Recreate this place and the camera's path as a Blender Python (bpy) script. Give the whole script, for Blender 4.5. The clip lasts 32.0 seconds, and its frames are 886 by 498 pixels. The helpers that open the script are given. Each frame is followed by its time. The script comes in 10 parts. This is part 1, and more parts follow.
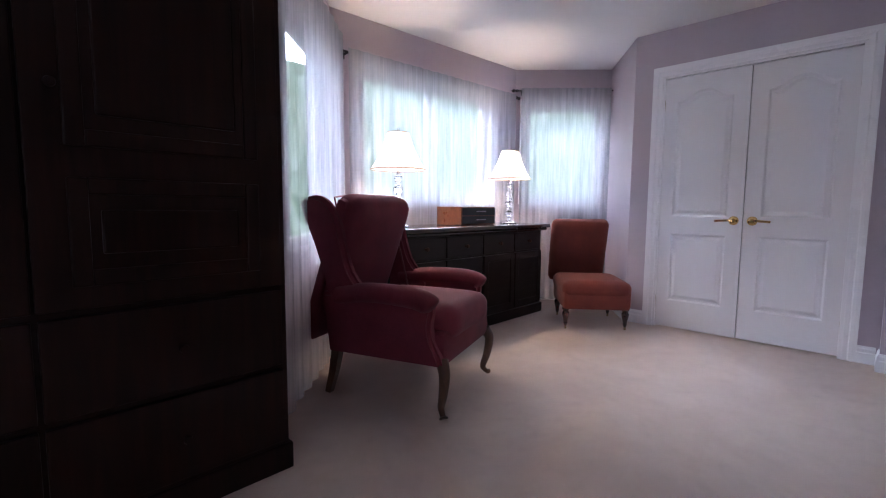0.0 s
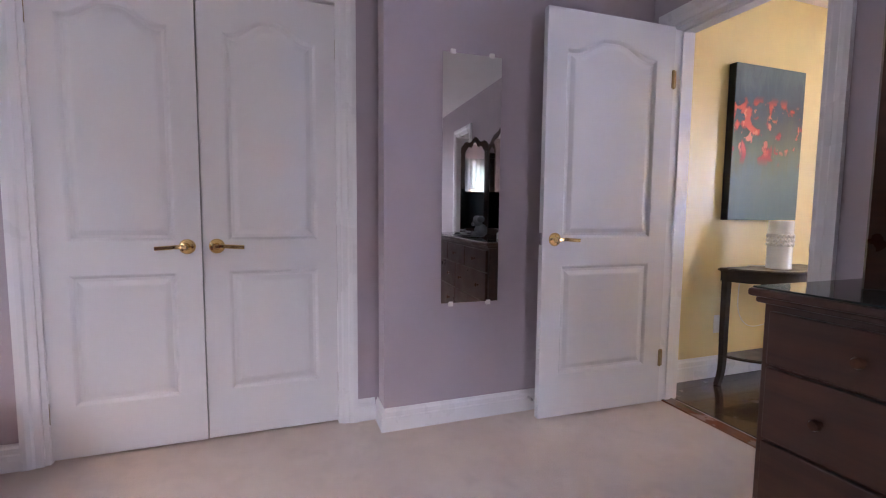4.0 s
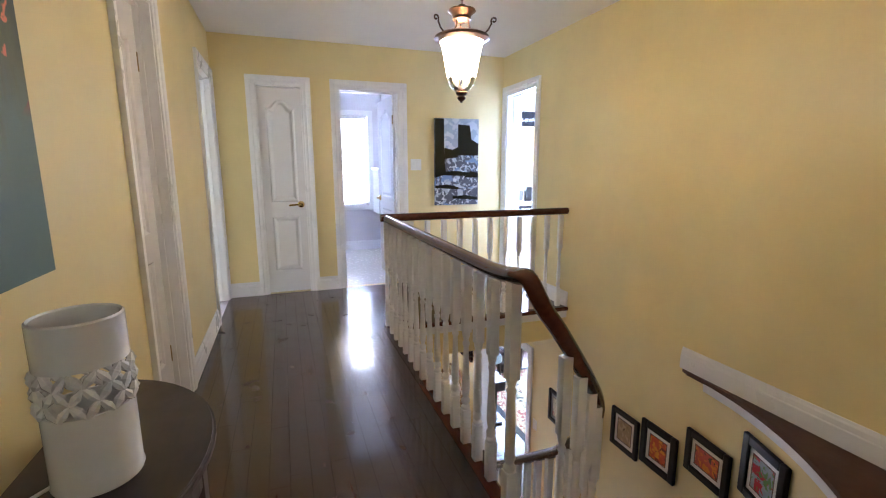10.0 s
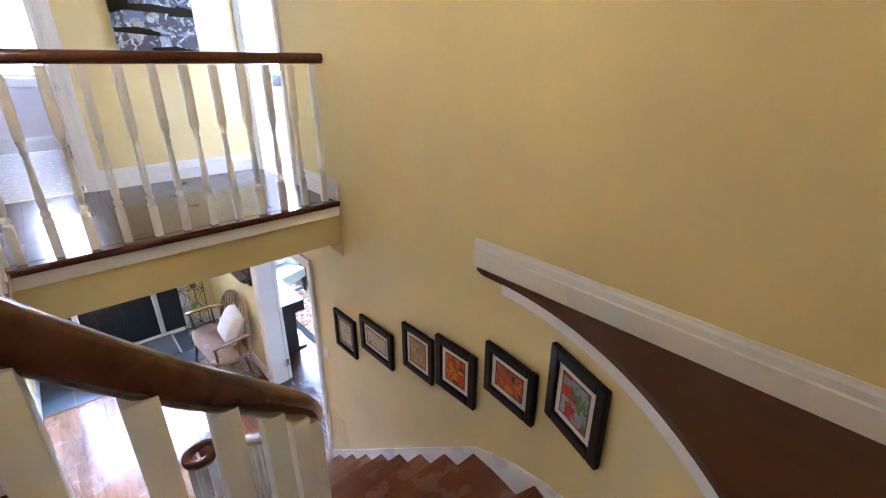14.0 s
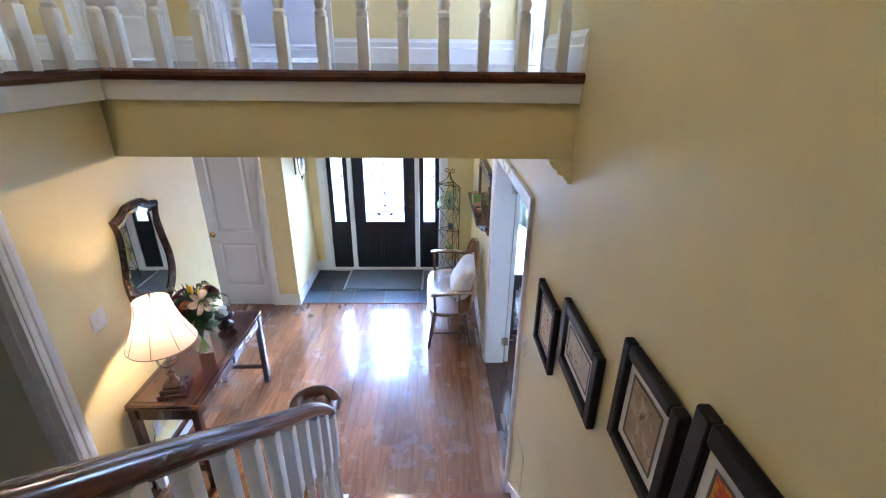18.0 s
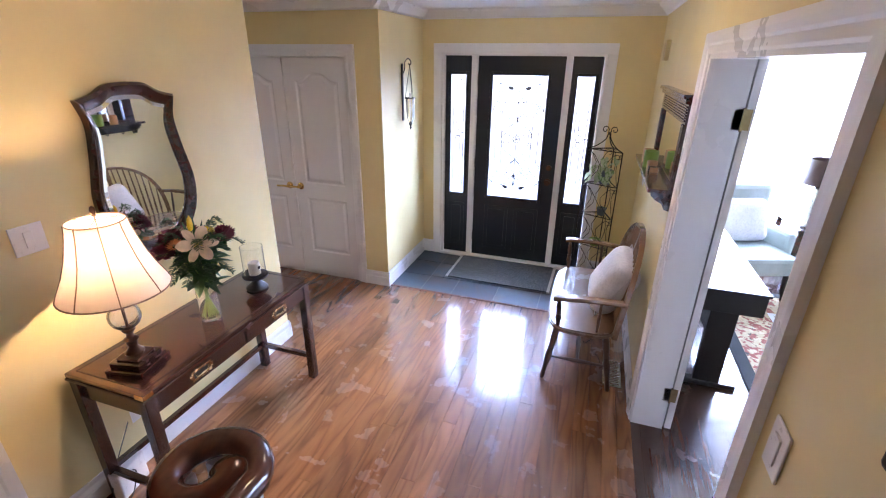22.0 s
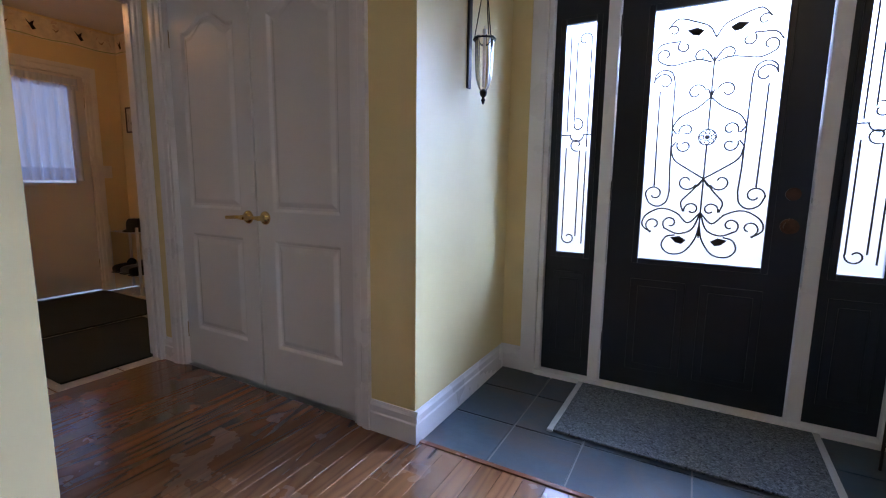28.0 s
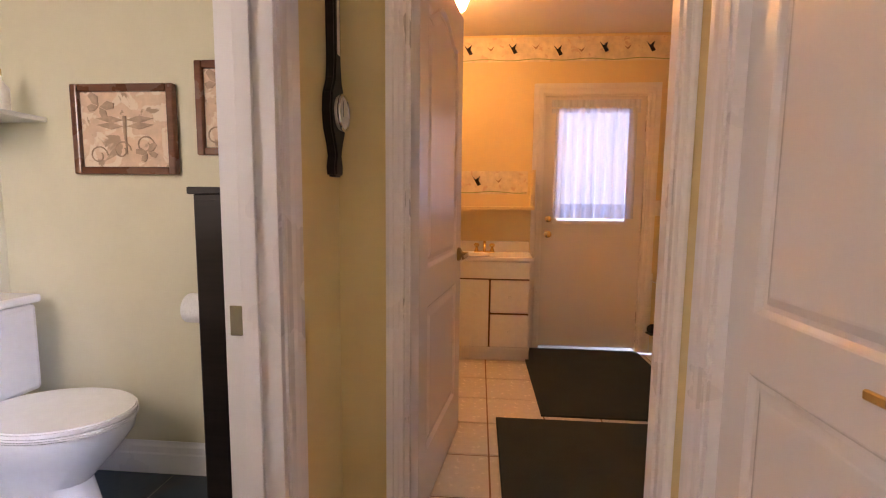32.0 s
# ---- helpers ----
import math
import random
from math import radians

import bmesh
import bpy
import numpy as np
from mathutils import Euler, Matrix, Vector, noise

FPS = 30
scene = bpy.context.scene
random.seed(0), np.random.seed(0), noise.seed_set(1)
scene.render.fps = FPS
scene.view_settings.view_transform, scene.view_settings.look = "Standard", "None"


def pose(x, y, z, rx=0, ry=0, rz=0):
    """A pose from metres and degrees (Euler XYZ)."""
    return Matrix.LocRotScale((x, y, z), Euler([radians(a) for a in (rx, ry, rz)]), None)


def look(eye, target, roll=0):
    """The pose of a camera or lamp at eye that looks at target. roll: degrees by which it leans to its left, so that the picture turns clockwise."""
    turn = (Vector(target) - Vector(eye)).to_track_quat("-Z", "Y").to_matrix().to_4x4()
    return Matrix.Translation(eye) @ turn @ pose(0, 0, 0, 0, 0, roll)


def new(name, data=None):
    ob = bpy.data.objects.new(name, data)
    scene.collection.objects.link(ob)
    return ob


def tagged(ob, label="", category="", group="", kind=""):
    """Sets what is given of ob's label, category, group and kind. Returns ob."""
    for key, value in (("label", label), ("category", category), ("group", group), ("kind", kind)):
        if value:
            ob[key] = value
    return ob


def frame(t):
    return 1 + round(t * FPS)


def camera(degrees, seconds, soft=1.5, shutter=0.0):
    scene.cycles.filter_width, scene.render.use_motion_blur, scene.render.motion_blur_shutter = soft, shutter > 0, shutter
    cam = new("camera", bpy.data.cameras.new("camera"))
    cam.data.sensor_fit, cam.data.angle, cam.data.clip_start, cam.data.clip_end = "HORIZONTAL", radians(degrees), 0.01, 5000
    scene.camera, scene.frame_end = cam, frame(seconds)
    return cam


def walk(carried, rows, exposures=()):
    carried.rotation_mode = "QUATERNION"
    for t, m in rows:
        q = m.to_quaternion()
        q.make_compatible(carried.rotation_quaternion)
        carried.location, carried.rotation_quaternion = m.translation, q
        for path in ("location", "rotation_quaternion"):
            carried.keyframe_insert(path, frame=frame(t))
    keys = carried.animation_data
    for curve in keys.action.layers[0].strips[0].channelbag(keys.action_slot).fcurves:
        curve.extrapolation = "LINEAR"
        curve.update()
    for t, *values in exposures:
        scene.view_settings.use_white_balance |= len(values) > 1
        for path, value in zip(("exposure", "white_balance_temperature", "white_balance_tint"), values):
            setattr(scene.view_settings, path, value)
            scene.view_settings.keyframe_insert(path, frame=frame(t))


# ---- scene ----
cam = camera(89.26, 32.0, soft=1.1)
PATH = [
    (0, (0.270, 0.371, 0.978), (1.701, 1.756, 0.794), 0.44),
    (0.5, (0.413, 0.533, 0.991), (1.923, 1.833, 0.810), 0.58),
    (1, (0.606, 0.665, 1.010), (2.297, 1.717, 0.831), 0.48),
    (1.5, (0.816, 0.773, 1.042), (2.658, 1.532, 0.863), 0.58),
    (2, (1.045, 0.867, 1.049), (2.982, 1.332, 0.870), 0.60),
    (2.5, (1.267, 0.915, 1.061), (3.253, 1.072, 0.886), 0.61),
    (3, (1.498, 0.893, 1.075), (3.481, 0.701, 0.902), 0.59),
    (3.5, (1.726, 0.832, 1.070), (3.665, 0.374, 0.901), 0.56),
    (5.5, (2.690, 0.446, 1.032), (4.242, -0.806, 0.874), 0.64),
    (6, (2.882, 0.338, 1.032), (4.216, -1.143, 0.876), 0.72),
    (6.5, (3.032, 0.159, 1.030), (4.126, -1.508, 0.876), 0.63),
    (7, (3.149, -0.029, 1.045), (4.035, -1.816, 0.892), 0.58),
    (7.5, (3.280, -0.242, 1.064), (3.926, -2.128, 0.906), 0.57),
    (8, (3.370, -0.446, 1.087), (3.707, -2.411, 0.931), 0.38),
    (8.5, (3.420, -0.655, 1.125), (3.517, -2.646, 0.969), 0.08),
    (9, (3.443, -0.853, 1.164), (3.302, -2.838, 0.961), -0.09),
    (9.5, (3.492, -1.046, 1.206), (3.139, -2.994, 0.927), -0.16),
    (10, (3.518, -1.231, 1.256), (2.863, -3.087, 0.900), -0.10),
    (10.5, (3.513, -1.415, 1.292), (2.665, -3.177, 0.872), -0.04),
    (11, (3.462, -1.571, 1.290), (2.521, -3.270, 0.812), 0.09),
    (11.5, (3.374, -1.737, 1.246), (2.353, -3.365, 0.691), -0.07),
    (12, (3.259, -1.842, 1.186), (2.146, -3.367, 0.525), -0.19),
    (12.5, (3.075, -1.916, 1.097), (1.896, -3.361, 0.376), -0.08),
    (13, (2.869, -1.939, 1.001), (1.648, -3.332, 0.247), -0.09),
    (13.5, (2.693, -1.952, 0.926), (1.453, -3.321, 0.159), 0.04),
    (15.5, (2.097, -2.171, 0.585), (1.047, -3.678, -0.207), 0.59),
    (16, (1.946, -2.311, 0.459), (1.051, -3.915, -0.333), 0.60),
    (16.5, (1.832, -2.451, 0.345), (1.150, -4.156, -0.448), 0.58),
    (17, (1.738, -2.572, 0.254), (1.296, -4.355, -0.536), 0.67),
    (17.5, (1.689, -2.747, 0.142), (1.452, -4.567, -0.653), 0.66),
    (18, (1.651, -2.932, 0.057), (1.607, -4.766, -0.740), 0.63),
    (18.5, (1.607, -3.106, -0.064), (1.714, -4.936, -0.864), 0.50),
    (19, (1.581, -3.269, -0.133), (1.803, -5.090, -0.929), 0.50),
    (19.5, (1.589, -3.441, -0.248), (1.930, -5.243, -1.045), 0.61),
    (20, (1.592, -3.588, -0.324), (2.017, -5.374, -1.117), 0.66),
    (20.5, (1.556, -3.736, -0.435), (2.036, -5.507, -1.231), 0.60),
    (21, (1.545, -3.877, -0.525), (2.058, -5.637, -1.324), 0.84),
    (21.5, (1.558, -4.030, -0.630), (2.098, -5.785, -1.423), 0.70),
    (22, (1.562, -4.190, -0.738), (2.139, -5.942, -1.512), 0.68),
    (22.5, (1.571, -4.336, -0.840), (2.186, -6.103, -1.546), 0.75),
    (23, (1.589, -4.487, -0.945), (2.232, -6.268, -1.588), 0.86),
    (23.5, (1.587, -4.605, -1.057), (2.249, -6.401, -1.638), 0.88),
    (24, (1.621, -4.771, -1.159), (2.292, -6.576, -1.697), 0.75),
    (24.5, (1.676, -4.925, -1.299), (2.353, -6.738, -1.804), 0.84),
    (26.5, (1.903, -5.533, -1.648), (2.679, -7.338, -2.020), 0.63),
    (27, (2.024, -5.773, -1.657), (2.842, -7.565, -2.002), 0.75),
    (27.5, (2.156, -6.004, -1.671), (3.051, -7.765, -1.985), 0.76),
    (28, (2.321, -6.226, -1.680), (3.286, -7.955, -1.963), 0.76),
    (28.5, (2.493, -6.448, -1.708), (3.523, -8.142, -1.970), 0.82),
    (29, (2.652, -6.651, -1.704), (3.800, -8.268, -1.961), 0.78),
    (29.5, (2.839, -6.815, -1.706), (4.134, -8.320, -1.946), 0.77),
    (30, (3.039, -6.940, -1.714), (4.506, -8.279, -1.942), 0.75),
    (30.5, (3.237, -7.056, -1.690), (4.898, -8.148, -1.907), 0.71),
    (31, (3.415, -7.114, -1.662), (5.280, -7.807, -1.869), 0.67),
    (31.5, (3.567, -7.121, -1.625), (5.538, -7.396, -1.830), 0.66),
    (32, (3.688, -7.085, -1.576), (5.671, -6.927, -1.781), 0.59),
]
walk(cam, [(t, look(eye, target, roll)) for t, eye, target, roll in PATH],
     exposures=[(0, 1.2, 5600, 22), (2, 1.0, 5850, 25), (3.5, 1.5, 6050, 29), (6, 1.42, 5850, 10), (7, 1.45, 5780, 9), (8, 1.22, 6200, 15), (10, 0.7, 6150, 16), (12, 1.0, 6150, 18), (13.5, 1.1, 6150, 17), (16, 1.05, 5950, 15), (17, 1.0, 5950, 15), (18, 0.88, 5550, 10), (20, 0.85, 6250, 22), (21.4, 0.75, 6450, 22), (23, 0.2, 6550, 20), (24, 0.1, 6600, 20), (27, -0.6, 6350, 21), (28, -0.55, 6150, 16), (29, 0.1, 6500, 20), (30, 0.45, 7250, 32), (30.5, 0.92, 7150, 30), (31.2, 1.0, 7300, 29), (32, 1.05, 8300, 31)])

# ---- world, sun, lamps, exposure ----
world = bpy.data.worlds.new("sky")
scene.world = world
world.use_nodes = True
wn = world.node_tree.nodes
sky = wn.new("ShaderNodeTexSky")
sky.sky_type, sky.sun_disc, sky.sun_elevation, sky.sun_rotation = "NISHITA", False, radians(26), radians(191)
world.node_tree.links.new(sky.outputs[0], wn["Background"].inputs["Color"])
wn["Background"].inputs["Strength"].default_value = 0.10


def lamp_sun(strength):
    data = bpy.data.lights.new("sun", "SUN")
    data.energy, data.angle, data.color = strength, radians(4), (1.0, 0.95, 0.88)
    ob = new("sun", data)
    ob.matrix_world = look((-4, -20, 10), (0, 0, 0))
    return ob


lamp_sun(4.5)


def area(name, eye, target, w, h, watts, colour=(1, 1, 1)):
    """A rectangular area lamp, for sky light at windows and for added fill."""
    data = bpy.data.lights.new(name, "AREA")
    data.shape, data.size, data.size_y, data.energy, data.color = "RECTANGLE", w, h, watts, colour
    ob = new(name, data)
    ob.matrix_world = look(eye, target)
    return ob


def bulb(name, at, watts, colour=(1.0, 0.72, 0.42), radius=0.03):
    data = bpy.data.lights.new(name, "POINT")
    data.energy, data.color, data.shadow_soft_size = watts, colour, radius
    ob = new(name, data)
    ob.location = at
    return ob


# added fill lamp, out of view behind the west doorway; no window there
for name, eye, target, w, h, watts in (("west_bedroom_fill", (-2.35, -0.6, 1.3), (2, 0.3, 0.9), 0.7, 1.6, 13),):
    area(name, eye, target, w, h, watts, (0.93, 0.95, 1.0))
DAY = (0.72, 0.87, 1.0)
SKYBLUE = (0.90, 0.95, 1.0)
for name, eye, target in (("bay_right_sky", (6.6, 4.6, 3.5), (4.5, 2.8, 1.5)), ("bay_front_sky", (3.3, 6.4, 3.6), (3.15, 3.2, 1.5)), ("bay_left_sky", (-0.4, 5.0, 3.5), (1.7, 2.9, 1.4))):
    area(name, eye, target, 2.4, 1.2, 100, SKYBLUE)
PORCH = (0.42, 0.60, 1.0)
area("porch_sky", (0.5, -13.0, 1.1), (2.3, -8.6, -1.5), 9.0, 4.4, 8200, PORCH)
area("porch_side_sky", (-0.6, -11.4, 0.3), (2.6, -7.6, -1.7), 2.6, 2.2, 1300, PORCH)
area("living_window_daylight", (-0.9, -9.80, -1.45), (-0.6, 0, -2.0), 2.6, 1.7, 190, (0.60, 0.74, 1.0))
area("bath_window_daylight", (2.52, -8.28, 1.36), (2.52, 0, 0.6), 0.5, 1.3, 30, (0.92, 0.95, 1.0))
area("west_room_daylight", (-0.9, -7.95, 1.3), (0.9, -5.0, 0.8), 1.6, 1.5, 90, DAY)
area("east_room_daylight", (6.2, -5.5, 1.3), (4.0, -5.6, 0.9), 1.2, 1.4, 40, DAY)
# added fill lamp by the inner wall; the powder room has no window
area("powder_fill", (3.80, -5.55, -1.25), (5.4, -5.7, -1.9), 0.5, 0.8, 10, (0.84, 0.89, 0.95))

# ---- materials ----
def mat(name):
    m = bpy.data.materials.new(name)
    m.use_nodes = True
    nt = m.node_tree
    return m, nt, nt.nodes["Principled BSDF"]


def node(nt, kind, **values):
    n = nt.nodes.new(kind)
    for k, v in values.items():
        n.inputs[k.replace("_", " ")].default_value = v
    return n


def coords(nt, scale=(1, 1, 1), world_space=False):
    src = nt.nodes.new("ShaderNodeNewGeometry" if world_space else "ShaderNodeTexCoord")
    mp = nt.nodes.new("ShaderNodeMapping")
    mp.inputs["Scale"].default_value = scale
    nt.links.new(src.outputs["Position" if world_space else "Object"], mp.inputs[0])
    return mp.outputs[0]


def noise_tex(nt, vec, scale, detail=4.0, rough=0.55, distort=0.0):
    n = node(nt, "ShaderNodeTexNoise", Scale=scale, Detail=detail, Roughness=rough, Distortion=distort)
    nt.links.new(vec, n.inputs["Vector"])
    return n.outputs["Fac"]


def ramp(nt, fac, stops):
    r = nt.nodes.new("ShaderNodeValToRGB")
    el = r.color_ramp.elements
    while len(el) < len(stops):
        el.new(0.5)
    for e, (p, c) in zip(el, stops):
        e.position, e.color = p, (*c, 1)
    nt.links.new(fac, r.inputs[0])
    return r.outputs[0]


def mix(nt, a, b, fac, kind="MIX"):
    m = nt.nodes.new("ShaderNodeMix")
    m.data_type, m.blend_type = "RGBA", kind
    for sock, v in ((m.inputs[6], a), (m.inputs[7], b), (m.inputs[0], fac)):
        if hasattr(v, "is_linked"):
            nt.links.new(v, sock)
        else:
            sock.default_value = (*v, 1) if isinstance(v, tuple) else v
    return m.outputs[2]


def bump(nt, bsdf, height, strength=0.2, distance=0.01):
    b = node(nt, "ShaderNodeBump", Strength=strength, Distance=distance)
    nt.links.new(height, b.inputs["Height"])
    nt.links.new(b.outputs[0], bsdf.inputs["Normal"])


def vary(c, f):
    return tuple(min(1, v * f) for v in c)


def paint(name, colour, rough=0.5, mottling=0.06, orange=0.12):
    """Rolled wall or trim paint with a faint mottling and roller texture."""
    m, nt, b = mat(name)
    v = coords(nt, world_space=True)
    big = noise_tex(nt, v, 1.3, 5, 0.6)
    col = ramp(nt, big, [(0.3, vary(colour, 1 - mottling)), (0.7, vary(colour, 1 + mottling))])
    nt.links.new(col, b.inputs["Base Color"])
    fine = noise_tex(nt, v, 130, 2)
    bump(nt, b, fine, orange, 0.002)
    r = ramp(nt, noise_tex(nt, v, 3.5), [(0.3, (rough - (0.05 if rough > 0.4 else 0.012),) * 3), (0.7, (rough + (0.05 if rough > 0.4 else 0.012),) * 3)])
    nt.links.new(r, b.inputs["Roughness"])
    return m


def wood(name, dark, light, rough=0.3, axis="x", scale=1.0, coat=0.0, random=0.0, grain=0.14):
    """Stained wood with long grain along the object's own axis."""
    m, nt, b = mat(name)
    s = {"x": (1.2, 14, 14), "y": (14, 1.2, 14), "z": (14, 14, 1.2)}[axis]
    v = coords(nt, tuple(k * scale for k in s))
    if random:
        info = nt.nodes.new("ShaderNodeObjectInfo")
        add = nt.nodes.new("ShaderNodeVectorMath")
        add.operation = "MULTIPLY_ADD"
        comb = nt.nodes.new("ShaderNodeCombineXYZ")
        for k in range(3):
            nt.links.new(info.outputs["Random"], comb.inputs[k])
        nt.links.new(comb.outputs[0], add.inputs[0])
        add.inputs[1].default_value = (57, 91, 33)
        nt.links.new(v, add.inputs[2])
        v = add.outputs[0]
    g = noise_tex(nt, v, 2.2, 5, 0.6, 0.5)
    col = ramp(nt, g, [(0.28, dark), (0.5, tuple((a + c) / 2 for a, c in zip(dark, light))), (0.72, light)])
    pores = noise_tex(nt, v, 14, 3, 0.6)
    col = mix(nt, col, vary(dark, 0.55), ramp(nt, pores, [(0.55, (0, 0, 0)), (0.75, (grain,) * 3)]))
    if random:
        hsv = nt.nodes.new("ShaderNodeHueSaturation")
        mr = node(nt, "ShaderNodeMapRange")
        mr.inputs["To Min"].default_value, mr.inputs["To Max"].default_value = 1 - random, 1 + random
        nt.links.new(info.outputs["Random"], mr.inputs["Value"])
        nt.links.new(mr.outputs[0], hsv.inputs["Value"])
        nt.links.new(col, hsv.inputs["Color"])
        col = hsv.outputs[0]
    nt.links.new(col, b.inputs["Base Color"])
    wear = noise_tex(nt, coords(nt, world_space=True), 6, 4)
    nt.links.new(ramp(nt, wear, [(0.3, (rough * 0.75,) * 3), (0.7, (rough * 1.3,) * 3)]), b.inputs["Roughness"])
    bump(nt, b, g, 0.08, 0.002)
    if coat:
        b.inputs["Coat Weight"].default_value, b.inputs["Coat Roughness"].default_value = coat, 0.06
    return m


def oak_strip(name, dark, light):
    """Varnished oak boards: arched growth rings, open pores, and a shade of its own for each board."""
    m, nt, b = mat(name)
    info = nt.nodes.new("ShaderNodeObjectInfo")
    comb = nt.nodes.new("ShaderNodeCombineXYZ")
    for k in range(3):
        nt.links.new(info.outputs["Random"], comb.inputs[k])
    add = nt.nodes.new("ShaderNodeVectorMath")
    add.operation = "MULTIPLY_ADD"
    nt.links.new(comb.outputs[0], add.inputs[0])
    add.inputs[1].default_value = (57, 91, 33)
    nt.links.new(coords(nt, (1.3, 11, 11)), add.inputs[2])
    v = add.outputs[0]
    field = noise_tex(nt, v, 0.8, 1.5, 0.4, 0.0)
    rings = nt.nodes.new("ShaderNodeMath")
    rings.operation = "PINGPONG"
    many = nt.nodes.new("ShaderNodeMath")
    many.operation = "MULTIPLY"
    many.inputs[1].default_value = 16.0
    nt.links.new(field, many.inputs[0])
    nt.links.new(many.outputs[0], rings.inputs[0])
    rings.inputs[1].default_value = 1.0
    col = ramp(nt, rings.outputs[0], [(0.05, dark), (0.35, tuple((a * 0.45 + c * 0.55) for a, c in zip(dark, light))), (0.9, light)])
    pores = noise_tex(nt, v, 12, 3, 0.6)
    col = mix(nt, col, vary(dark, 0.6), ramp(nt, pores, [(0.55, (0, 0, 0)), (0.75, (0.35,) * 3)]))
    hsv = nt.nodes.new("ShaderNodeHueSaturation")
    mr = node(nt, "ShaderNodeMapRange")
    mr.inputs["To Min"].default_value, mr.inputs["To Max"].default_value = 0.74, 1.20
    nt.links.new(info.outputs["Random"], mr.inputs["Value"])
    nt.links.new(mr.outputs[0], hsv.inputs["Value"])
    nt.links.new(col, hsv.inputs["Color"])
    nt.links.new(hsv.outputs[0], b.inputs["Base Color"])
    wear = noise_tex(nt, coords(nt, world_space=True), 5, 4)
    nt.links.new(ramp(nt, wear, [(0.3, (0.20,) * 3), (0.7, (0.30,) * 3)]), b.inputs["Roughness"])
    nt.links.new(ramp(nt, wear, [(0.3, (0.07,) * 3), (0.7, (0.12,) * 3)]), b.inputs["Coat Roughness"])
    b.inputs["Coat Weight"].default_value = 0.9
    bump(nt, b, pores, 0.04, 0.001)
    return m


def fabric(name, dark, light, scale=260, rough=0.85, sheen=0.3, strength=0.5):
    m, nt, b = mat(name)
    v = coords(nt)
    big = noise_tex(nt, v, 5, 5, 0.6)
    fine = noise_tex(nt, v, scale, 2)
    col = ramp(nt, big, [(0.3, dark), (0.72, light)])
    col = mix(nt, col, vary(dark, 0.8), ramp(nt, fine, [(0.45, (0, 0, 0)), (0.7, (0.45,) * 3)]))
    nt.links.new(col, b.inputs["Base Color"])
    b.inputs["Roughness"].default_value, b.inputs["Sheen Weight"].default_value = rough, sheen
    bump(nt, b, fine, strength, 0.002)
    return m


def plain(name, colour, rough=0.4, metal=0.0, var=0.08, scale=30, strength=0.03):
    m, nt, b = mat(name)
    v = coords(nt)
    n = noise_tex(nt, v, scale, 4)
    nt.links.new(ramp(nt, n, [(0.3, vary(colour, 1 - var)), (0.7, vary(colour, 1 + var))]), b.inputs["Base Color"])
    nt.links.new(ramp(nt, n, [(0.3, (rough * 0.85,) * 3), (0.7, (min(1, rough * 1.15),) * 3)]), b.inputs["Roughness"])
    b.inputs["Metallic"].default_value = metal
    bump(nt, b, noise_tex(nt, v, scale * 3, 3), strength, 0.002)
    return m


def glass(name, colour=(1, 1, 1), rough=0.0, ior=1.45):
    m, nt, b = mat(name)
    b.inputs["Base Color"].default_value = (*colour, 1)
    b.inputs["Roughness"].default_value, b.inputs["IOR"].default_value = rough, ior
    b.inputs["Transmission Weight"].default_value = 1.0
    return m


def sheer(name, colour, thin=0.5, scale=700):
    """Woven voile: part open, part translucent thread."""
    m, nt, b = mat(name)
    out = nt.nodes["Material Output"]
    tr = node(nt, "ShaderNodeBsdfTransparent")
    tl = node(nt, "ShaderNodeBsdfTranslucent", Color=(*colour, 1))
    b.inputs["Base Color"].default_value = (*colour, 1)
    b.inputs["Roughness"].default_value = 0.9
    m1, m2 = node(nt, "ShaderNodeMixShader", Fac=0.5), node(nt, "ShaderNodeMixShader", Fac=1 - thin)
    nt.links.new(b.outputs[0], m1.inputs[1])
    nt.links.new(tl.outputs[0], m1.inputs[2])
    nt.links.new(tr.outputs[0], m2.inputs[1])
    nt.links.new(m1.outputs[0], m2.inputs[2])
    weave = ramp(nt, noise_tex(nt, coords(nt, (1, 1, 0.05)), 60, 3), [(0.3, (1 - thin - 0.05,) * 3), (0.7, (1 - thin + 0.05,) * 3)])
    nt.links.new(weave, m2.inputs["Fac"])
    nt.links.new(m2.outputs[0], out.inputs[0])
    return m


def lampshade(name, colour, through_cloth=0.32):
    """Lined cloth that lets the bulb's light through."""
    m, nt, b = mat(name)
    out = nt.nodes["Material Output"]
    tl = node(nt, "ShaderNodeBsdfTranslucent", Color=(*colour, 1))
    b.inputs["Base Color"].default_value = (*colour, 1)
    b.inputs["Roughness"].default_value = 0.9
    bump(nt, b, noise_tex(nt, coords(nt, (1, 1, 0.2)), 300, 2), 0.2, 0.001)
    m1 = node(nt, "ShaderNodeMixShader", Fac=through_cloth)
    nt.links.new(b.outputs[0], m1.inputs[1])
    nt.links.new(tl.outputs[0], m1.inputs[2])
    nt.links.new(m1.outputs[0], out.inputs[0])
    return m


def glow(name, colour, strength):
    m, nt, b = mat(name)
    b.inputs["Base Color"].default_value = (*colour, 1)
    b.inputs["Emission Color"].default_value = (*colour, 1)
    b.inputs["Emission Strength"].default_value = strength
    return m


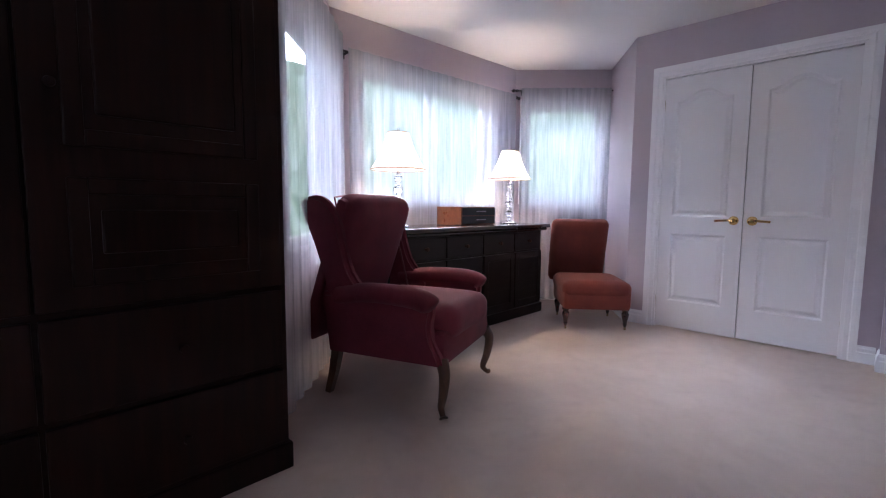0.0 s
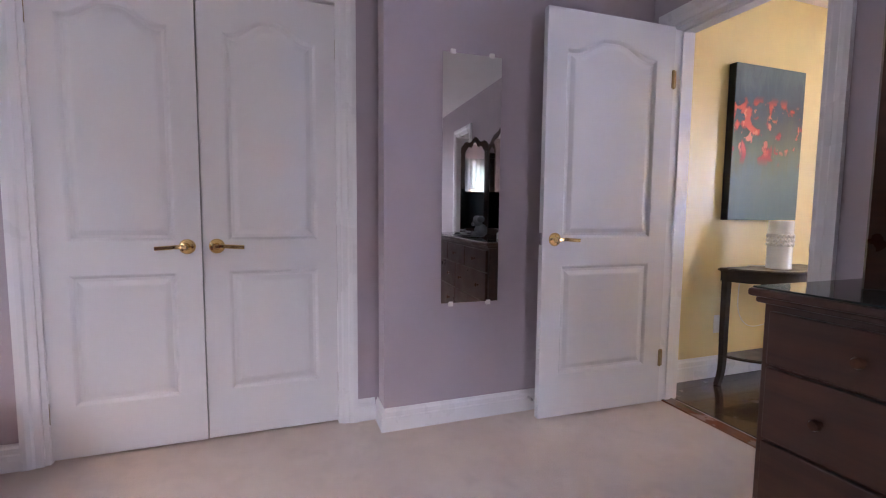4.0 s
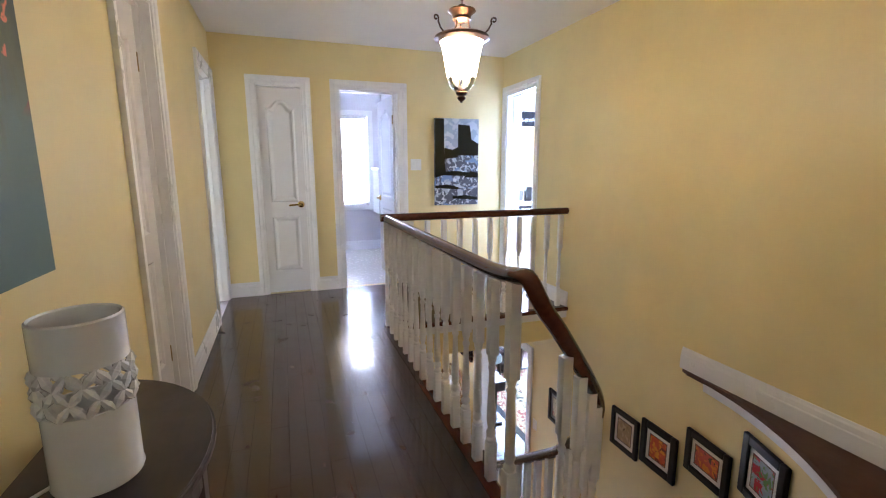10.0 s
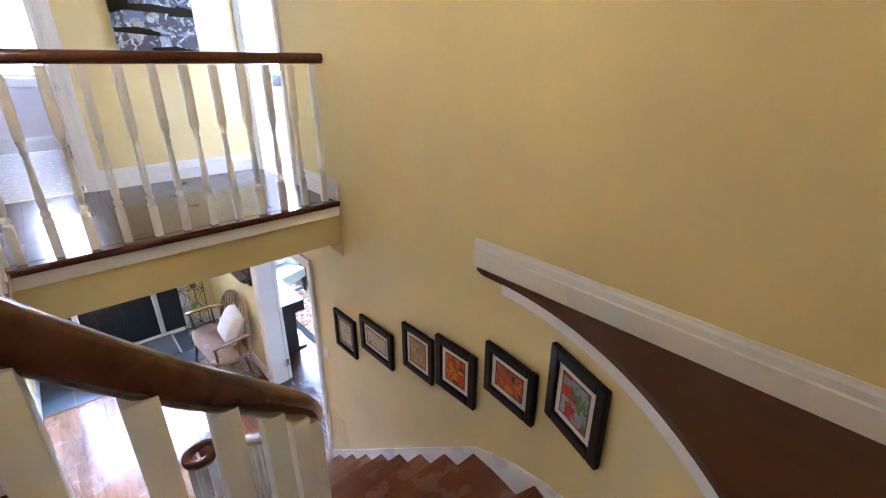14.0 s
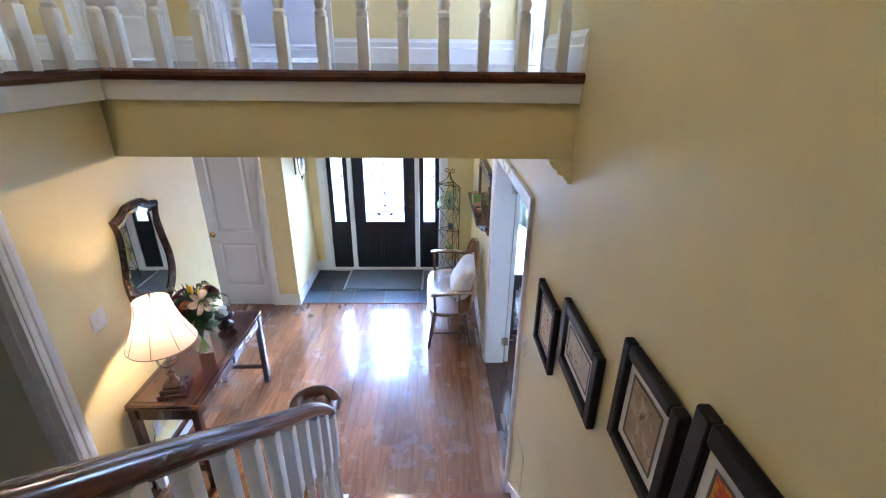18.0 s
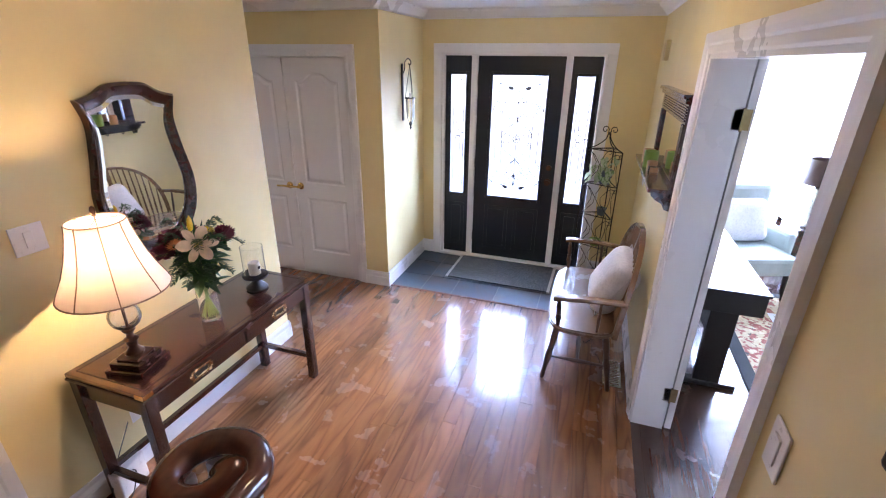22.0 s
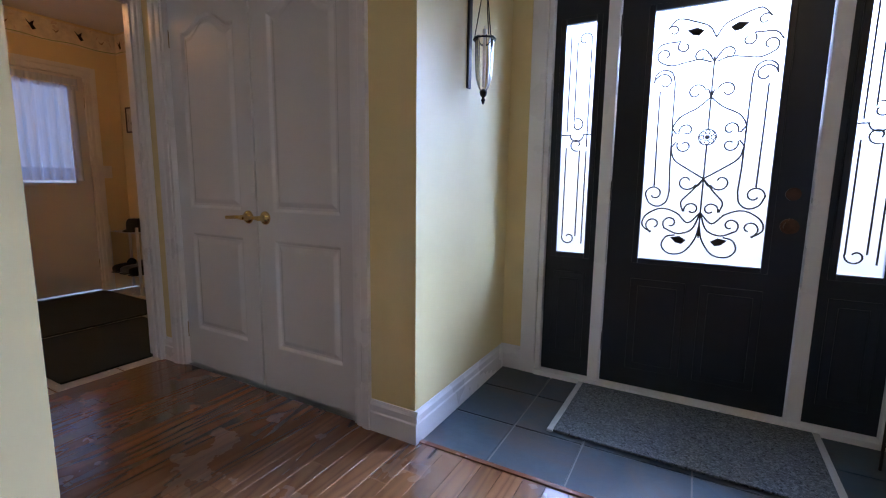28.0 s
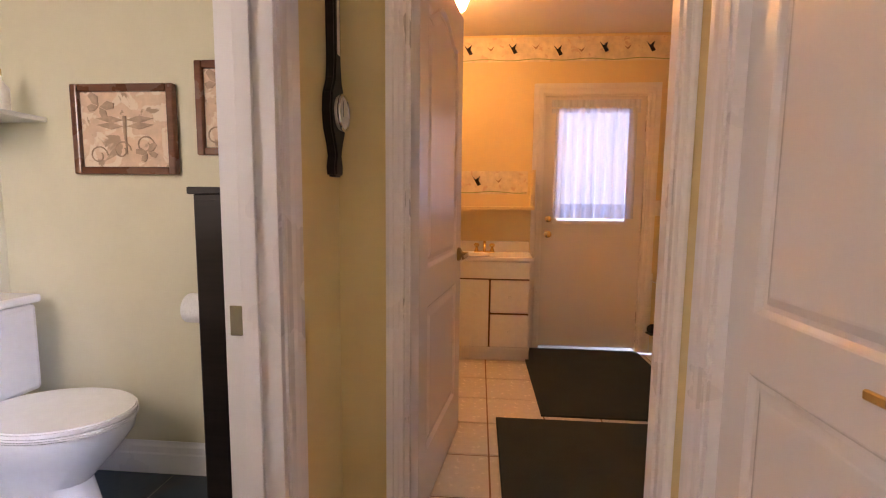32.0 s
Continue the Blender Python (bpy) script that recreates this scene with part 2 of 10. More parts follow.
def outdoors(name, stops, scale, strength):
    """A glowing backdrop of distance: foliage and sky."""
    m, nt, b = mat(name)
    v = coords(nt)
    n = noise_tex(nt, v, scale, 8, 0.7, 0.4)
    col = ramp(nt, n, stops)
    b.inputs["Base Color"].default_value = (0, 0, 0, 1)
    nt.links.new(col, b.inputs["Emission Color"])
    b.inputs["Emission Strength"].default_value = strength
    return m


def slate_mat(name):
    m, nt, b = mat(name)
    info = nt.nodes.new("ShaderNodeObjectInfo")
    v = coords(nt, world_space=True)
    n = noise_tex(nt, v, 4, 8, 0.65, 0.6)
    col = ramp(nt, n, [(0.25, (0.014, 0.026, 0.036)), (0.5, (0.030, 0.054, 0.072)), (0.75, (0.066, 0.100, 0.122))])
    col = mix(nt, col, (0.085, 0.055, 0.036), ramp(nt, noise_tex(nt, v, 2.6, 6, 0.6, 0.8), [(0.50, (0, 0, 0)), (0.66, (0.65,) * 3)]))
    hsv = nt.nodes.new("ShaderNodeHueSaturation")
    mr = node(nt, "ShaderNodeMapRange")
    mr.inputs["To Min"].default_value, mr.inputs["To Max"].default_value = 0.7, 1.25
    nt.links.new(info.outputs["Random"], mr.inputs["Value"])
    nt.links.new(mr.outputs[0], hsv.inputs["Value"])
    nt.links.new(col, hsv.inputs["Color"])
    nt.links.new(hsv.outputs[0], b.inputs["Base Color"])
    nt.links.new(ramp(nt, n, [(0.3, (0.28,) * 3), (0.7, (0.5,) * 3)]), b.inputs["Roughness"])
    bump(nt, b, n, 0.35, 0.006)
    return m


def carpet_mat(name, dark, light):
    m, nt, b = mat(name)
    v = coords(nt, world_space=True)
    big = noise_tex(nt, v, 1.6, 6, 0.65, 0.5)
    mid = noise_tex(nt, v, 9, 4, 0.6)
    fine = noise_tex(nt, v, 420, 2)
    col = ramp(nt, big, [(0.3, dark), (0.7, light)])
    col = mix(nt, col, vary(dark, 0.9), ramp(nt, mid, [(0.5, (0, 0, 0)), (0.75, (0.5,) * 3)]))
    col = mix(nt, col, vary(dark, 0.7), ramp(nt, fine, [(0.45, (0, 0, 0)), (0.7, (0.4,) * 3)]))
    nt.links.new(col, b.inputs["Base Color"])
    b.inputs["Roughness"].default_value, b.inputs["Sheen Weight"].default_value = 0.95, 0.25
    bump(nt, b, fine, 0.7, 0.006)
    return m


def canvas_mat(name, rows, scale, distort=1.0, stretch=(1, 1, 1), extra=None):
    """A painted canvas: bands of colour by height, brushed with noise; extra: (colour, low, high, threshold, scale)."""
    m, nt, b = mat(name)
    v = coords(nt)
    sep = nt.nodes.new("ShaderNodeSeparateXYZ")
    nt.links.new(v, sep.inputs[0])
    n = noise_tex(nt, coords(nt, stretch), scale, 7, 0.65, distort)
    add = nt.nodes.new("ShaderNodeMath")
    add.operation = "MULTIPLY_ADD"
    nt.links.new(n, add.inputs[0])
    add.inputs[1].default_value = 0.35
    nt.links.new(sep.outputs["Z"], add.inputs[2])
    mr = node(nt, "ShaderNodeMapRange")
    mr.inputs["From Min"].default_value, mr.inputs["From Max"].default_value = -0.30, 0.65
    nt.links.new(add.outputs[0], mr.inputs["Value"])
    col = ramp(nt, mr.outputs[0], rows)
    for colour, low, high, threshold, sc in extra or ():
        blob = noise_tex(nt, coords(nt, (1, 1, 0.8)), sc, 3, 0.5, 0.4)
        f = ramp(nt, blob, [(threshold, (0, 0, 0)), (threshold + 0.03, (1, 1, 1))])
        gate = nt.nodes.new("ShaderNodeMapRange")
        gate.inputs["From Min"].default_value, gate.inputs["From Max"].default_value = low, low + 0.06
        nt.links.new(sep.outputs["Z"], gate.inputs["Value"])
        gate2 = nt.nodes.new("ShaderNodeMapRange")
        gate2.inputs["From Min"].default_value, gate2.inputs["From Max"].default_value = high, high - 0.06
        nt.links.new(sep.outputs["Z"], gate2.inputs["Value"])
        mul = nt.nodes.new("ShaderNodeMath")
        mul.operation = "MULTIPLY"
        nt.links.new(gate.outputs[0], mul.inputs[0])
        nt.links.new(gate2.outputs[0], mul.inputs[1])
        mul2 = nt.nodes.new("ShaderNodeMath")
        mul2.operation = "MULTIPLY"
        nt.links.new(mul.outputs[0], mul2.inputs[0])
        nt.links.new(f, mul2.inputs[1])
        col = mix(nt, col, colour, mul2.outputs[0])
    nt.links.new(col, b.inputs["Base Color"])
    b.inputs["Roughness"].default_value = 0.55
    bump(nt, b, noise_tex(nt, v, 400, 2), 0.3, 0.001)
    return m


def blotch(name, base, spots, rough=0.6, scale=20):
    """A base colour with irregular spots of others: (colour, scale, threshold)."""
    m, nt, b = mat(name)
    v = coords(nt)
    col = ramp(nt, noise_tex(nt, v, scale, 5), [(0.3, vary(base, 0.85)), (0.7, vary(base, 1.12))])
    for k, (c, sc, th) in enumerate(spots):
        off = nt.nodes.new("ShaderNodeMapping")
        off.inputs["Location"].default_value = (3.1 * k + 1, 7.7 * k, 1.3 * k)
        nt.links.new(v, off.inputs[0])
        f = ramp(nt, noise_tex(nt, off.outputs[0], sc, 3, 0.5, 0.8), [(th, (0, 0, 0)), (th + 0.04, (1, 1, 1))])
        col = mix(nt, col, c, f)
    nt.links.new(col, b.inputs["Base Color"])
    b.inputs["Roughness"].default_value = rough
    bump(nt, b, noise_tex(nt, v, 300, 2), 0.2, 0.001)
    return m


M = {}
M["mauve"] = paint("mauve wall paint", (0.46, 0.40, 0.44), 0.6)
M["yellow"] = paint("yellow wall paint", (0.78, 0.655, 0.34), 0.42)
M["lavender"] = paint("lavender wall paint", (0.68, 0.665, 0.69), 0.6)
M["cream"] = paint("cream laundry paint", (0.78, 0.66, 0.40), 0.55)
M["sage"] = paint("pale yellow grey paint", (0.66, 0.62, 0.46), 0.55)
M["ceiling"] = paint("ceiling paint", (0.82, 0.81, 0.80), 0.9, 0.03, 0.6)
M["trim"] = paint("white trim gloss", (0.82, 0.82, 0.83), 0.28, 0.008, 0.02)
M["white"] = plain("white satin", (0.82, 0.82, 0.81), 0.35, 0, 0.03)
M["doorwhite"] = paint("white door paint", (0.80, 0.79, 0.80), 0.26, 0.008, 0.03)
M["matgreen"] = fabric("dark ribbed mat", (0.010, 0.018, 0.014), (0.018, 0.030, 0.024), 180, 0.9, 0.05)
M["carpet"] = carpet_mat("beige carpet", (0.58, 0.46, 0.39), (0.72, 0.60, 0.51))
M["bathfloor"] = plain("pale bath tile", (0.75, 0.72, 0.68), 0.25)
M["plank"] = oak_strip("oak floor plank", (0.128, 0.051, 0.020), (0.212, 0.090, 0.036))
M["plankdark"] = wood("dark hall plank", (0.034, 0.014, 0.008), (0.058, 0.024, 0.014), 0.22, "x", 1.0, 0.4, 0.14, 0.04)
M["gap"] = plain("floor joint", (0.03, 0.015, 0.01), 0.7)
M["tread"] = wood("stained stair wood", (0.115, 0.036, 0.016), (0.20, 0.068, 0.030), 0.25, "x", 1.0, 0.4, 0.12, 0.04)
M["ledgewood"] = wood("dark ledge wood", (0.056, 0.019, 0.0095), (0.074, 0.026, 0.0130), 0.42, "y", 0.5, 0.15, 0.0, 0.0)
M["rail"] = wood("handrail wood", (0.060, 0.017, 0.008), (0.105, 0.032, 0.015), 0.18, "y", 1.0, 0.25)
M["mahog"] = wood("mahogany", (0.022, 0.006, 0.004), (0.066, 0.018, 0.010), 0.22, "y", 1.0, 0.6)
M["hallwood"] = wood("dark hall table wood", (0.009, 0.0032, 0.0024), (0.024, 0.0082, 0.0055), 0.38, "x", 1.0, 0.2)
M["mahogx"] = wood("mahogany cross grain", (0.022, 0.006, 0.004), (0.066, 0.018, 0.010), 0.22, "x", 1.0, 0.6)
M["espresso"] = wood("black stained wood", (0.008, 0.005, 0.004), (0.020, 0.012, 0.010), 0.4, "x", 1.0, 0.08)
M["polished"] = wood("polished black top", (0.010, 0.007, 0.006), (0.022, 0.014, 0.012), 0.22, "x", 1.0, 0.5)
M["armoire"] = wood("dark armoire wood", (0.006, 0.0016, 0.0010), (0.021, 0.0058, 0.0034), 0.42, "z", 1.0, 0.0)
M["chest"] = wood("dark chest wood", (0.030, 0.010, 0.006), (0.068, 0.024, 0.013), 0.35, "x", 0.6, 0.15, 0.0, 0.05)
M["bench"] = wood("worn bench wood", (0.165, 0.092, 0.050), (0.215, 0.125, 0.069), 0.24, "x", 0.7, 0.8, 0.0, 0.06)
M["benchdark"] = wood("dark turned wood", (0.055, 0.024, 0.013), (0.13, 0.062, 0.033), 0.35, "z", 1.0, 0.15)
M["cherry"] = wood("cherry box wood", (0.10, 0.030, 0.012), (0.18, 0.058, 0.024), 0.35)
M["black"] = plain("black paint", (0.012, 0.012, 0.013), 0.35)
M["doorblack"] = paint("black door paint", (0.007, 0.012, 0.021), 0.35, 0.1, 0.1)
M["frameblack"] = wood("black picture frame", (0.006, 0.005, 0.005), (0.014, 0.011, 0.010), 0.4)
M["iron"] = plain("wrought iron", (0.018, 0.016, 0.015), 0.45, 0.6)
M["bronze"] = plain("oiled bronze", (0.09, 0.045, 0.028), 0.35, 0.8, 0.3)
M["brass"] = plain("polished brass", (0.80, 0.57, 0.25), 0.16, 1.0, 0.05)
M["palebrass"] = plain("aged pale brass", (0.62, 0.50, 0.30), 0.26, 1.0, 0.12)
M["antique"] = plain("antique brass", (0.30, 0.22, 0.12), 0.35, 1.0, 0.2)
M["chrome"] = plain("chrome", (0.75, 0.75, 0.76), 0.12, 1.0, 0.03)
M["mirror"] = plain("mirror silver", (0.90, 0.91, 0.91), 0.015, 1.0, 0.0, 3, 0.0)
M["glass"] = glass("clear glass")
M["pane"] = glass("window pane", (0.97, 0.99, 1.0), 0.0, 1.05)
M["frost"] = glass("textured door glass", (0.93, 0.96, 1.0), 0.35, 1.3)
M["crystal"] = glass("crystal", (0.98, 0.98, 1.0), 0.0, 1.5)
M["tabletop_glass"] = plain("dark glass top", (0.03, 0.04, 0.04), 0.05)
M["burgundy"] = fabric("burgundy velvet", (0.12, 0.013, 0.026), (0.20, 0.026, 0.044), 220, 0.85, 0.05)
M["rust"] = fabric("rust velvet", (0.120, 0.021, 0.012), (0.195, 0.038, 0.020), 220, 0.85, 0.06)
M["piping"] = fabric("red piping cord", (0.11, 0.018, 0.024), (0.19, 0.035, 0.045), 300)
M["cushion"] = fabric("embroidered white cotton", (0.60, 0.58, 0.58), (0.80, 0.77, 0.76), 60, 0.9, 0.2, 0.8)
M["aqua"] = fabric("pale aqua linen", (0.36, 0.43, 0.43), (0.50, 0.57, 0.56), 200)
M["sheer"] = sheer("white voile curtain", (0.82, 0.85, 0.90), 0.60)
M["shade"] = lampshade("cream lampshade cloth", (0.78, 0.64, 0.54), 0.17)
M["shadew"] = lampshade("white lampshade cloth", (0.95, 0.90, 0.82))
M["shadebrown"] = fabric("brown lampshade", (0.05, 0.025, 0.018), (0.08, 0.04, 0.03))
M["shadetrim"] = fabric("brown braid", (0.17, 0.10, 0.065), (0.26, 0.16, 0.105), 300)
M["litbowl"] = glow("lit alabaster glass", (1.0, 0.82, 0.58), 41.0)
M["litdome"] = glow("lit foyer dome glass", (1.0, 0.78, 0.52), 46.0)
M["ceramic"] = plain("white ceramic", (0.83, 0.83, 0.82), 0.15, 0, 0.02)
M["wax"] = plain("white wax", (0.82, 0.78, 0.70), 0.4)
M["waxgreen"] = plain("green wax", (0.17, 0.29, 0.05), 0.4)
M["waxtan"] = plain("tan wax", (0.50, 0.30, 0.16), 0.4)
M["plastic"] = plain("white plastic", (0.80, 0.79, 0.77), 0.3, 0, 0.02)
M["beige_plastic"] = plain("painted cover", (0.70, 0.58, 0.30), 0.5, 0, 0.02)
M["slate"] = slate_mat("slate tile")
M["grout"] = plain("grey grout", (0.20, 0.19, 0.18), 0.9)
M["whitetile"] = plain("white floor tile", (0.74, 0.70, 0.64), 0.25, 0, 0.05)
M["browngrout"] = plain("brown grout", (0.28, 0.17, 0.10), 0.9)
M["doormat"] = blotch("grey woven mat", (0.085, 0.10, 0.11), [((0.17, 0.19, 0.20), 110, 0.52), ((0.03, 0.035, 0.04), 80, 0.58)], 0.95)
M["matedge"] = fabric("pale mat binding", (0.40, 0.40, 0.39), (0.55, 0.54, 0.52))
M["blackmat"] = fabric("black ribbed mat", (0.010, 0.011, 0.010), (0.020, 0.022, 0.020), 120, 0.95, 0.0)
M["leaf"] = plain("leaf green", (0.022, 0.068, 0.016), 0.4, 0, 0.5, 12)
M["leafpale"] = blotch("variegated leaf", (0.46, 0.56, 0.36), [((0.16, 0.30, 0.10), 34, 0.54)], 0.4, 20)
M["stem"] = plain("green stem", (0.22, 0.30, 0.08), 0.5)
M["lily"] = plain("cream pink petal", (0.82, 0.64, 0.50), 0.5, 0, 0.15)
M["yellowpetal"] = plain("yellow petal", (0.85, 0.60, 0.04), 0.5, 0, 0.15)
M["orangepetal"] = plain("orange pink petal", (0.80, 0.32, 0.16), 0.5, 0, 0.2)
M["maroon"] = plain("maroon petal", (0.14, 0.006, 0.03), 0.6, 0, 0.4)
M["potblue"] = plain("blue grey pot", (0.10, 0.13, 0.17), 0.5)
M["paper"] = plain("white mat board", (0.80, 0.77, 0.72), 0.9, 0, 0.03)
M["greymat"] = plain("grey mat board", (0.30, 0.31, 0.33), 0.9, 0, 0.05)
M["screen"] = plain("dark screen", (0.008, 0.012, 0.012), 0.08)
M["redcloth"] = fabric("dark red cloth", (0.12, 0.008, 0.02), (0.22, 0.02, 0.04))
M["toy"] = fabric("grey plush", (0.10, 0.10, 0.11), (0.22, 0.22, 0.23), 90)
M["blind"] = plain("white blind slat", (0.85, 0.85, 0.86), 0.4, 0, 0.02)
M["towel"] = fabric("white towel", (0.75, 0.75, 0.76), (0.86, 0.86, 0.86), 150)
M["steel"] = plain("patterned silver", (0.45, 0.44, 0.42), 0.25, 1.0, 0.5, 60, 0.6)
M["border"] = blotch("wallpaper border", (0.80, 0.73, 0.60), [((0.70, 0.56, 0.44), 18, 0.60)], 0.7)
M["bordergreen"] = plain("green border line", (0.36, 0.42, 0.20), 0.7)
for key, level in (("armoire", 0.2), ("espresso", 0.3), ("frameblack", 0.2), ("ledgewood", 0.2), ("rail", 0.3)):
    M[key].node_tree.nodes["Principled BSDF"].inputs["Specular IOR Level"].default_value = level
M["navy"] = fabric("navy curtain cloth", (0.008, 0.010, 0.018), (0.02, 0.024, 0.036), 260, 0.9, 0.1)
M["rug"] = blotch("oriental rug field", (0.34, 0.27, 0.16), [((0.24, 0.17, 0.09), 26, 0.52), ((0.020, 0.022, 0.020), 12, 0.54), ((0.30, 0.10, 0.06), 16, 0.63), ((0.18, 0.20, 0.10), 19, 0.62)], 0.95)
M["rugband"] = blotch("oriental rug band", (0.34, 0.26, 0.15), [((0.21, 0.052, 0.035), 15, 0.50), ((0.40, 0.32, 0.20), 24, 0.57), ((0.05, 0.035, 0.028), 20, 0.64)], 0.95)
M["reliefdark"] = plain("dark relief glaze", (0.40, 0.27, 0.18), 0.5, 0, 0.3)
M["relief"] = blotch("plaster relief", (0.68, 0.48, 0.34), [((0.76, 0.62, 0.48), 14, 0.54), ((0.40, 0.27, 0.18), 12, 0.61)], 0.7)
M["outside"] = outdoors("garden beyond", [(0.30, (0.07, 0.15, 0.09)), (0.46, (0.22, 0.36, 0.20)), (0.56, (0.50, 0.66, 0.50)), (0.70, (0.90, 0.98, 0.98))], 2.0, 0.55)
M["outwhite"] = outdoors("pale street beyond", [(0.3, (0.80, 0.85, 0.9)), (0.7, (1.0, 1.0, 1.0))], 0.8, 1.7)
M["poppies"] = canvas_mat("poppy painting", [(0.0, (0.085, 0.150, 0.150)), (0.28, (0.120, 0.180, 0.165)), (0.44, (0.125, 0.140, 0.075)), (0.56, (0.070, 0.082, 0.058)), (0.72, (0.028, 0.045, 0.075)), (0.86, (0.045, 0.085, 0.130)), (1.0, (0.11, 0.175, 0.205))], 5, 0.8, (1, 1.6, 0.45),
                           [((0.36, 0.050, 0.040), -0.14, 0.30, 0.535, 9.0), ((0.66, 0.100, 0.060), -0.10, 0.28, 0.565, 9.0), ((0.78, 0.24, 0.15), -0.08, 0.26, 0.60, 16)])
M["citysky"] = blotch("painted pale sky", (0.30, 0.36, 0.43), [((0.48, 0.52, 0.56), 9, 0.52)], 0.7, 6)
M["city"] = blotch("city canvas", (0.065, 0.07, 0.085), [((0.36, 0.38, 0.40), 16, 0.53), ((0.14, 0.20, 0.30), 8, 0.60), ((0.55, 0.56, 0.57), 26, 0.60)], 0.6)
for key, base, spots in (("art_red", (0.55, 0.09, 0.03), [((0.70, 0.28, 0.03), 22, 0.55), ((0.18, 0.03, 0.02), 18, 0.60)]),
                         ("art_orange", (0.50, 0.10, 0.06), [((0.65, 0.22, 0.04), 26, 0.55), ((0.10, 0.05, 0.03), 20, 0.62)]),
                         ("art_tulip", (0.30, 0.34, 0.36), [((0.50, 0.03, 0.04), 17, 0.52), ((0.12, 0.22, 0.06), 20, 0.56)]),
                         ("art_tan", (0.42, 0.30, 0.18), [((0.55, 0.42, 0.28), 24, 0.55), ((0.20, 0.13, 0.08), 30, 0.62)]),
                         ("art_sketch", (0.62, 0.55, 0.46), [((0.30, 0.26, 0.20), 28, 0.60)]),
                         ("art_rose", (0.58, 0.54, 0.44), [((0.50, 0.18, 0.17), 28, 0.58), ((0.30, 0.34, 0.20), 34, 0.60)])):
    M[key] = blotch(key.replace("_", " "), base, spots, 0.8, 40)
M["outlaundry"] = glow("daylit frosted pane", (0.62, 0.75, 1.0), 0.66)
M["sheerblue"] = sheer("thin white door curtain", (0.82, 0.88, 1.0), 0.18)
M["globe"] = glow("lit globe glass", (1.0, 0.50, 0.18), 42.0)

# ---- building helpers ----
def part(name, bm, material, parent=None, label="", smooth=False):
    """Links a bmesh as one mesh object under a thing or a part."""
    me = bpy.data.meshes.new(name)
    bm.normal_update()
    bm.to_mesh(me)
    bm.free()
    for m in material if isinstance(material, (list, tuple)) else [material]:
        me.materials.append(M[m])
    if smooth:
        me.polygons.foreach_set("use_smooth", [True] * len(me.polygons))
        me.set_sharp_from_angle(angle=radians(40))
    ob = new(name, me)
    ob.parent = parent
    if label:
        ob["label"] = label
    return ob


def thing(name, label, category, at=(0, 0, 0), rz=0.0, group="", kind=""):
    ob = new(name)
    ob.empty_display_size = 0.1
    ob.matrix_basis = pose(*at, 0, 0, rz)
    return tagged(ob, label, category, group, kind)


def structure(name, bm, material, label="", category="", smooth=False):
    return tagged(part(name, bm, material, None, "", smooth), label, category, "", "structure")


def box(bm, x0, y0, z0, x1, y1, z1, bevel=0.0, index=0):
    made = bmesh.ops.create_cube(bm, size=1)["verts"]
    for v in made:
        v.co = Vector(((x0 + x1) / 2 + v.co.x * (x1 - x0), (y0 + y1) / 2 + v.co.y * (y1 - y0), (z0 + z1) / 2 + v.co.z * (z1 - z0)))
    faces = list({f for v in made for f in v.link_faces})
    for f in faces:
        f.material_index = index
    if bevel:
        bmesh.ops.bevel(bm, geom=list({e for v in made for e in v.link_edges}), offset=bevel, segments=2, affect="EDGES", profile=0.5)
    return bm


def boxes(*rows, bevel=0.0):
    bm = bmesh.new()
    for r in rows:
        box(bm, *r, bevel=bevel)
    return bm


def lathe(bm, profile, at=(0, 0, 0), seg=24, m=None, squash=1.0):
    """Turns (radius, height) pairs about the z axis."""
    m = m or Matrix.Identity(4)
    rings = []
    for r, z in profile:
        if r < 1e-5:
            rings.append([bm.verts.new(m @ Vector((at[0], at[1], at[2] + z)))])
        else:
            rings.append([bm.verts.new(m @ Vector((at[0] + r * math.cos(2 * math.pi * k / seg), at[1] + squash * r * math.sin(2 * math.pi * k / seg), at[2] + z))) for k in range(seg)])
    for a, b in zip(rings, rings[1:]):
        for k in range(seg):
            n = (k + 1) % seg
            if len(a) == 1 and len(b) == 1:
                continue
            if len(a) == 1:
                bm.faces.new((a[0], b[n], b[k]))
            elif len(b) == 1:
                bm.faces.new((a[k], a[n], b[0]))
            else:
                bm.faces.new((a[k], a[n], b[n], b[k]))
    return bm


def turned(profile, at=(0, 0, 0), seg=24, m=None):
    return lathe(bmesh.new(), profile, at, seg, m)


def sweep(bm, pts, profile, up=(0, 0, 1), closed=False, cap=True, scales=None):
    """Carries a closed outline (side, up) along a line of points."""
    pts = [Vector(p) for p in pts]
    n, rings, up = len(pts), [], Vector(up)
    for i, p in enumerate(pts):
        a, b = pts[(i - 1) % n if closed else max(i - 1, 0)], pts[(i + 1) % n if closed else min(i + 1, n - 1)]
        t = (b - a).normalized()
        side = t.cross(up)
        side = side.normalized() if side.length > 1e-4 else Vector((1, 0, 0))
        over = side.cross(t).normalized()
        s = scales[i] if scales else 1.0
        rings.append([bm.verts.new(p + side * u * s + over * v * s) for u, v in profile])
    k = len(profile)
    for i in range(n if closed else n - 1):
        a, b = rings[i], rings[(i + 1) % n]
        for j in range(k):
            bm.faces.new((a[j], a[(j + 1) % k], b[(j + 1) % k], b[j]))
    if cap and not closed:
        bm.faces.new(rings[0][::-1])
        bm.faces.new(rings[-1])
    return bm


def ring(r, seg=8, squash=1.0):
    return [(r * math.cos(2 * math.pi * k / seg), r * squash * math.sin(2 * math.pi * k / seg)) for k in range(seg)]


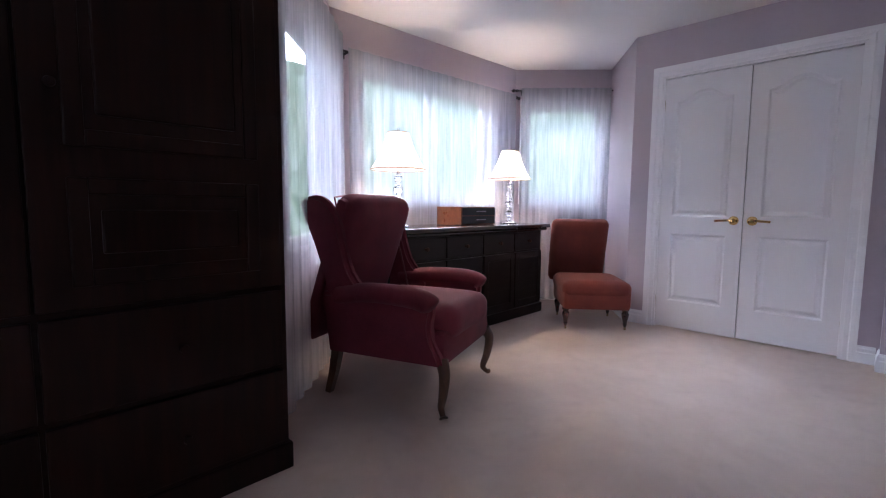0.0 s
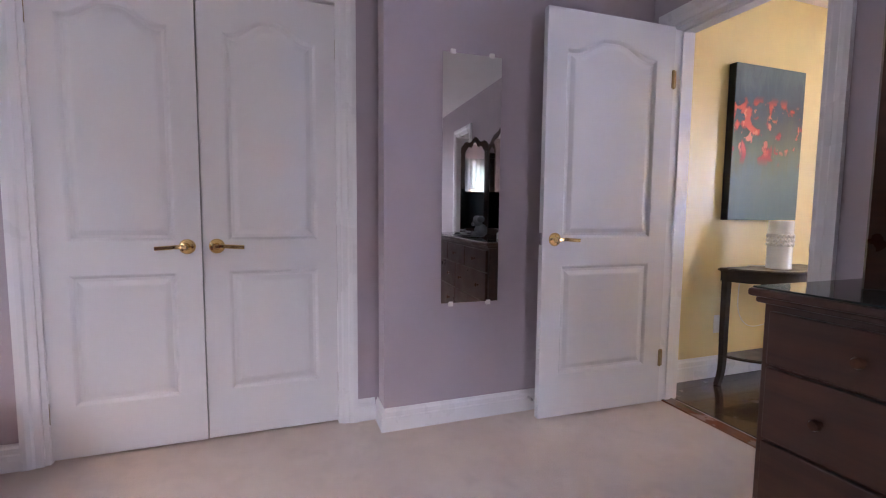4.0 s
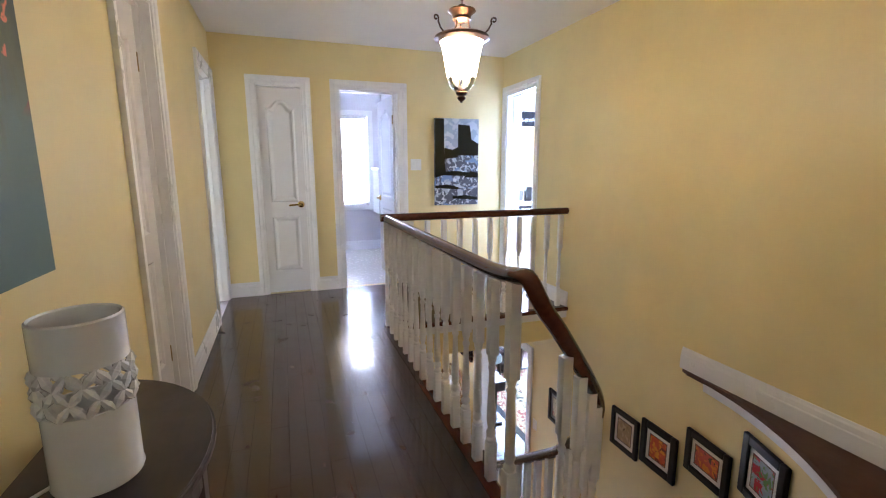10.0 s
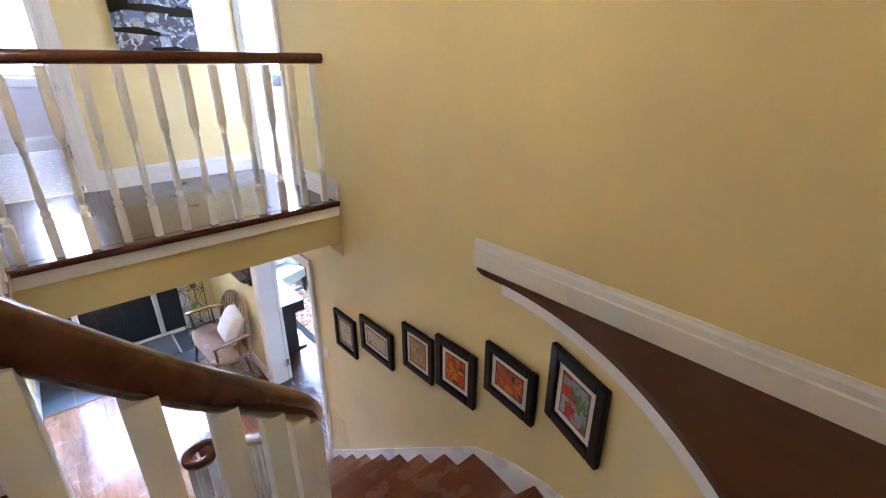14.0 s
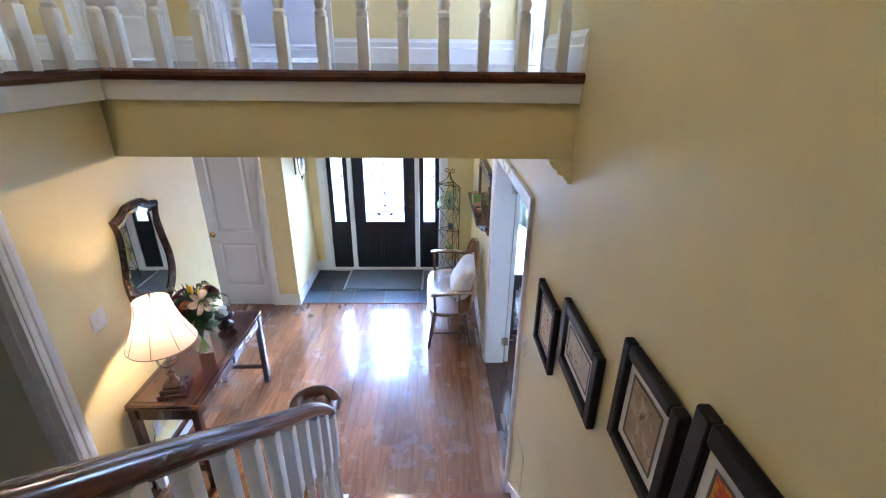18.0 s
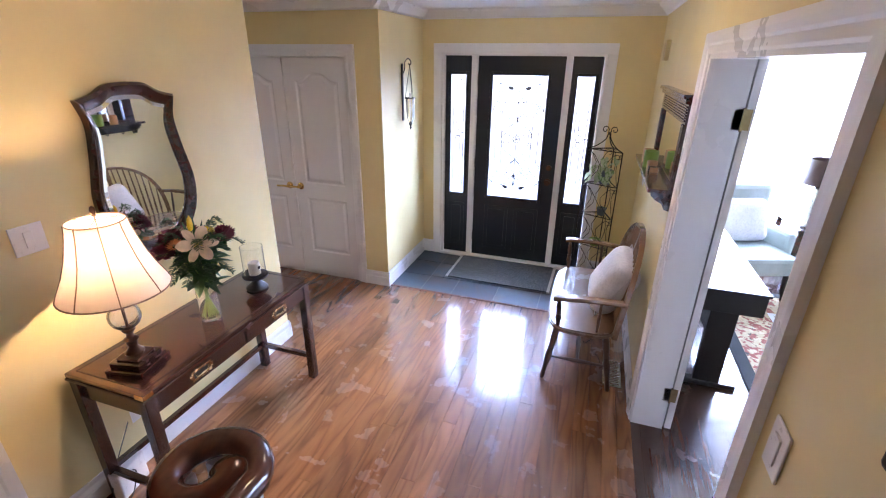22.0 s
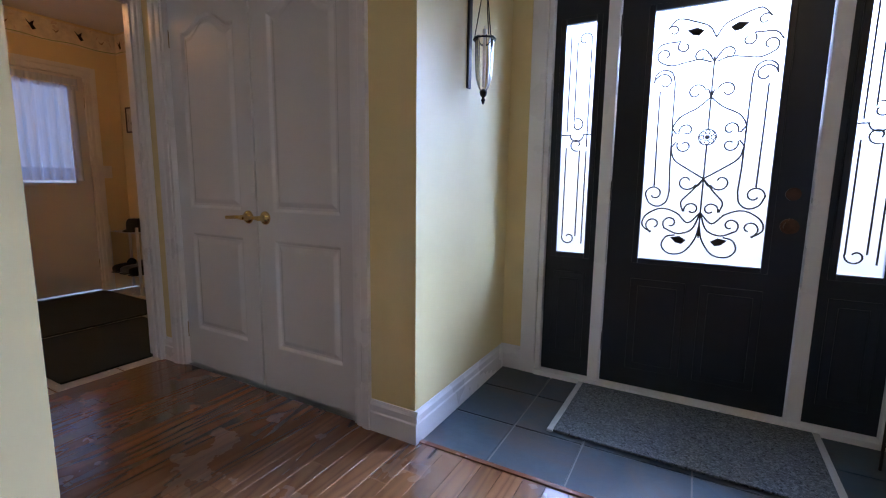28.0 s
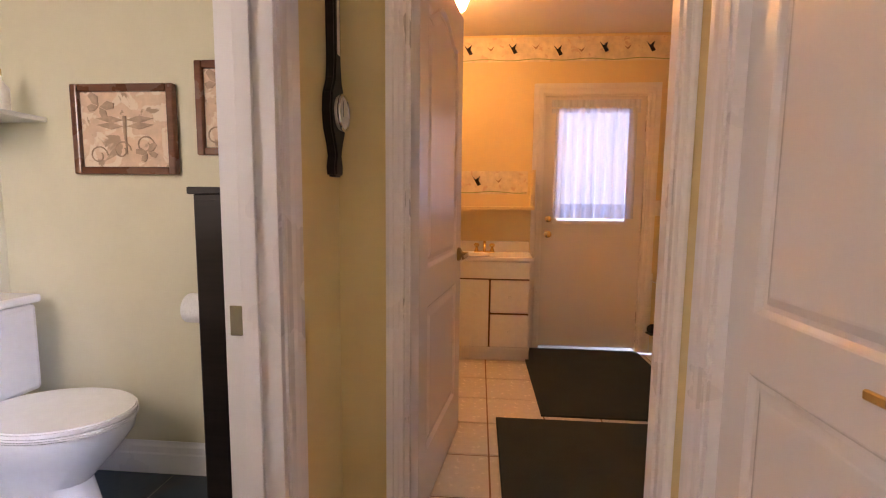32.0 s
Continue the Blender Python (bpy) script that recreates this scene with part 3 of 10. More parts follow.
def tube(bm, pts, r, seg=8, closed=False, up=(0, 0, 1), scales=None):
    return sweep(bm, pts, ring(r, seg), up, closed, True, scales)


def spline(pts, n=8):
    """A smooth line through points (Catmull-Rom)."""
    p = [Vector(q) for q in pts]
    p = [p[0] * 2 - p[1]] + p + [p[-1] * 2 - p[-2]]
    out = []
    for a, b, c, d in zip(p, p[1:], p[2:], p[3:]):
        for k in range(n):
            t = k / n
            out.append(0.5 * (2 * b + (c - a) * t + (2 * a - 5 * b + 4 * c - d) * t * t + (3 * b - a - 3 * c + d) * t ** 3))
    return out + [p[-2]]


def curl(cx, cy, r0, r1, a0, a1, n=18):
    """Points of a flat spiral, angles in degrees."""
    return [(cx + (r0 + (r1 - r0) * k / n) * math.cos(radians(a0 + (a1 - a0) * k / n)), cy + (r0 + (r1 - r0) * k / n) * math.sin(radians(a0 + (a1 - a0) * k / n))) for k in range(n + 1)]


def cushion(bm, w, d, h, at=(0, 0, 0), puff=0.5, n=10, m=None):
    """A soft block with rounded edges, w by d and h thick, swelling in the middle."""
    m = m or Matrix.Identity(4)
    half, r = Vector((w / 2, d / 2, h / 2)), min(w, d, h) * 0.42
    cells = {}
    grid = [i / n * 2 - 1 for i in range(n + 1)]

    def point(u, v, k):
        key = (round(u, 4), round(v, 4), round(k, 4))
        if key not in cells:
            p = Vector((u * half.x, v * half.y, k * half.z))
            core = Vector([max(-half[i] + r, min(half[i] - r, p[i])) for i in range(3)])
            out = p - core
            if out.length > 1e-6:
                p = core + out.normalized() * r
            p.z += k * puff * h * 0.22 * (1 - u ** 2) * (1 - v ** 2)
            cells[key] = bm.verts.new(m @ (p + Vector(at)))
        return cells[key]

    for axis in range(3):
        for end in (-1, 1):
            for i in range(n):
                for j in range(n):
                    ring_ = []
                    for a, b in ((grid[i], grid[j]), (grid[i + 1], grid[j]), (grid[i + 1], grid[j + 1]), (grid[i], grid[j + 1])):
                        c = [a, b]
                        c.insert(axis, end)
                        ring_.append(point(*c))
                    if (end > 0) == (axis == 1):
                        ring_.reverse()
                    bm.faces.new(ring_)
    return bm


def prism(bm, outline, z0, z1, m=None):
    """A flat outline (x, y) given height."""
    m = m or Matrix.Identity(4)
    a = [bm.verts.new(m @ Vector((x, y, z0))) for x, y in outline]
    b = [bm.verts.new(m @ Vector((x, y, z1))) for x, y in outline]
    k = len(outline)
    bm.faces.new(a[::-1])
    bm.faces.new(b)
    for i in range(k):
        bm.faces.new((a[i], a[(i + 1) % k], b[(i + 1) % k], b[i]))
    return bm


def plane_wall(name, axis, c0, c1, a0, a1, z0, z1, low, high, openings=(), label="", edge=None):
    """A straight wall between c0 and c1 across, a0 and a1 along, with openings (a0, a1, z0, z1); low and high: the paint of its two faces."""
    cut_a = sorted({a0, a1, *[v for o in openings for v in o[:2]]})
    cut_z = sorted({z0, z1, *[v for o in openings for v in o[2:]]})
    solid = lambda i, j: 0 <= i < len(cut_a) - 1 and 0 <= j < len(cut_z) - 1 and not any(o[0] <= cut_a[i] < o[1] and o[2] <= cut_z[j] < o[3] for o in openings)
    at = (lambda c, a, z: (c, a, z)) if axis == "x" else (lambda c, a, z: (a, c, z))
    bm = bmesh.new()
    vs = {}

    def v(c, a, z):
        if (c, a, z) not in vs:
            vs[c, a, z] = bm.verts.new(at(c, a, z))
        return vs[c, a, z]

    for i in range(len(cut_a) - 1):
        for j in range(len(cut_z) - 1):
            if not solid(i, j):
                continue
            p, q, r, s = cut_a[i], cut_a[i + 1], cut_z[j], cut_z[j + 1]
            for c, idx in ((c0, 0), (c1, 1)):
                f = bm.faces.new((v(c, p, r), v(c, q, r), v(c, q, s), v(c, p, s)))
                f.material_index = idx
            for di, dj, e in ((-1, 0, ((p, r), (p, s))), (1, 0, ((q, r), (q, s))), (0, -1, ((p, r), (q, r))), (0, 1, ((p, s), (q, s)))):
                if not solid(i + di, j + dj):
                    f = bm.faces.new((v(c0, *e[0]), v(c0, *e[1]), v(c1, *e[1]), v(c1, *e[0])))
                    f.material_index = 1 if edge is None else edge
    bmesh.ops.recalc_face_normals(bm, faces=bm.faces[:])
    return structure(name, bm, (low, high), label or "painted plaster wall", "wall")


def slant_wall(name, p, q, thick, z0, z1, inner, openings=(), label=""):
    """A wall from p to q; its inner face is on the left of the way from p to q. Openings by distance from p."""
    length = (Vector(q) - Vector(p)).length
    ob = plane_wall(name, "y", 0.0, -thick, 0.0, length, z0, z1, inner, inner, openings, label)
    ob.matrix_basis = pose(p[0], p[1], 0, 0, 0, math.degrees(math.atan2(q[1] - p[1], q[0] - p[0])))
    return ob


BASE = [(0, 0), (0.016, 0), (0.016, 0.085), (0.012, 0.092), (0.012, 0.118), (0.007, 0.128), (0.004, 0.14), (0, 0.14)]
CASE = [(0, 0), (0.011, 0), (0.013, 0.008), (0.013, 0.03), (0.019, 0.038), (0.022, 0.055), (0.022, 0.075), (0.0, 0.075)]


SIDES = {"N": (0, 1), "S": (0, -1), "E": (1, 0), "W": (-1, 0)}


def run(bm, p, q, z, profile, side="L"):
    """A moulding along the wall from p to q, standing out to a compass side or, by L, to the left of the way."""
    d = (Vector(q) - Vector(p)).normalized()
    out = Vector(SIDES.get(side, (-d.y, d.x)))
    a = [bm.verts.new((p[0] + out.x * u, p[1] + out.y * u, z + v)) for u, v in profile]
    b = [bm.verts.new((q[0] + out.x * u, q[1] + out.y * u, z + v)) for u, v in profile]
    k = len(profile)
    for i in range(k):
        bm.faces.new((a[i], a[(i + 1) % k], b[(i + 1) % k], b[i]))
    bm.faces.new(a[::-1])
    bm.faces.new(b)
    bmesh.ops.recalc_face_normals(bm, faces=bm.faces[:])


def baseboards(z, *runs, tall=1.0):
    for side, p, q in runs:
        bm = bmesh.new()
        run(bm, p, q, z, [(u, v * tall) for u, v in BASE], side)
        structure("baseboard", bm, "trim", "white moulded baseboard along the wall", "baseboard")


def casing(axis, c, out, a0, a1, z0, z1, width=0.075):
    """Moulded trim round an opening on the face c of a wall; out: +1 or -1, the way it stands out."""
    bm = bmesh.new()
    path = [(a0, z0), (a0, z1), (a1, z1), (a1, z0)]
    s = width / 0.075
    rings = []
    for i, (a, z) in enumerate(path):
        da, dz = ((-1, 0), (-1, 1), (1, 1), (1, 0))[i]
        rings.append([(c + out * u, a + da * v * s, z + dz * v * s) for u, v in CASE])
    make = (lambda t: bm.verts.new(t)) if axis == "x" else (lambda t: bm.verts.new((t[1], t[0], t[2])))
    rings = [[make(t) for t in r] for r in rings]
    k = len(CASE)
    for r, t in zip(rings, rings[1:]):
        for j in range(k):
            bm.faces.new((r[j], r[(j + 1) % k], t[(j + 1) % k], t[j]))
    bm.faces.new(rings[0])
    bm.faces.new(rings[-1])
    bmesh.ops.recalc_face_normals(bm, faces=bm.faces[:])
    return structure("trim", bm, "trim", "white moulded door casing", "trim")


def jamb(axis, c0, c1, a0, a1, z0, z1, t=0.018, stop=True):
    """The white lining of an opening through a wall."""
    bm = bmesh.new()
    lo, hi = min(c0, c1) - 0.004, max(c0, c1) + 0.004
    rows = [(lo, a0 - 0.002, z0, hi, a0 + t, z1), (lo, a1 - t, z0, hi, a1 + 0.002, z1), (lo, a0 + t, z1 - t, hi, a1 - t, z1 + 0.002)]
    if stop:
        m = (lo + hi) / 2
        rows += [(m - 0.018, a0 + t, z0, m + 0.018, a0 + t + 0.011, z1 - t), (m - 0.018, a1 - t - 0.011, z0, m + 0.018, a1 - t, z1 - t), (m - 0.018, a0 + t + 0.011, z1 - t - 0.011, m + 0.018, a1 - t - 0.011, z1 - t)]
    for x0, y0, u0, x1, y1, u1 in rows:
        if axis == "x":
            box(bm, x0, y0, u0, x1, y1, u1, 0.0015)
        else:
            box(bm, y0, x0, u0, y1, x1, u1, 0.0015)
    return structure("door_frame", bm, "trim", "white painted door lining", "door frame")


def panel_face(bm, w, h, y, out, panels, idx=0):
    """One face of a panelled door at depth y: stiles and rails round sunk mouldings. panels: (x0, x1, z0, z1, arch)."""
    def top(p, x, inset):
        x0, x1, z0, z1, arch = p
        t = (x - x0 - inset) / max(1e-6, (x1 - x0 - 2 * inset))
        s = min(t, 1 - t) * 2
        lift = 0.0 if not arch else arch * (3 * min(1, max(0, (s - 0.12) / 0.75)) ** 2 - 2 * min(1, max(0, (s - 0.12) / 0.75)) ** 3)
        return z1 - arch - inset + lift

    n = 16
    for p in panels:
        x0, x1, z0, z1, arch = p
        rings = []
        for inset, depth in ((0, 0), (0.005, -0.003), (0.014, -0.012), (0.026, -0.012), (0.046, -0.003), (0.052, -0.002)):
            xs = [x0 + inset + (x1 - x0 - 2 * inset) * k / n for k in range(n + 1)]
            pts = [(x, z0 + inset) for x in xs] + [(x, top(p, x, inset)) for x in reversed(xs)]
            rings.append([bm.verts.new((x, y + out * depth, z)) for x, z in pts])
        for a, b in zip(rings, rings[1:]):
            k = len(a)
            for i in range(k):
                bm.faces.new((a[i], a[(i + 1) % k], b[(i + 1) % k], b[i]))
        bot, up = rings[-1][:n + 1], rings[-1][n + 1:][::-1]
        for i in range(n):
            bm.faces.new((bot[i], bot[i + 1], up[i + 1], up[i]))
    cols = sorted({(p[0], p[1]) for p in panels})
    edges = [0.0] + [v for c in cols for v in c] + [w]
    quad = lambda xa, xb, za, zb, zc=None, zd=None: bm.faces.new([bm.verts.new((x, y, z)) for x, z in ((xa, za), (xb, zb), (xb, zd), (xa, zc))])
    for k in range(0, len(edges), 2):
        quad(edges[k], edges[k + 1], 0, 0, h, h)
    for c in cols:
        mine = sorted([p for p in panels if (p[0], p[1]) == c], key=lambda p: p[2])
        z = 0.0
        for p in mine:
            xs = [p[0] + (p[1] - p[0]) * k / n for k in range(n + 1)]
            if z == 0.0:
                quad(c[0], c[1], 0, 0, p[2], p[2])
            z = p[3]
        for p, q in zip(mine, mine[1:] + [None]):
            xs = [p[0] + (p[1] - p[0]) * k / n for k in range(n + 1)]
            for xa, xb in zip(xs, xs[1:]):
                zt = q[2] if q else h
                quad(xa, xb, top(p, xa, 0), top(p, xb, 0), zt, zt)


def panel_leaf(w, h, t=0.035, two_columns=False, arch=0.07):
    """A moulded two-panel door leaf, hinge edge at x = 0, foot at z = 0."""
    bm = bmesh.new()
    s = min(0.11, w * 0.17)
    panels = [(s, w - s, 0.22, h * 0.385, 0.0), (s, w - s, h * 0.455, h - 0.115, arch)]
    panel_face(bm, w, h, -t / 2, -1, panels)
    panel_face(bm, w, h, t / 2, 1, panels)
    for a, b in (((0, 0), (w, 0)), ((w, 0), (w, h)), ((w, h), (0, h)), ((0, h), (0, 0))):
        bm.faces.new([bm.verts.new(c) for c in ((a[0], -t / 2, a[1]), (b[0], -t / 2, b[1]), (b[0], t / 2, b[1]), (a[0], t / 2, a[1]))])
    bmesh.ops.remove_doubles(bm, verts=bm.verts[:], dist=1e-5)
    bmesh.ops.recalc_face_normals(bm, faces=bm.faces[:])
    return bm


def lever(parent, x, y, z, out, way, metal="brass"):
    """A lever handle on a round rose; out: side of the leaf, way: where the lever points."""
    rose = turned([(0, 0), (0.033, 0), (0.033, 0.006), (0.028, 0.013), (0.016, 0.018), (0.012, 0.028), (0.012, 0.05), (0, 0.05)], seg=24, m=pose(x, y, z, -90 * out, 0, 0))
    knob = part("handle", rose, metal, parent, "lever handle on a round rose", True)
    bm = bmesh.new()
    pts = spline([(x, y + out * 0.045, z), (x + way * 0.03, y + out * 0.052, z + 0.002), (x + way * 0.07, y + out * 0.05, z - 0.001), (x + way * 0.115, y + out * 0.046, z - 0.004)], 5)
    sweep(bm, pts, [(0.005 * a, 0.0085 * b) for a, b in ((-1, -0.7), (-0.4, -1), (0.4, -1), (1, -0.7), (1, 0.7), (0.4, 1), (-0.4, 1), (-1, 0.7))])
    part("lever", bm, metal, knob, "", True)
    return knob


def hinge(parent, x, y, z):
    bm = boxes((x - 0.012, y - 0.004, z - 0.045, x + 0.012, y + 0.004, z + 0.045))
    lathe(bm, [(0, -0.05), (0.006, -0.048), (0.006, 0.048), (0, 0.05)], (x, y, z), 10)
    part("hinge", bm, "antique", parent)


def leaf_door(name, at, rz, w, h, label, handle=None, metal="brass", hinges=(), material="doorwhite"):
    """A hung door leaf; handle: (distance from the hinge edge, height, way the levers point)."""
    d = tagged(part(name, panel_leaf(w, h), material), label, "door", "", "structure")
    d.matrix_basis = pose(*at, 0, 0, rz)
    if handle:
        for out in (-1, 1):
            lever(d, handle[0], out * 0.0175, handle[1], out, handle[2], metal)
    for z in hinges:
        hinge(d, 0.0, 0.018, z)
    return d


def planks(parent_name, x0, x1, y0, y1, z, material, along="y", width=0.083, seed=1, label="", thick=0.012):
    """A strip floor: each board is a piece of its own over a dark bed."""
    rng = random.Random(seed)
    base = structure(parent_name, boxes((x0, y0, z - 0.05, x1, y1, z - thick)), "gap", label, "floor")
    a0, a1, b0, b1 = (y0, y1, x0, x1) if along == "y" else (x0, x1, y0, y1)
    meshes = {}
    rows = math.ceil((b1 - b0) / width - 1e-6)
    for r in range(rows):
        lo, hi = b0 + r * width, min(b0 + (r + 1) * width, b1)
        a = a0
        first = True
        while a < a1 - 1e-4:
            span = rng.choice([0.45, 0.7, 0.95, 1.2, 1.5]) * (rng.choice([0.4, 0.7, 1.0]) if first else 1.0)
            first = False
            e = min(a + span, a1)
            if a1 - e < 0.2:
                e = a1
            key = (round(e - a, 3), round(hi - lo, 3))
            if key not in meshes:
                soft = 0.5 if material == "plankdark" else 0.7
                bm = boxes((-key[0] / 2 + 0.0006 * soft, -key[1] / 2 + 0.0007 * soft, -thick, key[0] / 2 - 0.0006 * soft, key[1] / 2 - 0.0007 * soft, 0))
                tops = [ed for ed in bm.edges if all(v.co.z > -1e-6 for v in ed.verts)]
                bmesh.ops.bevel(bm, geom=tops, offset=0.0008 * soft, segments=1, affect="EDGES")
                me = bpy.data.meshes.new("plank")
                bm.to_mesh(me)
                bm.free()
                me.materials.append(M[material])
                meshes[key] = me
            ob = new("plank", meshes[key])
            ob.parent = base
            c = ((a + e) / 2, (lo + hi) / 2)
            ob.matrix_basis = pose(c[1], c[0], z + rng.uniform(-0.0003, 0.0003), 0, 0, 90) if along == "y" else pose(c[0], c[1], z + rng.uniform(-0.0003, 0.0003), 0, 0, 0)
            a = e
    return base


def tiles(parent_name, xs, ys, z, material, bed, label, joint=0.006, thick=0.012, jitter=0.0008):
    rng = random.Random(5)
    base = structure(parent_name, boxes((xs[0], ys[0], z - 0.05, xs[-1], ys[-1], z - 0.004)), bed, label, "floor")
    for j, (y0, y1) in enumerate(zip(ys, ys[1:])):
        for i, (x0, x1) in enumerate(zip(xs, xs[1:])):
            bm = boxes((-(x1 - x0) / 2 + joint / 2, -(y1 - y0) / 2 + joint / 2, -thick, (x1 - x0) / 2 - joint / 2, (y1 - y0) / 2 - joint / 2, 0))
            tops = [ed for ed in bm.edges if all(v.co.z > -1e-6 for v in ed.verts)]
            bmesh.ops.bevel(bm, geom=tops, offset=0.003, segments=2, affect="EDGES")
            ob = part("tile", bm, material, base)
            ob.matrix_basis = pose((x0 + x1) / 2, (y0 + y1) / 2, z + rng.uniform(-jitter, jitter), 0, 0, 0)
    return base


def folds(bm, p, q, z0, z1, waves, depth, seed=0, gather=1.0, n=None, steps=14):
    """A hanging curtain between p and q in even folds that loosen downwards."""
    rng = random.Random(seed)
    d = Vector((q[0] - p[0], q[1] - p[1]))
    out = Vector((-d.y, d.x)).normalized()
    n = n or waves * 8
    ph = [rng.uniform(-0.5, 0.5) for _ in range(waves + 2)]
    grid = []
    for j in range(steps + 1):
        t = j / steps
        row = []
        for i in range(n + 1):
            s = i / n
            w = s * waves
            a = math.sin(2 * math.pi * w + ph[int(w)] * 0.8 * t) + 0.35 * math.sin(2 * math.pi * w * 0.37 + 1 + seed)
            amp = depth * (0.45 + 0.55 * t)
            c = Vector(p[:2]) + d * s + out * a * amp
            row.append(bm.verts.new((c.x, c.y, z1 + (z0 - z1) * t)))
        grid.append(row)
    for a, b in zip(grid, grid[1:]):
        for i in range(n):
            bm.faces.new((a[i], a[i + 1], b[i + 1], b[i]))
    return bm


def frame_rect(bm, w, h, t, depth, y=0.0, bevel=0.003):
    """A flat frame in the x-z plane, standing on z = 0, centred on x = 0."""
    box(bm, -w / 2, y - depth, 0, -w / 2 + t, y, h, bevel)
    box(bm, w / 2 - t, y - depth, 0, w / 2, y, h, bevel)
    box(bm, -w / 2 + t, y - depth, 0, w / 2 - t, y, t, bevel)
    box(bm, -w / 2 + t, y - depth, h - t, w / 2 - t, y, h, bevel)
    return bm

# ---- the plan ----
ZC, ZB, ZF, ZL = 2.45, 2.40, -2.745, -0.30       # hall and bedroom ceilings, foyer floor and ceiling
XW, XE = 1.13, 4.08                              # west wall of stairwell and foyer, east wall of the hall
CX, CY, RO, RI = 2.88, -3.24, 1.75, 0.735        # centre and radii of the winding stair
RISE, GO = 2.745 / 14, 0.243

# bedroom shell
plane_wall("wall_bedroom_south", "y", -1.36, -1.22, -1.6, 4.2, -0.30, 2.6, "yellow", "mauve", [(0.46, 0.945, -0.005, 2.03), (3.14, 3.90, -0.005, 2.05)], "mauve bedroom wall with the hall door and a closet doorway")
structure("wall_wardrobe", boxes((0.30, -2.0, 0, 0.36, -1.36, 2.4), (0.30, -2.06, 0, 0.96, -2.0, 2.4), (0.36, -2.0, 2.34, 0.96, -1.36, 2.4), (0.36, -2.0, -0.05, 0.96, -1.29, -0.001)), "white", "inside of the small bedroom closet", "wall")
casing("y", -1.22, 1, 0.46, 0.945, 0, 2.03)
jamb("y", -1.36, -1.22, 0.46, 0.945, 0, 2.03, stop=False)
plane_wall("wall_bedroom_east", "x", 4.03, 4.16, -1.22, 0.31, 0, 2.6, "mauve", "mauve", (), "mauve bedroom wall beside the door")
plane_wall("wall_bedroom_closet", "x", 4.18, 4.30, 0.20, 1.92, 0, 2.6, "mauve", "mauve", [(0.49, 1.69, -0.005, 2.035)], "mauve bedroom wall with a closet")
structure("wall_closet_back", boxes((4.55, 0.2, 0, 4.6, 1.92, 2.4)), "white", "closet back wall", "wall")
BA, BB, BC, BD, BE = (4.18, 1.92), (4.88, 2.44), (4.23, 3.17), (2.10, 3.29), (1.30, 2.50)
slant_wall("wall_bay_return", BA, BB, 0.12, 0, 2.6, "mauve", (), "mauve bay return wall")
slant_wall("wall_bay_right", BB, BC, 0.14, 0, 2.6, "mauve", [(0.10, 0.86, 1.05, 2.03)], "mauve bay wall with a window")
slant_wall("wall_bay_front", BC, BD, 0.14, 0, 2.6, "mauve", [(0.40, 1.86, 1.06, 2.02)], "mauve bay wall with a wide window")
slant_wall("wall_bay_left", BD, BE, 0.14, 0, 2.6, "mauve", [(0.14, 1.00, 0.75, 2.03)], "mauve bay wall with a window")
plane_wall("wall_bedroom_north", "y", 2.50, 2.62, -1.6, 1.30, 0, 2.6, "mauve", "mauve")
plane_wall("wall_bedroom_west", "x", -1.75, -1.60, -1.36, 2.62, 0, 2.6, "mauve", "mauve", [(-0.95, -0.20, -0.005, 2.05)])
structure("floor_bedroom", boxes((-2.6, -1.29, -0.05, 5.0, 3.4, 0.0)), "carpet", "beige plush bedroom carpet", "floor")
structure("ceiling_bedroom", boxes((-2.6, -1.30, ZB, 5.2, 3.5, ZB + 0.1)), "ceiling", "white textured ceiling", "ceiling")
baseboards(0, ("W", (4.03, 0.31), (4.03, -1.22)), ("N", (4.18, 0.31), (4.014, 0.31)), ("W", (4.18, 0.415), (4.18, 0.326)), ("W", (4.18, 1.92), (4.18, 1.765)),
           ("L", BA, BB), ("L", BB, BC), ("L", BC, BD), ("L", BD, BE), ("N", (-1.6, -1.22), (0.385, -1.22)), ("N", (1.02, -1.22), (3.06, -1.22)), ("S", (1.3, 2.5), (-1.6, 2.5)), tall=0.8)
casing("x", 4.18, -1, 0.49, 1.69, 0, 2.035)
jamb("x", 4.18, 4.30, 0.49, 1.69, 0, 2.035, stop=False)
casing("y", -1.22, 1, 3.14, 3.90, 0, 2.05)
casing("y", -1.36, -1, 3.14, 3.90, 0, 2.05)
jamb("y", -1.36, -1.22, 3.14, 3.90, 0, 2.05)
# unseen west doorway, added so that the fill lamp behind it reaches the bedroom
casing("x", -1.60, 1, -0.95, -0.20, 0, 2.05)
jamb("x", -1.75, -1.60, -0.95, -0.20, 0, 2.05)
structure("trim", boxes((3.15, -1.33, -0.002, 3.89, -1.255, 0.008), bevel=0.003), "tread", "dark wood threshold strip", "threshold")
# unseen wall that closes the space behind the fill lamp
plane_wall("wall_wardrobe_back", "x", -2.6, -2.5, -1.36, 2.62, 0, 2.6, "mauve", "mauve")

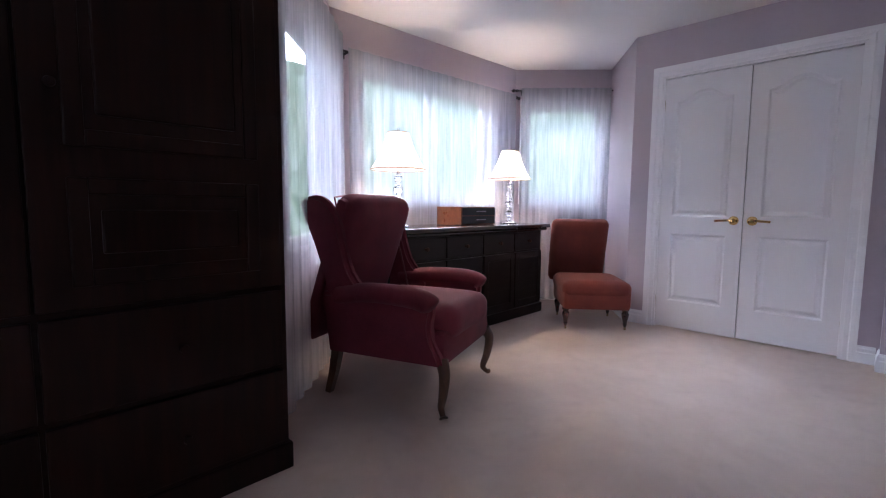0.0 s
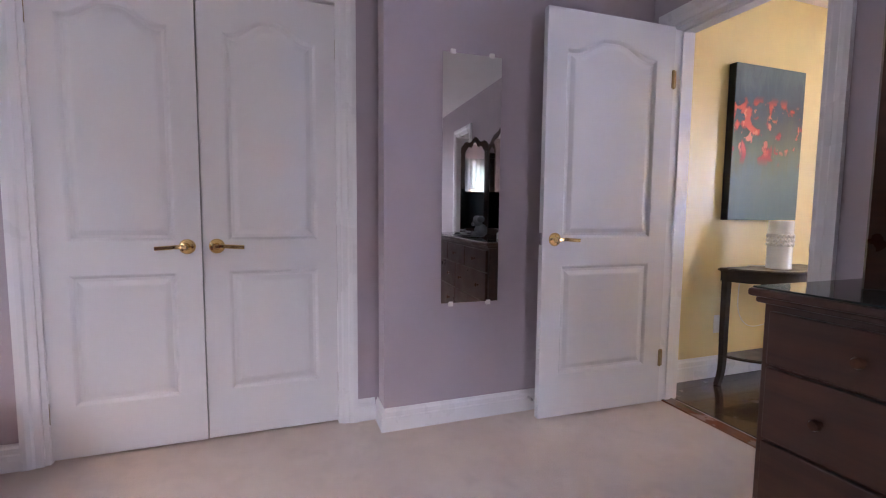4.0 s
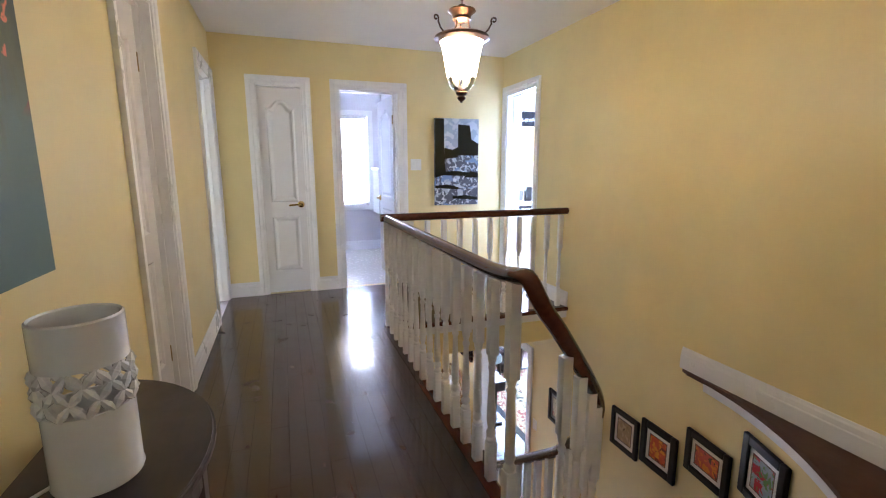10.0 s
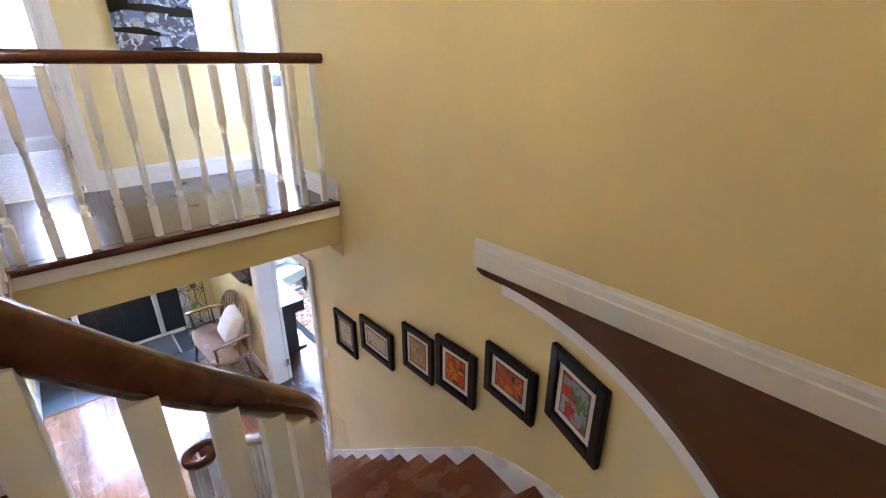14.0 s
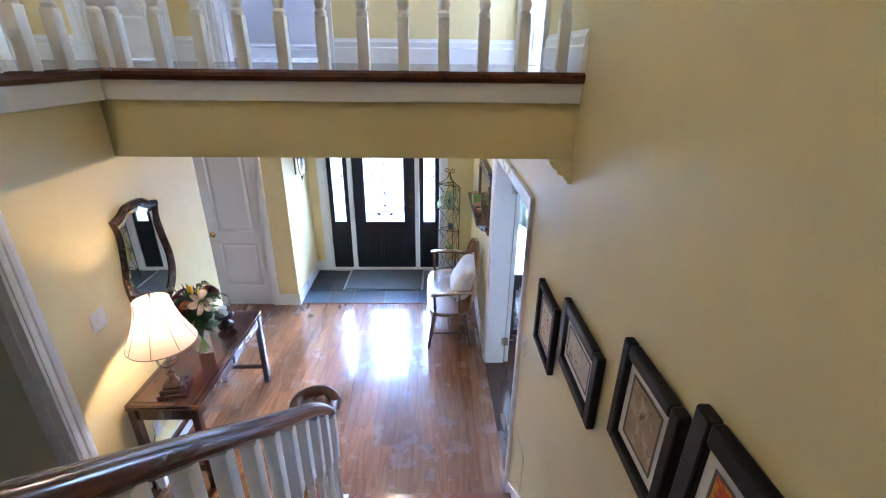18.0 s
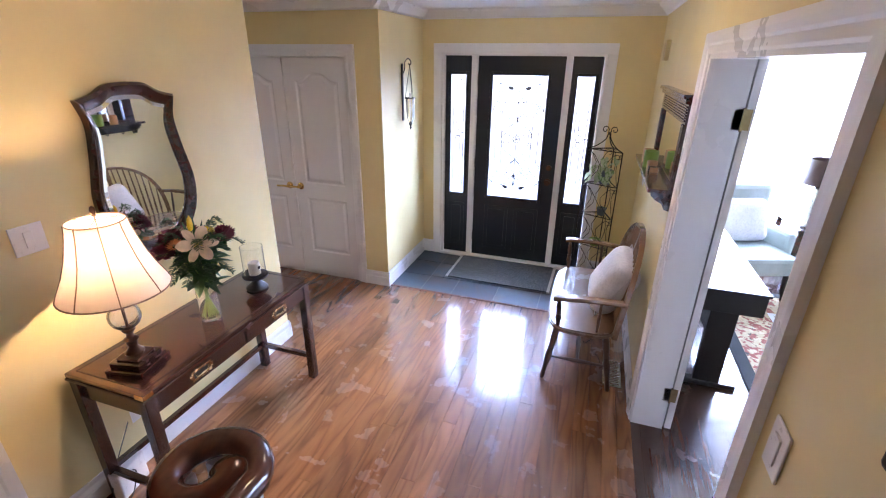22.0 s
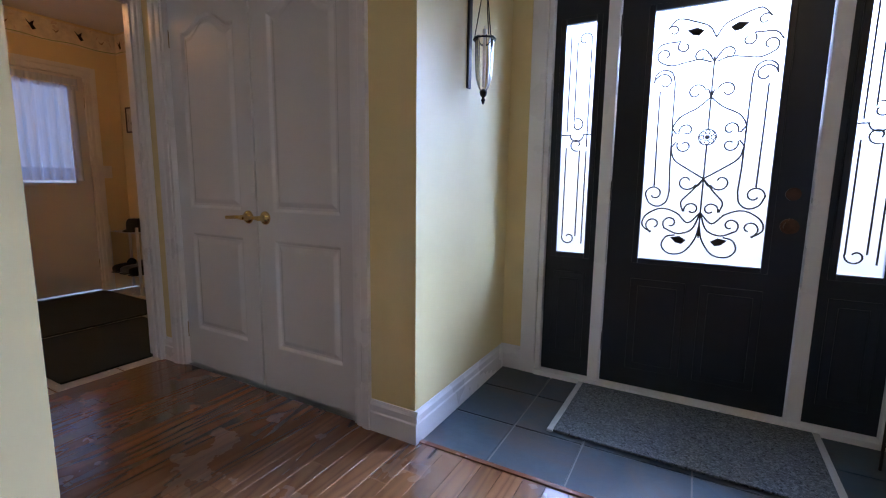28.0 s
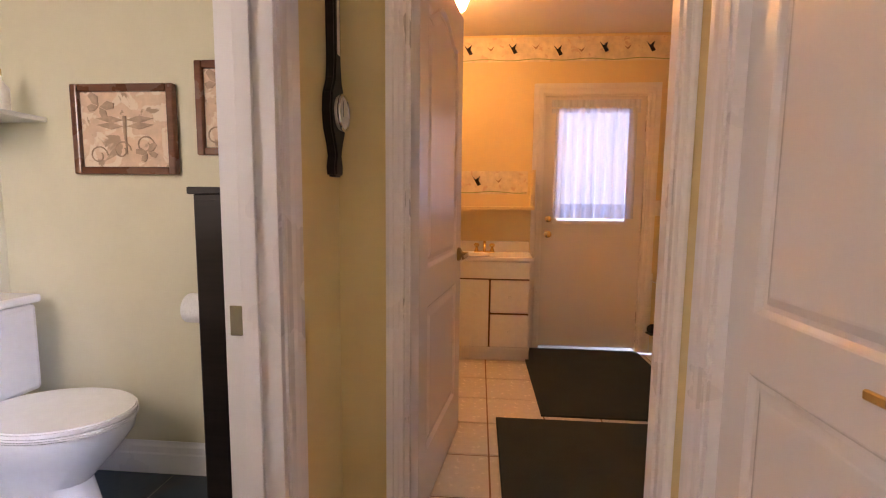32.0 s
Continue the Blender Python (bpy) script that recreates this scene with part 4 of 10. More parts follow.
# upper hall shell
plane_wall("wall_hall_east", "x", XE, XE + 0.12, -6.10, -1.36, -0.30, 2.6, "yellow", "mauve", [(-3.93, -3.365, -0.005, 2.05), (-5.87, -5.185, -0.005, 2.05)], "yellow hall wall with two doors")
plane_wall("wall_hall_south", "y", -6.10, -5.95, XW - 0.17, XE, -0.02, 2.6, "lavender", "yellow", [(2.33, 2.955, -0.005, 2.035), (3.29, 3.72, -0.005, 2.035)], "yellow hall wall with closet and bath doors")
plane_wall("wall_stair_west_upper", "x", XW - 0.17, XW, -5.95, -1.36, ZL, 2.6, "white", "yellow", [(-5.86, -5.24, -0.005, 2.05)], "tall yellow stairwell wall")
structure("ceiling_hall", boxes((XW - 0.2, -6.1, ZC, XE + 0.2, -1.30, ZC + 0.1)), "ceiling", "white stippled hall ceiling", "ceiling")
for a0, a1 in ((-3.93, -3.365), (-5.87, -5.185)):
    casing("x", XE, -1, a0, a1, 0, 2.05)
    jamb("x", XE, XE + 0.12, a0, a1, 0, 2.05)
casing("y", -5.95, 1, 2.33, 2.955, 0, 2.035)
jamb("y", -6.10, -5.95, 2.33, 2.955, 0, 2.035)
casing("y", -5.95, 1, 3.29, 3.72, 0, 2.035)
jamb("y", -6.10, -5.95, 3.29, 3.72, 0, 2.035, stop=False)
casing("x", XW, 1, -5.86, -5.24, 0, 2.05)
jamb("x", XW - 0.17, XW, -5.86, -5.24, 0, 2.05)
baseboards(0, ("W", (XE, -1.36), (XE, -3.29)), ("W", (XE, -4.005), (XE, -5.11)), ("S", (3.98, -1.36), (XE, -1.36)), ("N", (2.255, -5.95), (XW, -5.95)), ("N", (3.215, -5.95), (3.03, -5.95)), ("N", (XE, -5.95), (3.795, -5.95)),
           ("E", (XW, -5.165), (XW, -4.58)))
# rooms off the hall, closed off behind their doors
plane_wall("wall_east_room", "x", 7.0, 7.1, -6.6, -1.36, 0, 2.6, "sage", "sage")
plane_wall("wall_east_room_south", "y", -6.7, -6.6, 4.16, 7.0, 0, 2.6, "sage", "sage")
plane_wall("wall_east_room_north", "y", -1.46, -1.36, 4.16, 7.0, 0, 2.6, "sage", "sage")
plane_wall("wall_east_room_mid", "y", -4.62, -4.52, 4.16, 7.0, 0, 2.6, "sage", "sage")
structure("floor_east_room", boxes((4.16, -6.7, -0.05, 7.1, -1.36, 0.0)), "carpet", "beige carpet beyond the doors", "floor")
structure("ceiling_east_room", boxes((4.16, -6.7, ZC, 7.1, -1.36, ZC + 0.1)), "ceiling", "white ceiling", "ceiling")
plane_wall("wall_bath_south", "y", -8.32, -8.20, 0.6, 4.0, 0, 2.6, "lavender", "lavender", [(2.27, 2.77, 0.70, 2.02)], "lavender bathroom wall with a window")
plane_wall("wall_bath_west", "x", 1.95, 2.05, -8.2, -6.1, 0, 2.6, "lavender", "lavender")
plane_wall("wall_bath_east", "x", 3.9, 4.0, -8.2, -6.1, 0, 2.6, "lavender", "lavender")
structure("floor_bath", boxes((2.05, -8.2, -0.05, 3.9, -6.03, -0.002)), "bathfloor", "pale bathroom floor", "floor")
structure("ceiling_bath", boxes((1.95, -8.3, ZC, 4.0, -6.1, ZC + 0.1)), "ceiling", "white ceiling", "ceiling")
baseboards(0, ("N", (3.9, -8.2), (2.05, -8.2)))
plane_wall("wall_west_room_south", "y", -8.1, -8.0, -2.5, 1.95, 0, 2.6, "white", "white", [(-1.7, 0.55, 0.6, 2.2)])
plane_wall("wall_west_room_west", "x", -2.6, -2.5, -8.1, -3.5, 0, 2.6, "white", "white")
plane_wall("wall_west_room_north", "y", -3.6, -3.5, -2.5, 0.96, 0, 2.6, "white", "white")
structure("floor_west_room", boxes((-2.6, -8.1, -0.05, 0.96, -3.5, -0.002)), "carpet", "pale carpet in the room beyond", "floor")
structure("ceiling_west_room", boxes((-2.6, -8.1, ZC, 0.96, -3.5, ZC + 0.1)), "ceiling", "white ceiling", "ceiling")

# lower floor shell
plane_wall("wall_foyer_west", "x", XW - 0.17, XW, -8.645, -3.24, ZF, ZL, "sage", "yellow", [(-6.57, -5.215, ZF - 0.005, -0.70)], "yellow foyer and stair wall")
casing("x", XW, 1, -6.57, -5.215, ZF, -0.70, 0.085)
jamb("x", XW - 0.17, XW, -6.57, -5.215, ZF, -0.70, stop=False)
plane_wall("wall_front", "y", -8.80, -8.645, XW - 0.17, 3.40, ZF, ZL, "white", "yellow", [(1.55, 3.055, ZF - 0.005, -0.67)], "yellow front wall with the entrance")
plane_wall("wall_vestibule_east", "x", 3.26, 3.40, -8.645, -7.69, ZF, ZL, "yellow", "white", (), "yellow wall beside the entrance", 0)
plane_wall("wall_closet_front", "y", -7.83, -7.69, 3.40, 5.06, ZF, ZL, "white", "yellow", [(3.56, 4.87, ZF - 0.005, -0.70)], "yellow wall with closet doors")
casing("y", -7.69, 1, 3.56, 4.87, ZF, -0.70)
jamb("y", -7.83, -7.69, 3.56, 4.87, ZF, -0.70, stop=False)
structure("wall_closet_inside", boxes((3.4, -8.3, ZF, 5.06, -8.25, ZL), (3.4, -8.25, ZF - 0.1, 5.06, -7.80, ZF - 0.006)), "white", "closet back wall", "wall")
plane_wall("wall_console", "x", 3.63, 3.75, -6.65, -4.0, ZF, ZL, "yellow", "sage", [(-4.82, -4.0, ZF - 0.005, -0.70)], "yellow foyer wall behind the console table", 0)
casing("x", 3.63, -1, -4.82, -4.0, ZF, -0.70, 0.085)
jamb("x", 3.63, 3.75, -4.82, -4.0, ZF, -0.70)
plane_wall("wall_powder_south", "y", -6.65, -6.53, 3.75, 5.06, ZF, ZL, "yellow", "sage", [(3.86, 4.64, ZF - 0.005, -0.70)], "yellow wall with the powder room door", 0)
casing("y", -6.65, -1, 3.86, 4.64, ZF, -0.70)
jamb("y", -6.65, -6.53, 3.86, 4.64, ZF, -0.70)
plane_wall("wall_laundry_west", "x", 5.06, 5.18, -7.83, -6.53, ZF, ZL, "yellow", "cream", [(-7.676, -6.84, ZF - 0.005, -0.70)], "yellow wall with the laundry door")
casing("x", 5.06, -1, -7.65, -6.84, ZF, -0.70, 0.0385)
jamb("x", 5.06, 5.18, -7.676, -6.84, ZF, -0.70, 0.012)
plane_wall("wall_laundry_east", "x", 7.285, 7.42, -8.75, -6.1, ZF, ZL, "cream", "cream", [(-8.36, -7.56, ZF - 0.005, -0.735)], "cream laundry wall with the back door")
plane_wall("wall_laundry_south", "y", -8.75, -8.63, 5.18, 7.285, ZF, ZL, "cream", "cream")
plane_wall("wall_laundry_corner", "x", 5.06, 5.18, -8.75, -7.83, ZF, ZL, "cream", "cream")
plane_wall("wall_laundry_nook", "y", -6.65, -6.53, 5.18, 5.54, ZF, ZL, "cream", "sage")
plane_wall("wall_laundry_north", "y", -6.22, -6.10, 5.54, 7.285, ZF, ZL, "cream", "sage")
plane_wall("wall_powder_east", "x", 5.42, 5.54, -6.53, -4.6, ZF, ZL, "sage", "cream")
plane_wall("wall_powder_north", "y", -5.10, -5.0, 3.75, 5.42, ZF, ZL, "sage", "sage")
structure("ceiling_foyer", boxes((XW - 0.17, -8.8, ZL, 3.75, -4.70, ZL + 0.19), (3.75, -8.8, ZL, 5.2, -6.53, ZL + 0.19), (2.90, -4.70, ZL, 3.75, -2.5, ZL + 0.19)), "ceiling", "white foyer ceiling", "ceiling")
structure("ceiling_laundry", boxes((5.06, -8.75, ZL, 7.42, -6.1, ZL + 0.1)), "ceiling", "laundry ceiling", "ceiling")
structure("ceiling_powder", boxes((3.75, -6.53, ZL, 5.54, -4.9, ZL + 0.1)), "ceiling", "powder room ceiling", "ceiling")
baseboards(ZF, ("E", (XW, -8.645), (XW, -6.655)), ("E", (XW, -5.13), (XW, -5.02)), ("W", (3.26, -7.69), (3.26, -8.645)), ("N", (3.26, -8.645), (3.14, -8.645)), ("N", (3.485, -7.69), (3.244, -7.69)), ("N", (5.06, -7.69), (4.945, -7.69)),
           ("W", (3.63, -6.65), (3.63, -4.905)), ("S", (3.785, -6.65), (3.614, -6.65)), ("S", (5.06, -6.65), (4.715, -6.65)), ("N", (1.465, -8.645), (XW, -8.645)),
           ("W", (5.42, -5.10), (5.42, -6.53)), ("S", (5.42, -5.1), (3.75, -5.1)))
# crown moulding in the foyer
CROWN = [(0, 0), (0.004, -0.080), (0.013, -0.080), (0.018, -0.066), (0.026, -0.060), (0.045, -0.043), (0.068, -0.023), (0.080, -0.016), (0.086, -0.002), (0.086, 0)]
for side, p, q in (("E", (XW, -4.60), (XW, -8.645)), ("N", (3.26, -8.645), (XW, -8.645)), ("W", (3.26, -7.59), (3.26, -8.645)), ("N", (5.06, -7.69), (3.16, -7.69)), ("W", (3.63, -4.0), (3.63, -6.75)), ("S", (3.53, -6.65), (5.06, -6.65))):
    bm = bmesh.new()
    run(bm, p, q, ZL - 0.001, CROWN, side)
    structure("trim", bm, "trim", "white crown moulding", "crown moulding")
# dim dining room behind the open passage, living room to the west
plane_wall("wall_dining_east", "x", 6.4, 6.5, -5.0, -1.4, ZF, ZL, "sage", "sage")
plane_wall("wall_dining_south", "y", -4.95, -4.85, 3.75, 6.4, ZF, ZL, "sage", "sage")
plane_wall("wall_dining_north", "y", -1.4, -1.3, XW, 6.4, ZF, ZL, "yellow", "sage")
structure("floor_dining", boxes((3.70, -4.9, ZF - 0.05, 6.4, -1.4, ZF - 0.001)), "plankdark", "dark wood floor", "floor")
structure("ceiling_dining", boxes((3.75, -4.9, ZL, 6.5, -1.3, ZL + 0.1)), "ceiling", "white ceiling", "ceiling")
baseboards(ZF, ("N", (6.4, -4.85), (3.76, -4.85)))
plane_wall("wall_living_south", "y", -9.82, -9.70, -4.0, XW - 0.17, ZF, ZL, "white", "sage", [(-2.3, 0.55, -2.35, -0.62)], "living room wall with a wide window")
plane_wall("wall_living_west", "x", -4.1, -4.0, -9.8, -3.2, ZF, ZL, "sage", "sage")
plane_wall("wall_living_north", "y", -3.3, -3.2, -4.0, XW - 0.17, ZF, ZL, "sage", "sage")
plane_wall("wall_living_east", "x", XW - 0.17, XW - 0.05, -9.8, -8.80, ZF, ZL, "sage", "sage")
structure("ceiling_living", boxes((-4.1, -9.8, ZL, XW - 0.17, -3.2, ZL + 0.1)), "ceiling", "white living room ceiling", "ceiling")

# ---- hall and landing floor edge, stair, balustrades ----
def arc(r, a0, a1, n=24, cx=CX, cy=CY):
    """Points round the stair's centre; 0 degrees is north, 90 west."""
    return [(cx - r * math.sin(radians(a0 + (a1 - a0) * k / n)), cy + r * math.cos(radians(a0 + (a1 - a0) * k / n))) for k in range(n + 1)]


# curved lower wall of the stair, under the ledge
bm = bmesh.new()
line = arc(RO, 0, 90, 40)
for r0, r1 in ((RO, RO + 0.12),):
    a, b = arc(r0, 0, 90, 40), arc(r1, 0, 90, 40)
    ins = [[bm.verts.new((x, y, z)) for x, y in a] for z in (ZF, -0.04)]
    outs = [[bm.verts.new((x, y, z)) for x, y in b] for z in (ZF, -0.04)]
    for i in range(40):
        bm.faces.new((ins[0][i], ins[0][i + 1], ins[1][i + 1], ins[1][i]))
        bm.faces.new((outs[0][i], outs[1][i], outs[1][i + 1], outs[0][i + 1]))
        bm.faces.new((ins[1][i], ins[1][i + 1], outs[1][i + 1], outs[1][i]))
bmesh.ops.recalc_face_normals(bm, faces=bm.faces[:])
structure("wall_stair_curved", bm, "yellow", "curved yellow wall beside the winding stair", "wall", True)
# wooden ledge over the curved wall
bm = bmesh.new()
prism(bm, [(XW, -3.30)] + arc(RO - 0.022, 90, 0, 40) + [(CX, -1.36), (XW, -1.36)], -0.056, -0.028)
bmesh.ops.recalc_face_normals(bm, faces=bm.faces[:])
ledge = structure("floor_ledge", bm, "ledgewood", "dark wooden ledge over the curved stair wall", "ledge")
bm = bmesh.new()
sweep(bm, [(x, y, -0.065) for x, y in arc(RO - 0.006, 86, 0, 40)], [(-0.012, -0.04), (0.012, -0.04), (0.018, 0.012), (-0.012, 0.012)])
structure("trim", bm, "trim", "white moulding under the stair ledge", "trim", True)
baseboards(-0.028, ("E", (XW, -3.31), (XW, -1.36)), ("S", (XW, -1.36), (2.95, -1.36)))

# hall edge: fascia, white band, wooden nosing
NX, NY = 2.77, -4.57
structure("wall_landing_fascia", boxes((NX + 0.03, NY - 0.005, ZL, NX + 0.13, -2.55, -0.02), (XW, NY - 0.13, ZL, NX + 0.13, NY - 0.03, -0.02)), "yellow", "yellow edge of the upper floor", "fascia")
structure("trim", boxes((NX + 0.012, NY - 0.012, -0.100, NX + 0.03, -2.56, -0.03), (XW, NY - 0.03, -0.100, NX + 0.03, NY - 0.012, -0.03), bevel=0.004), "trim", "white band under the landing nosing", "trim")
bm = bmesh.new()
nose = [(0.012, -0.034), (0.02, -0.031), (0.026, -0.018), (0.024, -0.005), (0.012, 0.003), (-0.045, 0.003), (-0.045, -0.02), (0.0, -0.02)]
run(bm, (NX + 0.02, -2.58), (NX + 0.02, NY - 0.02), 0, nose, "W")
run(bm, (XW, NY - 0.02), (NX + 0.02, NY - 0.02), 0, nose, "N")
structure("landing_nosing", bm, "rail", "dark wooden nosing round the landing edge", "nosing")
bm = bmesh.new()
prism(bm, [(0, 0), (0.09, 0), (0.09, -0.012), (0.08, -0.018), (0.08, -0.026), (0.062, -0.034), (0.056, -0.05), (0.034, -0.058), (0.03, -0.07), (0.02, -0.075), (0.018, -0.088), (0, -0.088)], 0, 0.03, pose(0, 0, 0, 90, 0, 0))
bmesh.ops.recalc_face_normals(bm, faces=bm.faces[:])
ob = structure("trim_corbel", bm, "yellow", "small painted moulding stop under the landing", "trim")
ob.matrix_basis = pose(XW, -4.572, ZL - 0.001, 0, 0, 0)

# winding stair
stair = thing("staircase", "winding stair of dark stained wooden treads", "staircase", (CX, CY, ZF))
S0 = Matrix.Translation((-CX, -CY, -ZF))


def edge_line(k):
    """The nosing line of step k: its inner and outer end."""
    if k <= 6:
        a = 15 * k
        return arc(RI - 0.06, a, a, 1)[0], arc(RO, a, a, 1)[0]
    y = CY - (k - 6) * GO
    return (CX - RI + 0.06, y), (XW + 0.0, y)


for k in range(1, 14):
    z = -RISE * k
    (xi, yi), (xo, yo) = edge_line(k)
    (ui, vi), (uo, vo) = edge_line(k - 1)
    d = Vector((-math.cos(radians(15 * min(k, 6))), -math.sin(radians(15 * min(k, 6))), 0)) if k <= 6 else Vector((0, -1, 0))
    n = d * 0.028
    bm = bmesh.new()
    if k <= 6:
        outer, inner = arc(RO, 15 * (k - 1), 15 * k, 6), arc(RI - 0.06, 15 * k, 15 * (k - 1), 4)
        outline = [(x, y) for x, y in outer[:-1]] + [(xo + n.x, yo + n.y), (xi + n.x, yi + n.y)] + inner[1:]
    else:
        outline = [(uo, vo), (xo, yo + n.y), (xi, yi + n.y), (ui, vi)]
        if k == 7:
            outline[0] = (XW, vo)
    if k == 13:
        outline = [(uo, vo), (xo, yo + n.y)] + [(xi + 0.16 + 0.20 * math.sin(radians(t)), yi + 0.17 - 0.20 * math.cos(radians(t))) for t in range(0, 181, 20)] + [(ui, vi)]
    prism(bm, outline, z - 0.035, z, S0)
    bmesh.ops.recalc_face_normals(bm, faces=bm.faces[:])
    bmesh.ops.bevel(bm, geom=[e for e in bm.edges if all(v.co.z > z - ZF - 0.001 for v in e.verts)], offset=0.008, segments=2, affect="EDGES")
    part("tread", bm, "tread", stair)
for k in range(0, 14):
    z = -RISE * k
    (xi, yi), (xo, yo) = edge_line(k)
    bm = bmesh.new()
    dirn = Vector((xo - xi, yo - yi)).normalized()
    side = Vector((dirn.y, -dirn.x)) * 0.012
    prism(bm, [(xi, yi), (xo, yo), (xo - side.x, yo - side.y), (xi - side.x, yi - side.y)], z - RISE, z - (0.036 if k else 0.03), S0)
    bmesh.ops.recalc_face_normals(bm, faces=bm.faces[:])
    part("riser", bm, "tread", stair)
part("tread", boxes((NX - CX - 0.03, 0.68, -ZF - 0.035, NX - CX + 0.14, RO - 0.02, -ZF + 0.002), bevel=0.006), "rail", stair, "nosing at the top of the stair")
# inner string and the wall below it
bm = bmesh.new()
pts = [(x, y, -RISE * 6 * t / 24) for t, (x, y) in enumerate(arc(RI - 0.06, 0, 90, 24))] + [(CX - RI + 0.06, CY - GO * 7.0, -RISE * 13.0)]
sweep(bm, [(x - CX, y - CY, z - ZF) for x, y, z in pts], [(-0.018, -0.36), (0.018, -0.36), (0.018, 0.02), (-0.018, 0.02)])
part("stringer", bm, "trim", stair, "white painted inner stringer", True)
bm = bmesh.new()
wall_pts = arc(RI - 0.075, 0, 90, 24) + [(CX - RI + 0.075, CY - GO * 7.0)]
tops = [-RISE * 6 * t / 24 - 0.30 for t in range(25)] + [-RISE * 13 - 0.30]
low = [bm.verts.new((x, y, ZF)) for x, y in wall_pts]
up = [bm.verts.new((x, y, max(ZF + 0.002, t))) for (x, y), t in zip(wall_pts, tops)]
for i in range(len(low) - 1):
    bm.faces.new((low[i], low[i + 1], up[i + 1], up[i]))
bmesh.ops.solidify(bm, geom=bm.faces[:], thickness=0.05)
bmesh.ops.recalc_face_normals(bm, faces=bm.faces[:])
structure("wall_under_stair", bm, "yellow", "yellow wall closing the space below the stair", "wall", True)
# white skirting that follows the steps along the wall
bm = bmesh.new()
skirt = [(x, y, -RISE * 6 * t / 24) for t, (x, y) in enumerate(arc(RO - 0.008, 0, 90, 24))] + [(XW + 0.008, CY - GO * t, -RISE * (6 + t)) for t in (1, 3, 5, 7.4)]
sweep(bm, skirt, [(-0.010, -0.34), (0.010, -0.34), (0.010, 0.030), (0.006, 0.045), (-0.002, 0.052), (-0.010, 0.052)])
structure("baseboard", bm, "trim", "white skirting along the steps", "baseboard", True)


def baluster(h):
    """A turned baluster, square at both ends, h high."""
    bm = bmesh.new()
    s = 0.019
    box(bm, -s, -s, 0, s, s, 0.17, 0.002)
    box(bm, -s, -s, h - 0.30, s, s, h, 0.002)
    mid = [(0.019, 0.17), (0.021, 0.182), (0.013, 0.192), (0.019, 0.203), (0.020, 0.215), (0.012, 0.228), (0.017, 0.25), (0.0185, 0.285), (0.0150, 0.36), (0.0125, h - 0.42), (0.0115, h - 0.37), (0.016, h - 0.36), (0.016, h - 0.35), (0.011, h - 0.342), (0.017, h - 0.318), (0.019, h - 0.30)]
    return lathe(bm, mid, seg=12)


shared = {}


def stand_baluster(parent, x, y, z, h):
    key = round(h, 2)
    if key not in shared:
        ob = part("baluster", baluster(key), "white", parent, "", True)
        shared[key] = ob.data
    else:
        ob = new("baluster", shared[key])
        ob.parent = parent
    ob.matrix_basis = parent.matrix_basis.inverted() @ pose(x, y, z, 0, 0, 0)
    return ob


RAIL = [(0.031 * math.cos(radians(t)) * (1.0 if math.sin(radians(t)) > -0.5 else 0.9), 0.030 * math.sin(radians(t))) for t in range(0, 360, 20)]
HR, HX, HY = 0.875, 2.79, -4.65
bal = thing("balustrade", "white turned balusters under a dark polished handrail", "balustrade", (HX, HY, 0.0))
B0 = bal.matrix_basis.inverted()


def on_line(a):
    """Height of the nosing line at a turn of a degrees, past 90 along the straight flight in steps."""
    return -RISE * a / 15.0


UP = 0.805
RR = RI + 0.03


def rail_at(a):
    """Where the inner rail stands over the winders: it swings out near the top."""
    r = RI + 0.068 - 0.038 * max(0.0, min(1.0, (a - 46) / 34))
    return arc(r, a, a, 1)[0]


gooseneck = [(HX, -2.90, HR), (HX + 0.003, -2.74, HR + 0.003), (HX + 0.006, -2.61, HR + 0.012), (HX + 0.007, -2.52, HR + 0.026), (HX + 0.002, -2.462, HR + 0.028), (HX - 0.026, -2.446, 0.845)]
rail_pts = [(HX, y, HR) for y in (-4.55, -4.0, -3.4)] + gooseneck
rail_pts += [(*rail_at(a), z) for a, z in ((10.7, 0.792), (14.6, 0.728), (19.2, 0.648), (24.4, 0.562))]
rail_pts += [(*rail_at(a), UP + on_line(a) + 0.06 * max(0, (80 - a) / 50)) for a in (31, 40, 50, 60, 70, 80, 90)]
SX = CX - RR
rail_pts += [(SX, CY - GO * t, UP - RISE * (6 + t)) for t in (0.7, 1.5, 2.5, 3.5, 4.5)]
zv = -1.555
vx, vy, vr = 2.25, -4.69, 0.112
rail_pts += [(vx - vr - 0.006, -4.60, zv + 0.02)]
rail_line = spline(rail_pts, 6)
bm = bmesh.new()
vol = [(x, y, zv - 0.006 * k / 30) for k, (x, y) in enumerate(curl(vx, vy, vr, 0.046, 180, 180 + 395, 34))]
line = rail_line + [Vector(p) for p in vol[1:]]
scl = [1.0] * len(rail_line) + [1.0 + 0.25 * k / 34 for k in range(1, 35)]
sweep(bm, [B0 @ p for p in line], RAIL, scales=scl)
bmesh.ops.create_uvsphere(bm, u_segments=16, v_segments=10, radius=0.045, matrix=B0 @ Matrix.Translation(Vector(vol[-1]) - Vector((0, 0, 0.004))) @ Matrix.Diagonal((1, 1, 0.72, 1)))
part("handrail", bm, "rail", bal, "polished dark wooden handrail ending in a volute", True)
bm = bmesh.new()
sweep(bm, [B0 @ Vector((x, HY, HR)) for x in (XW, 1.6, 2.2, HX + 0.033)], RAIL)
part("handrail", bm, "rail", bal, "polished dark wooden handrail along the landing", True)
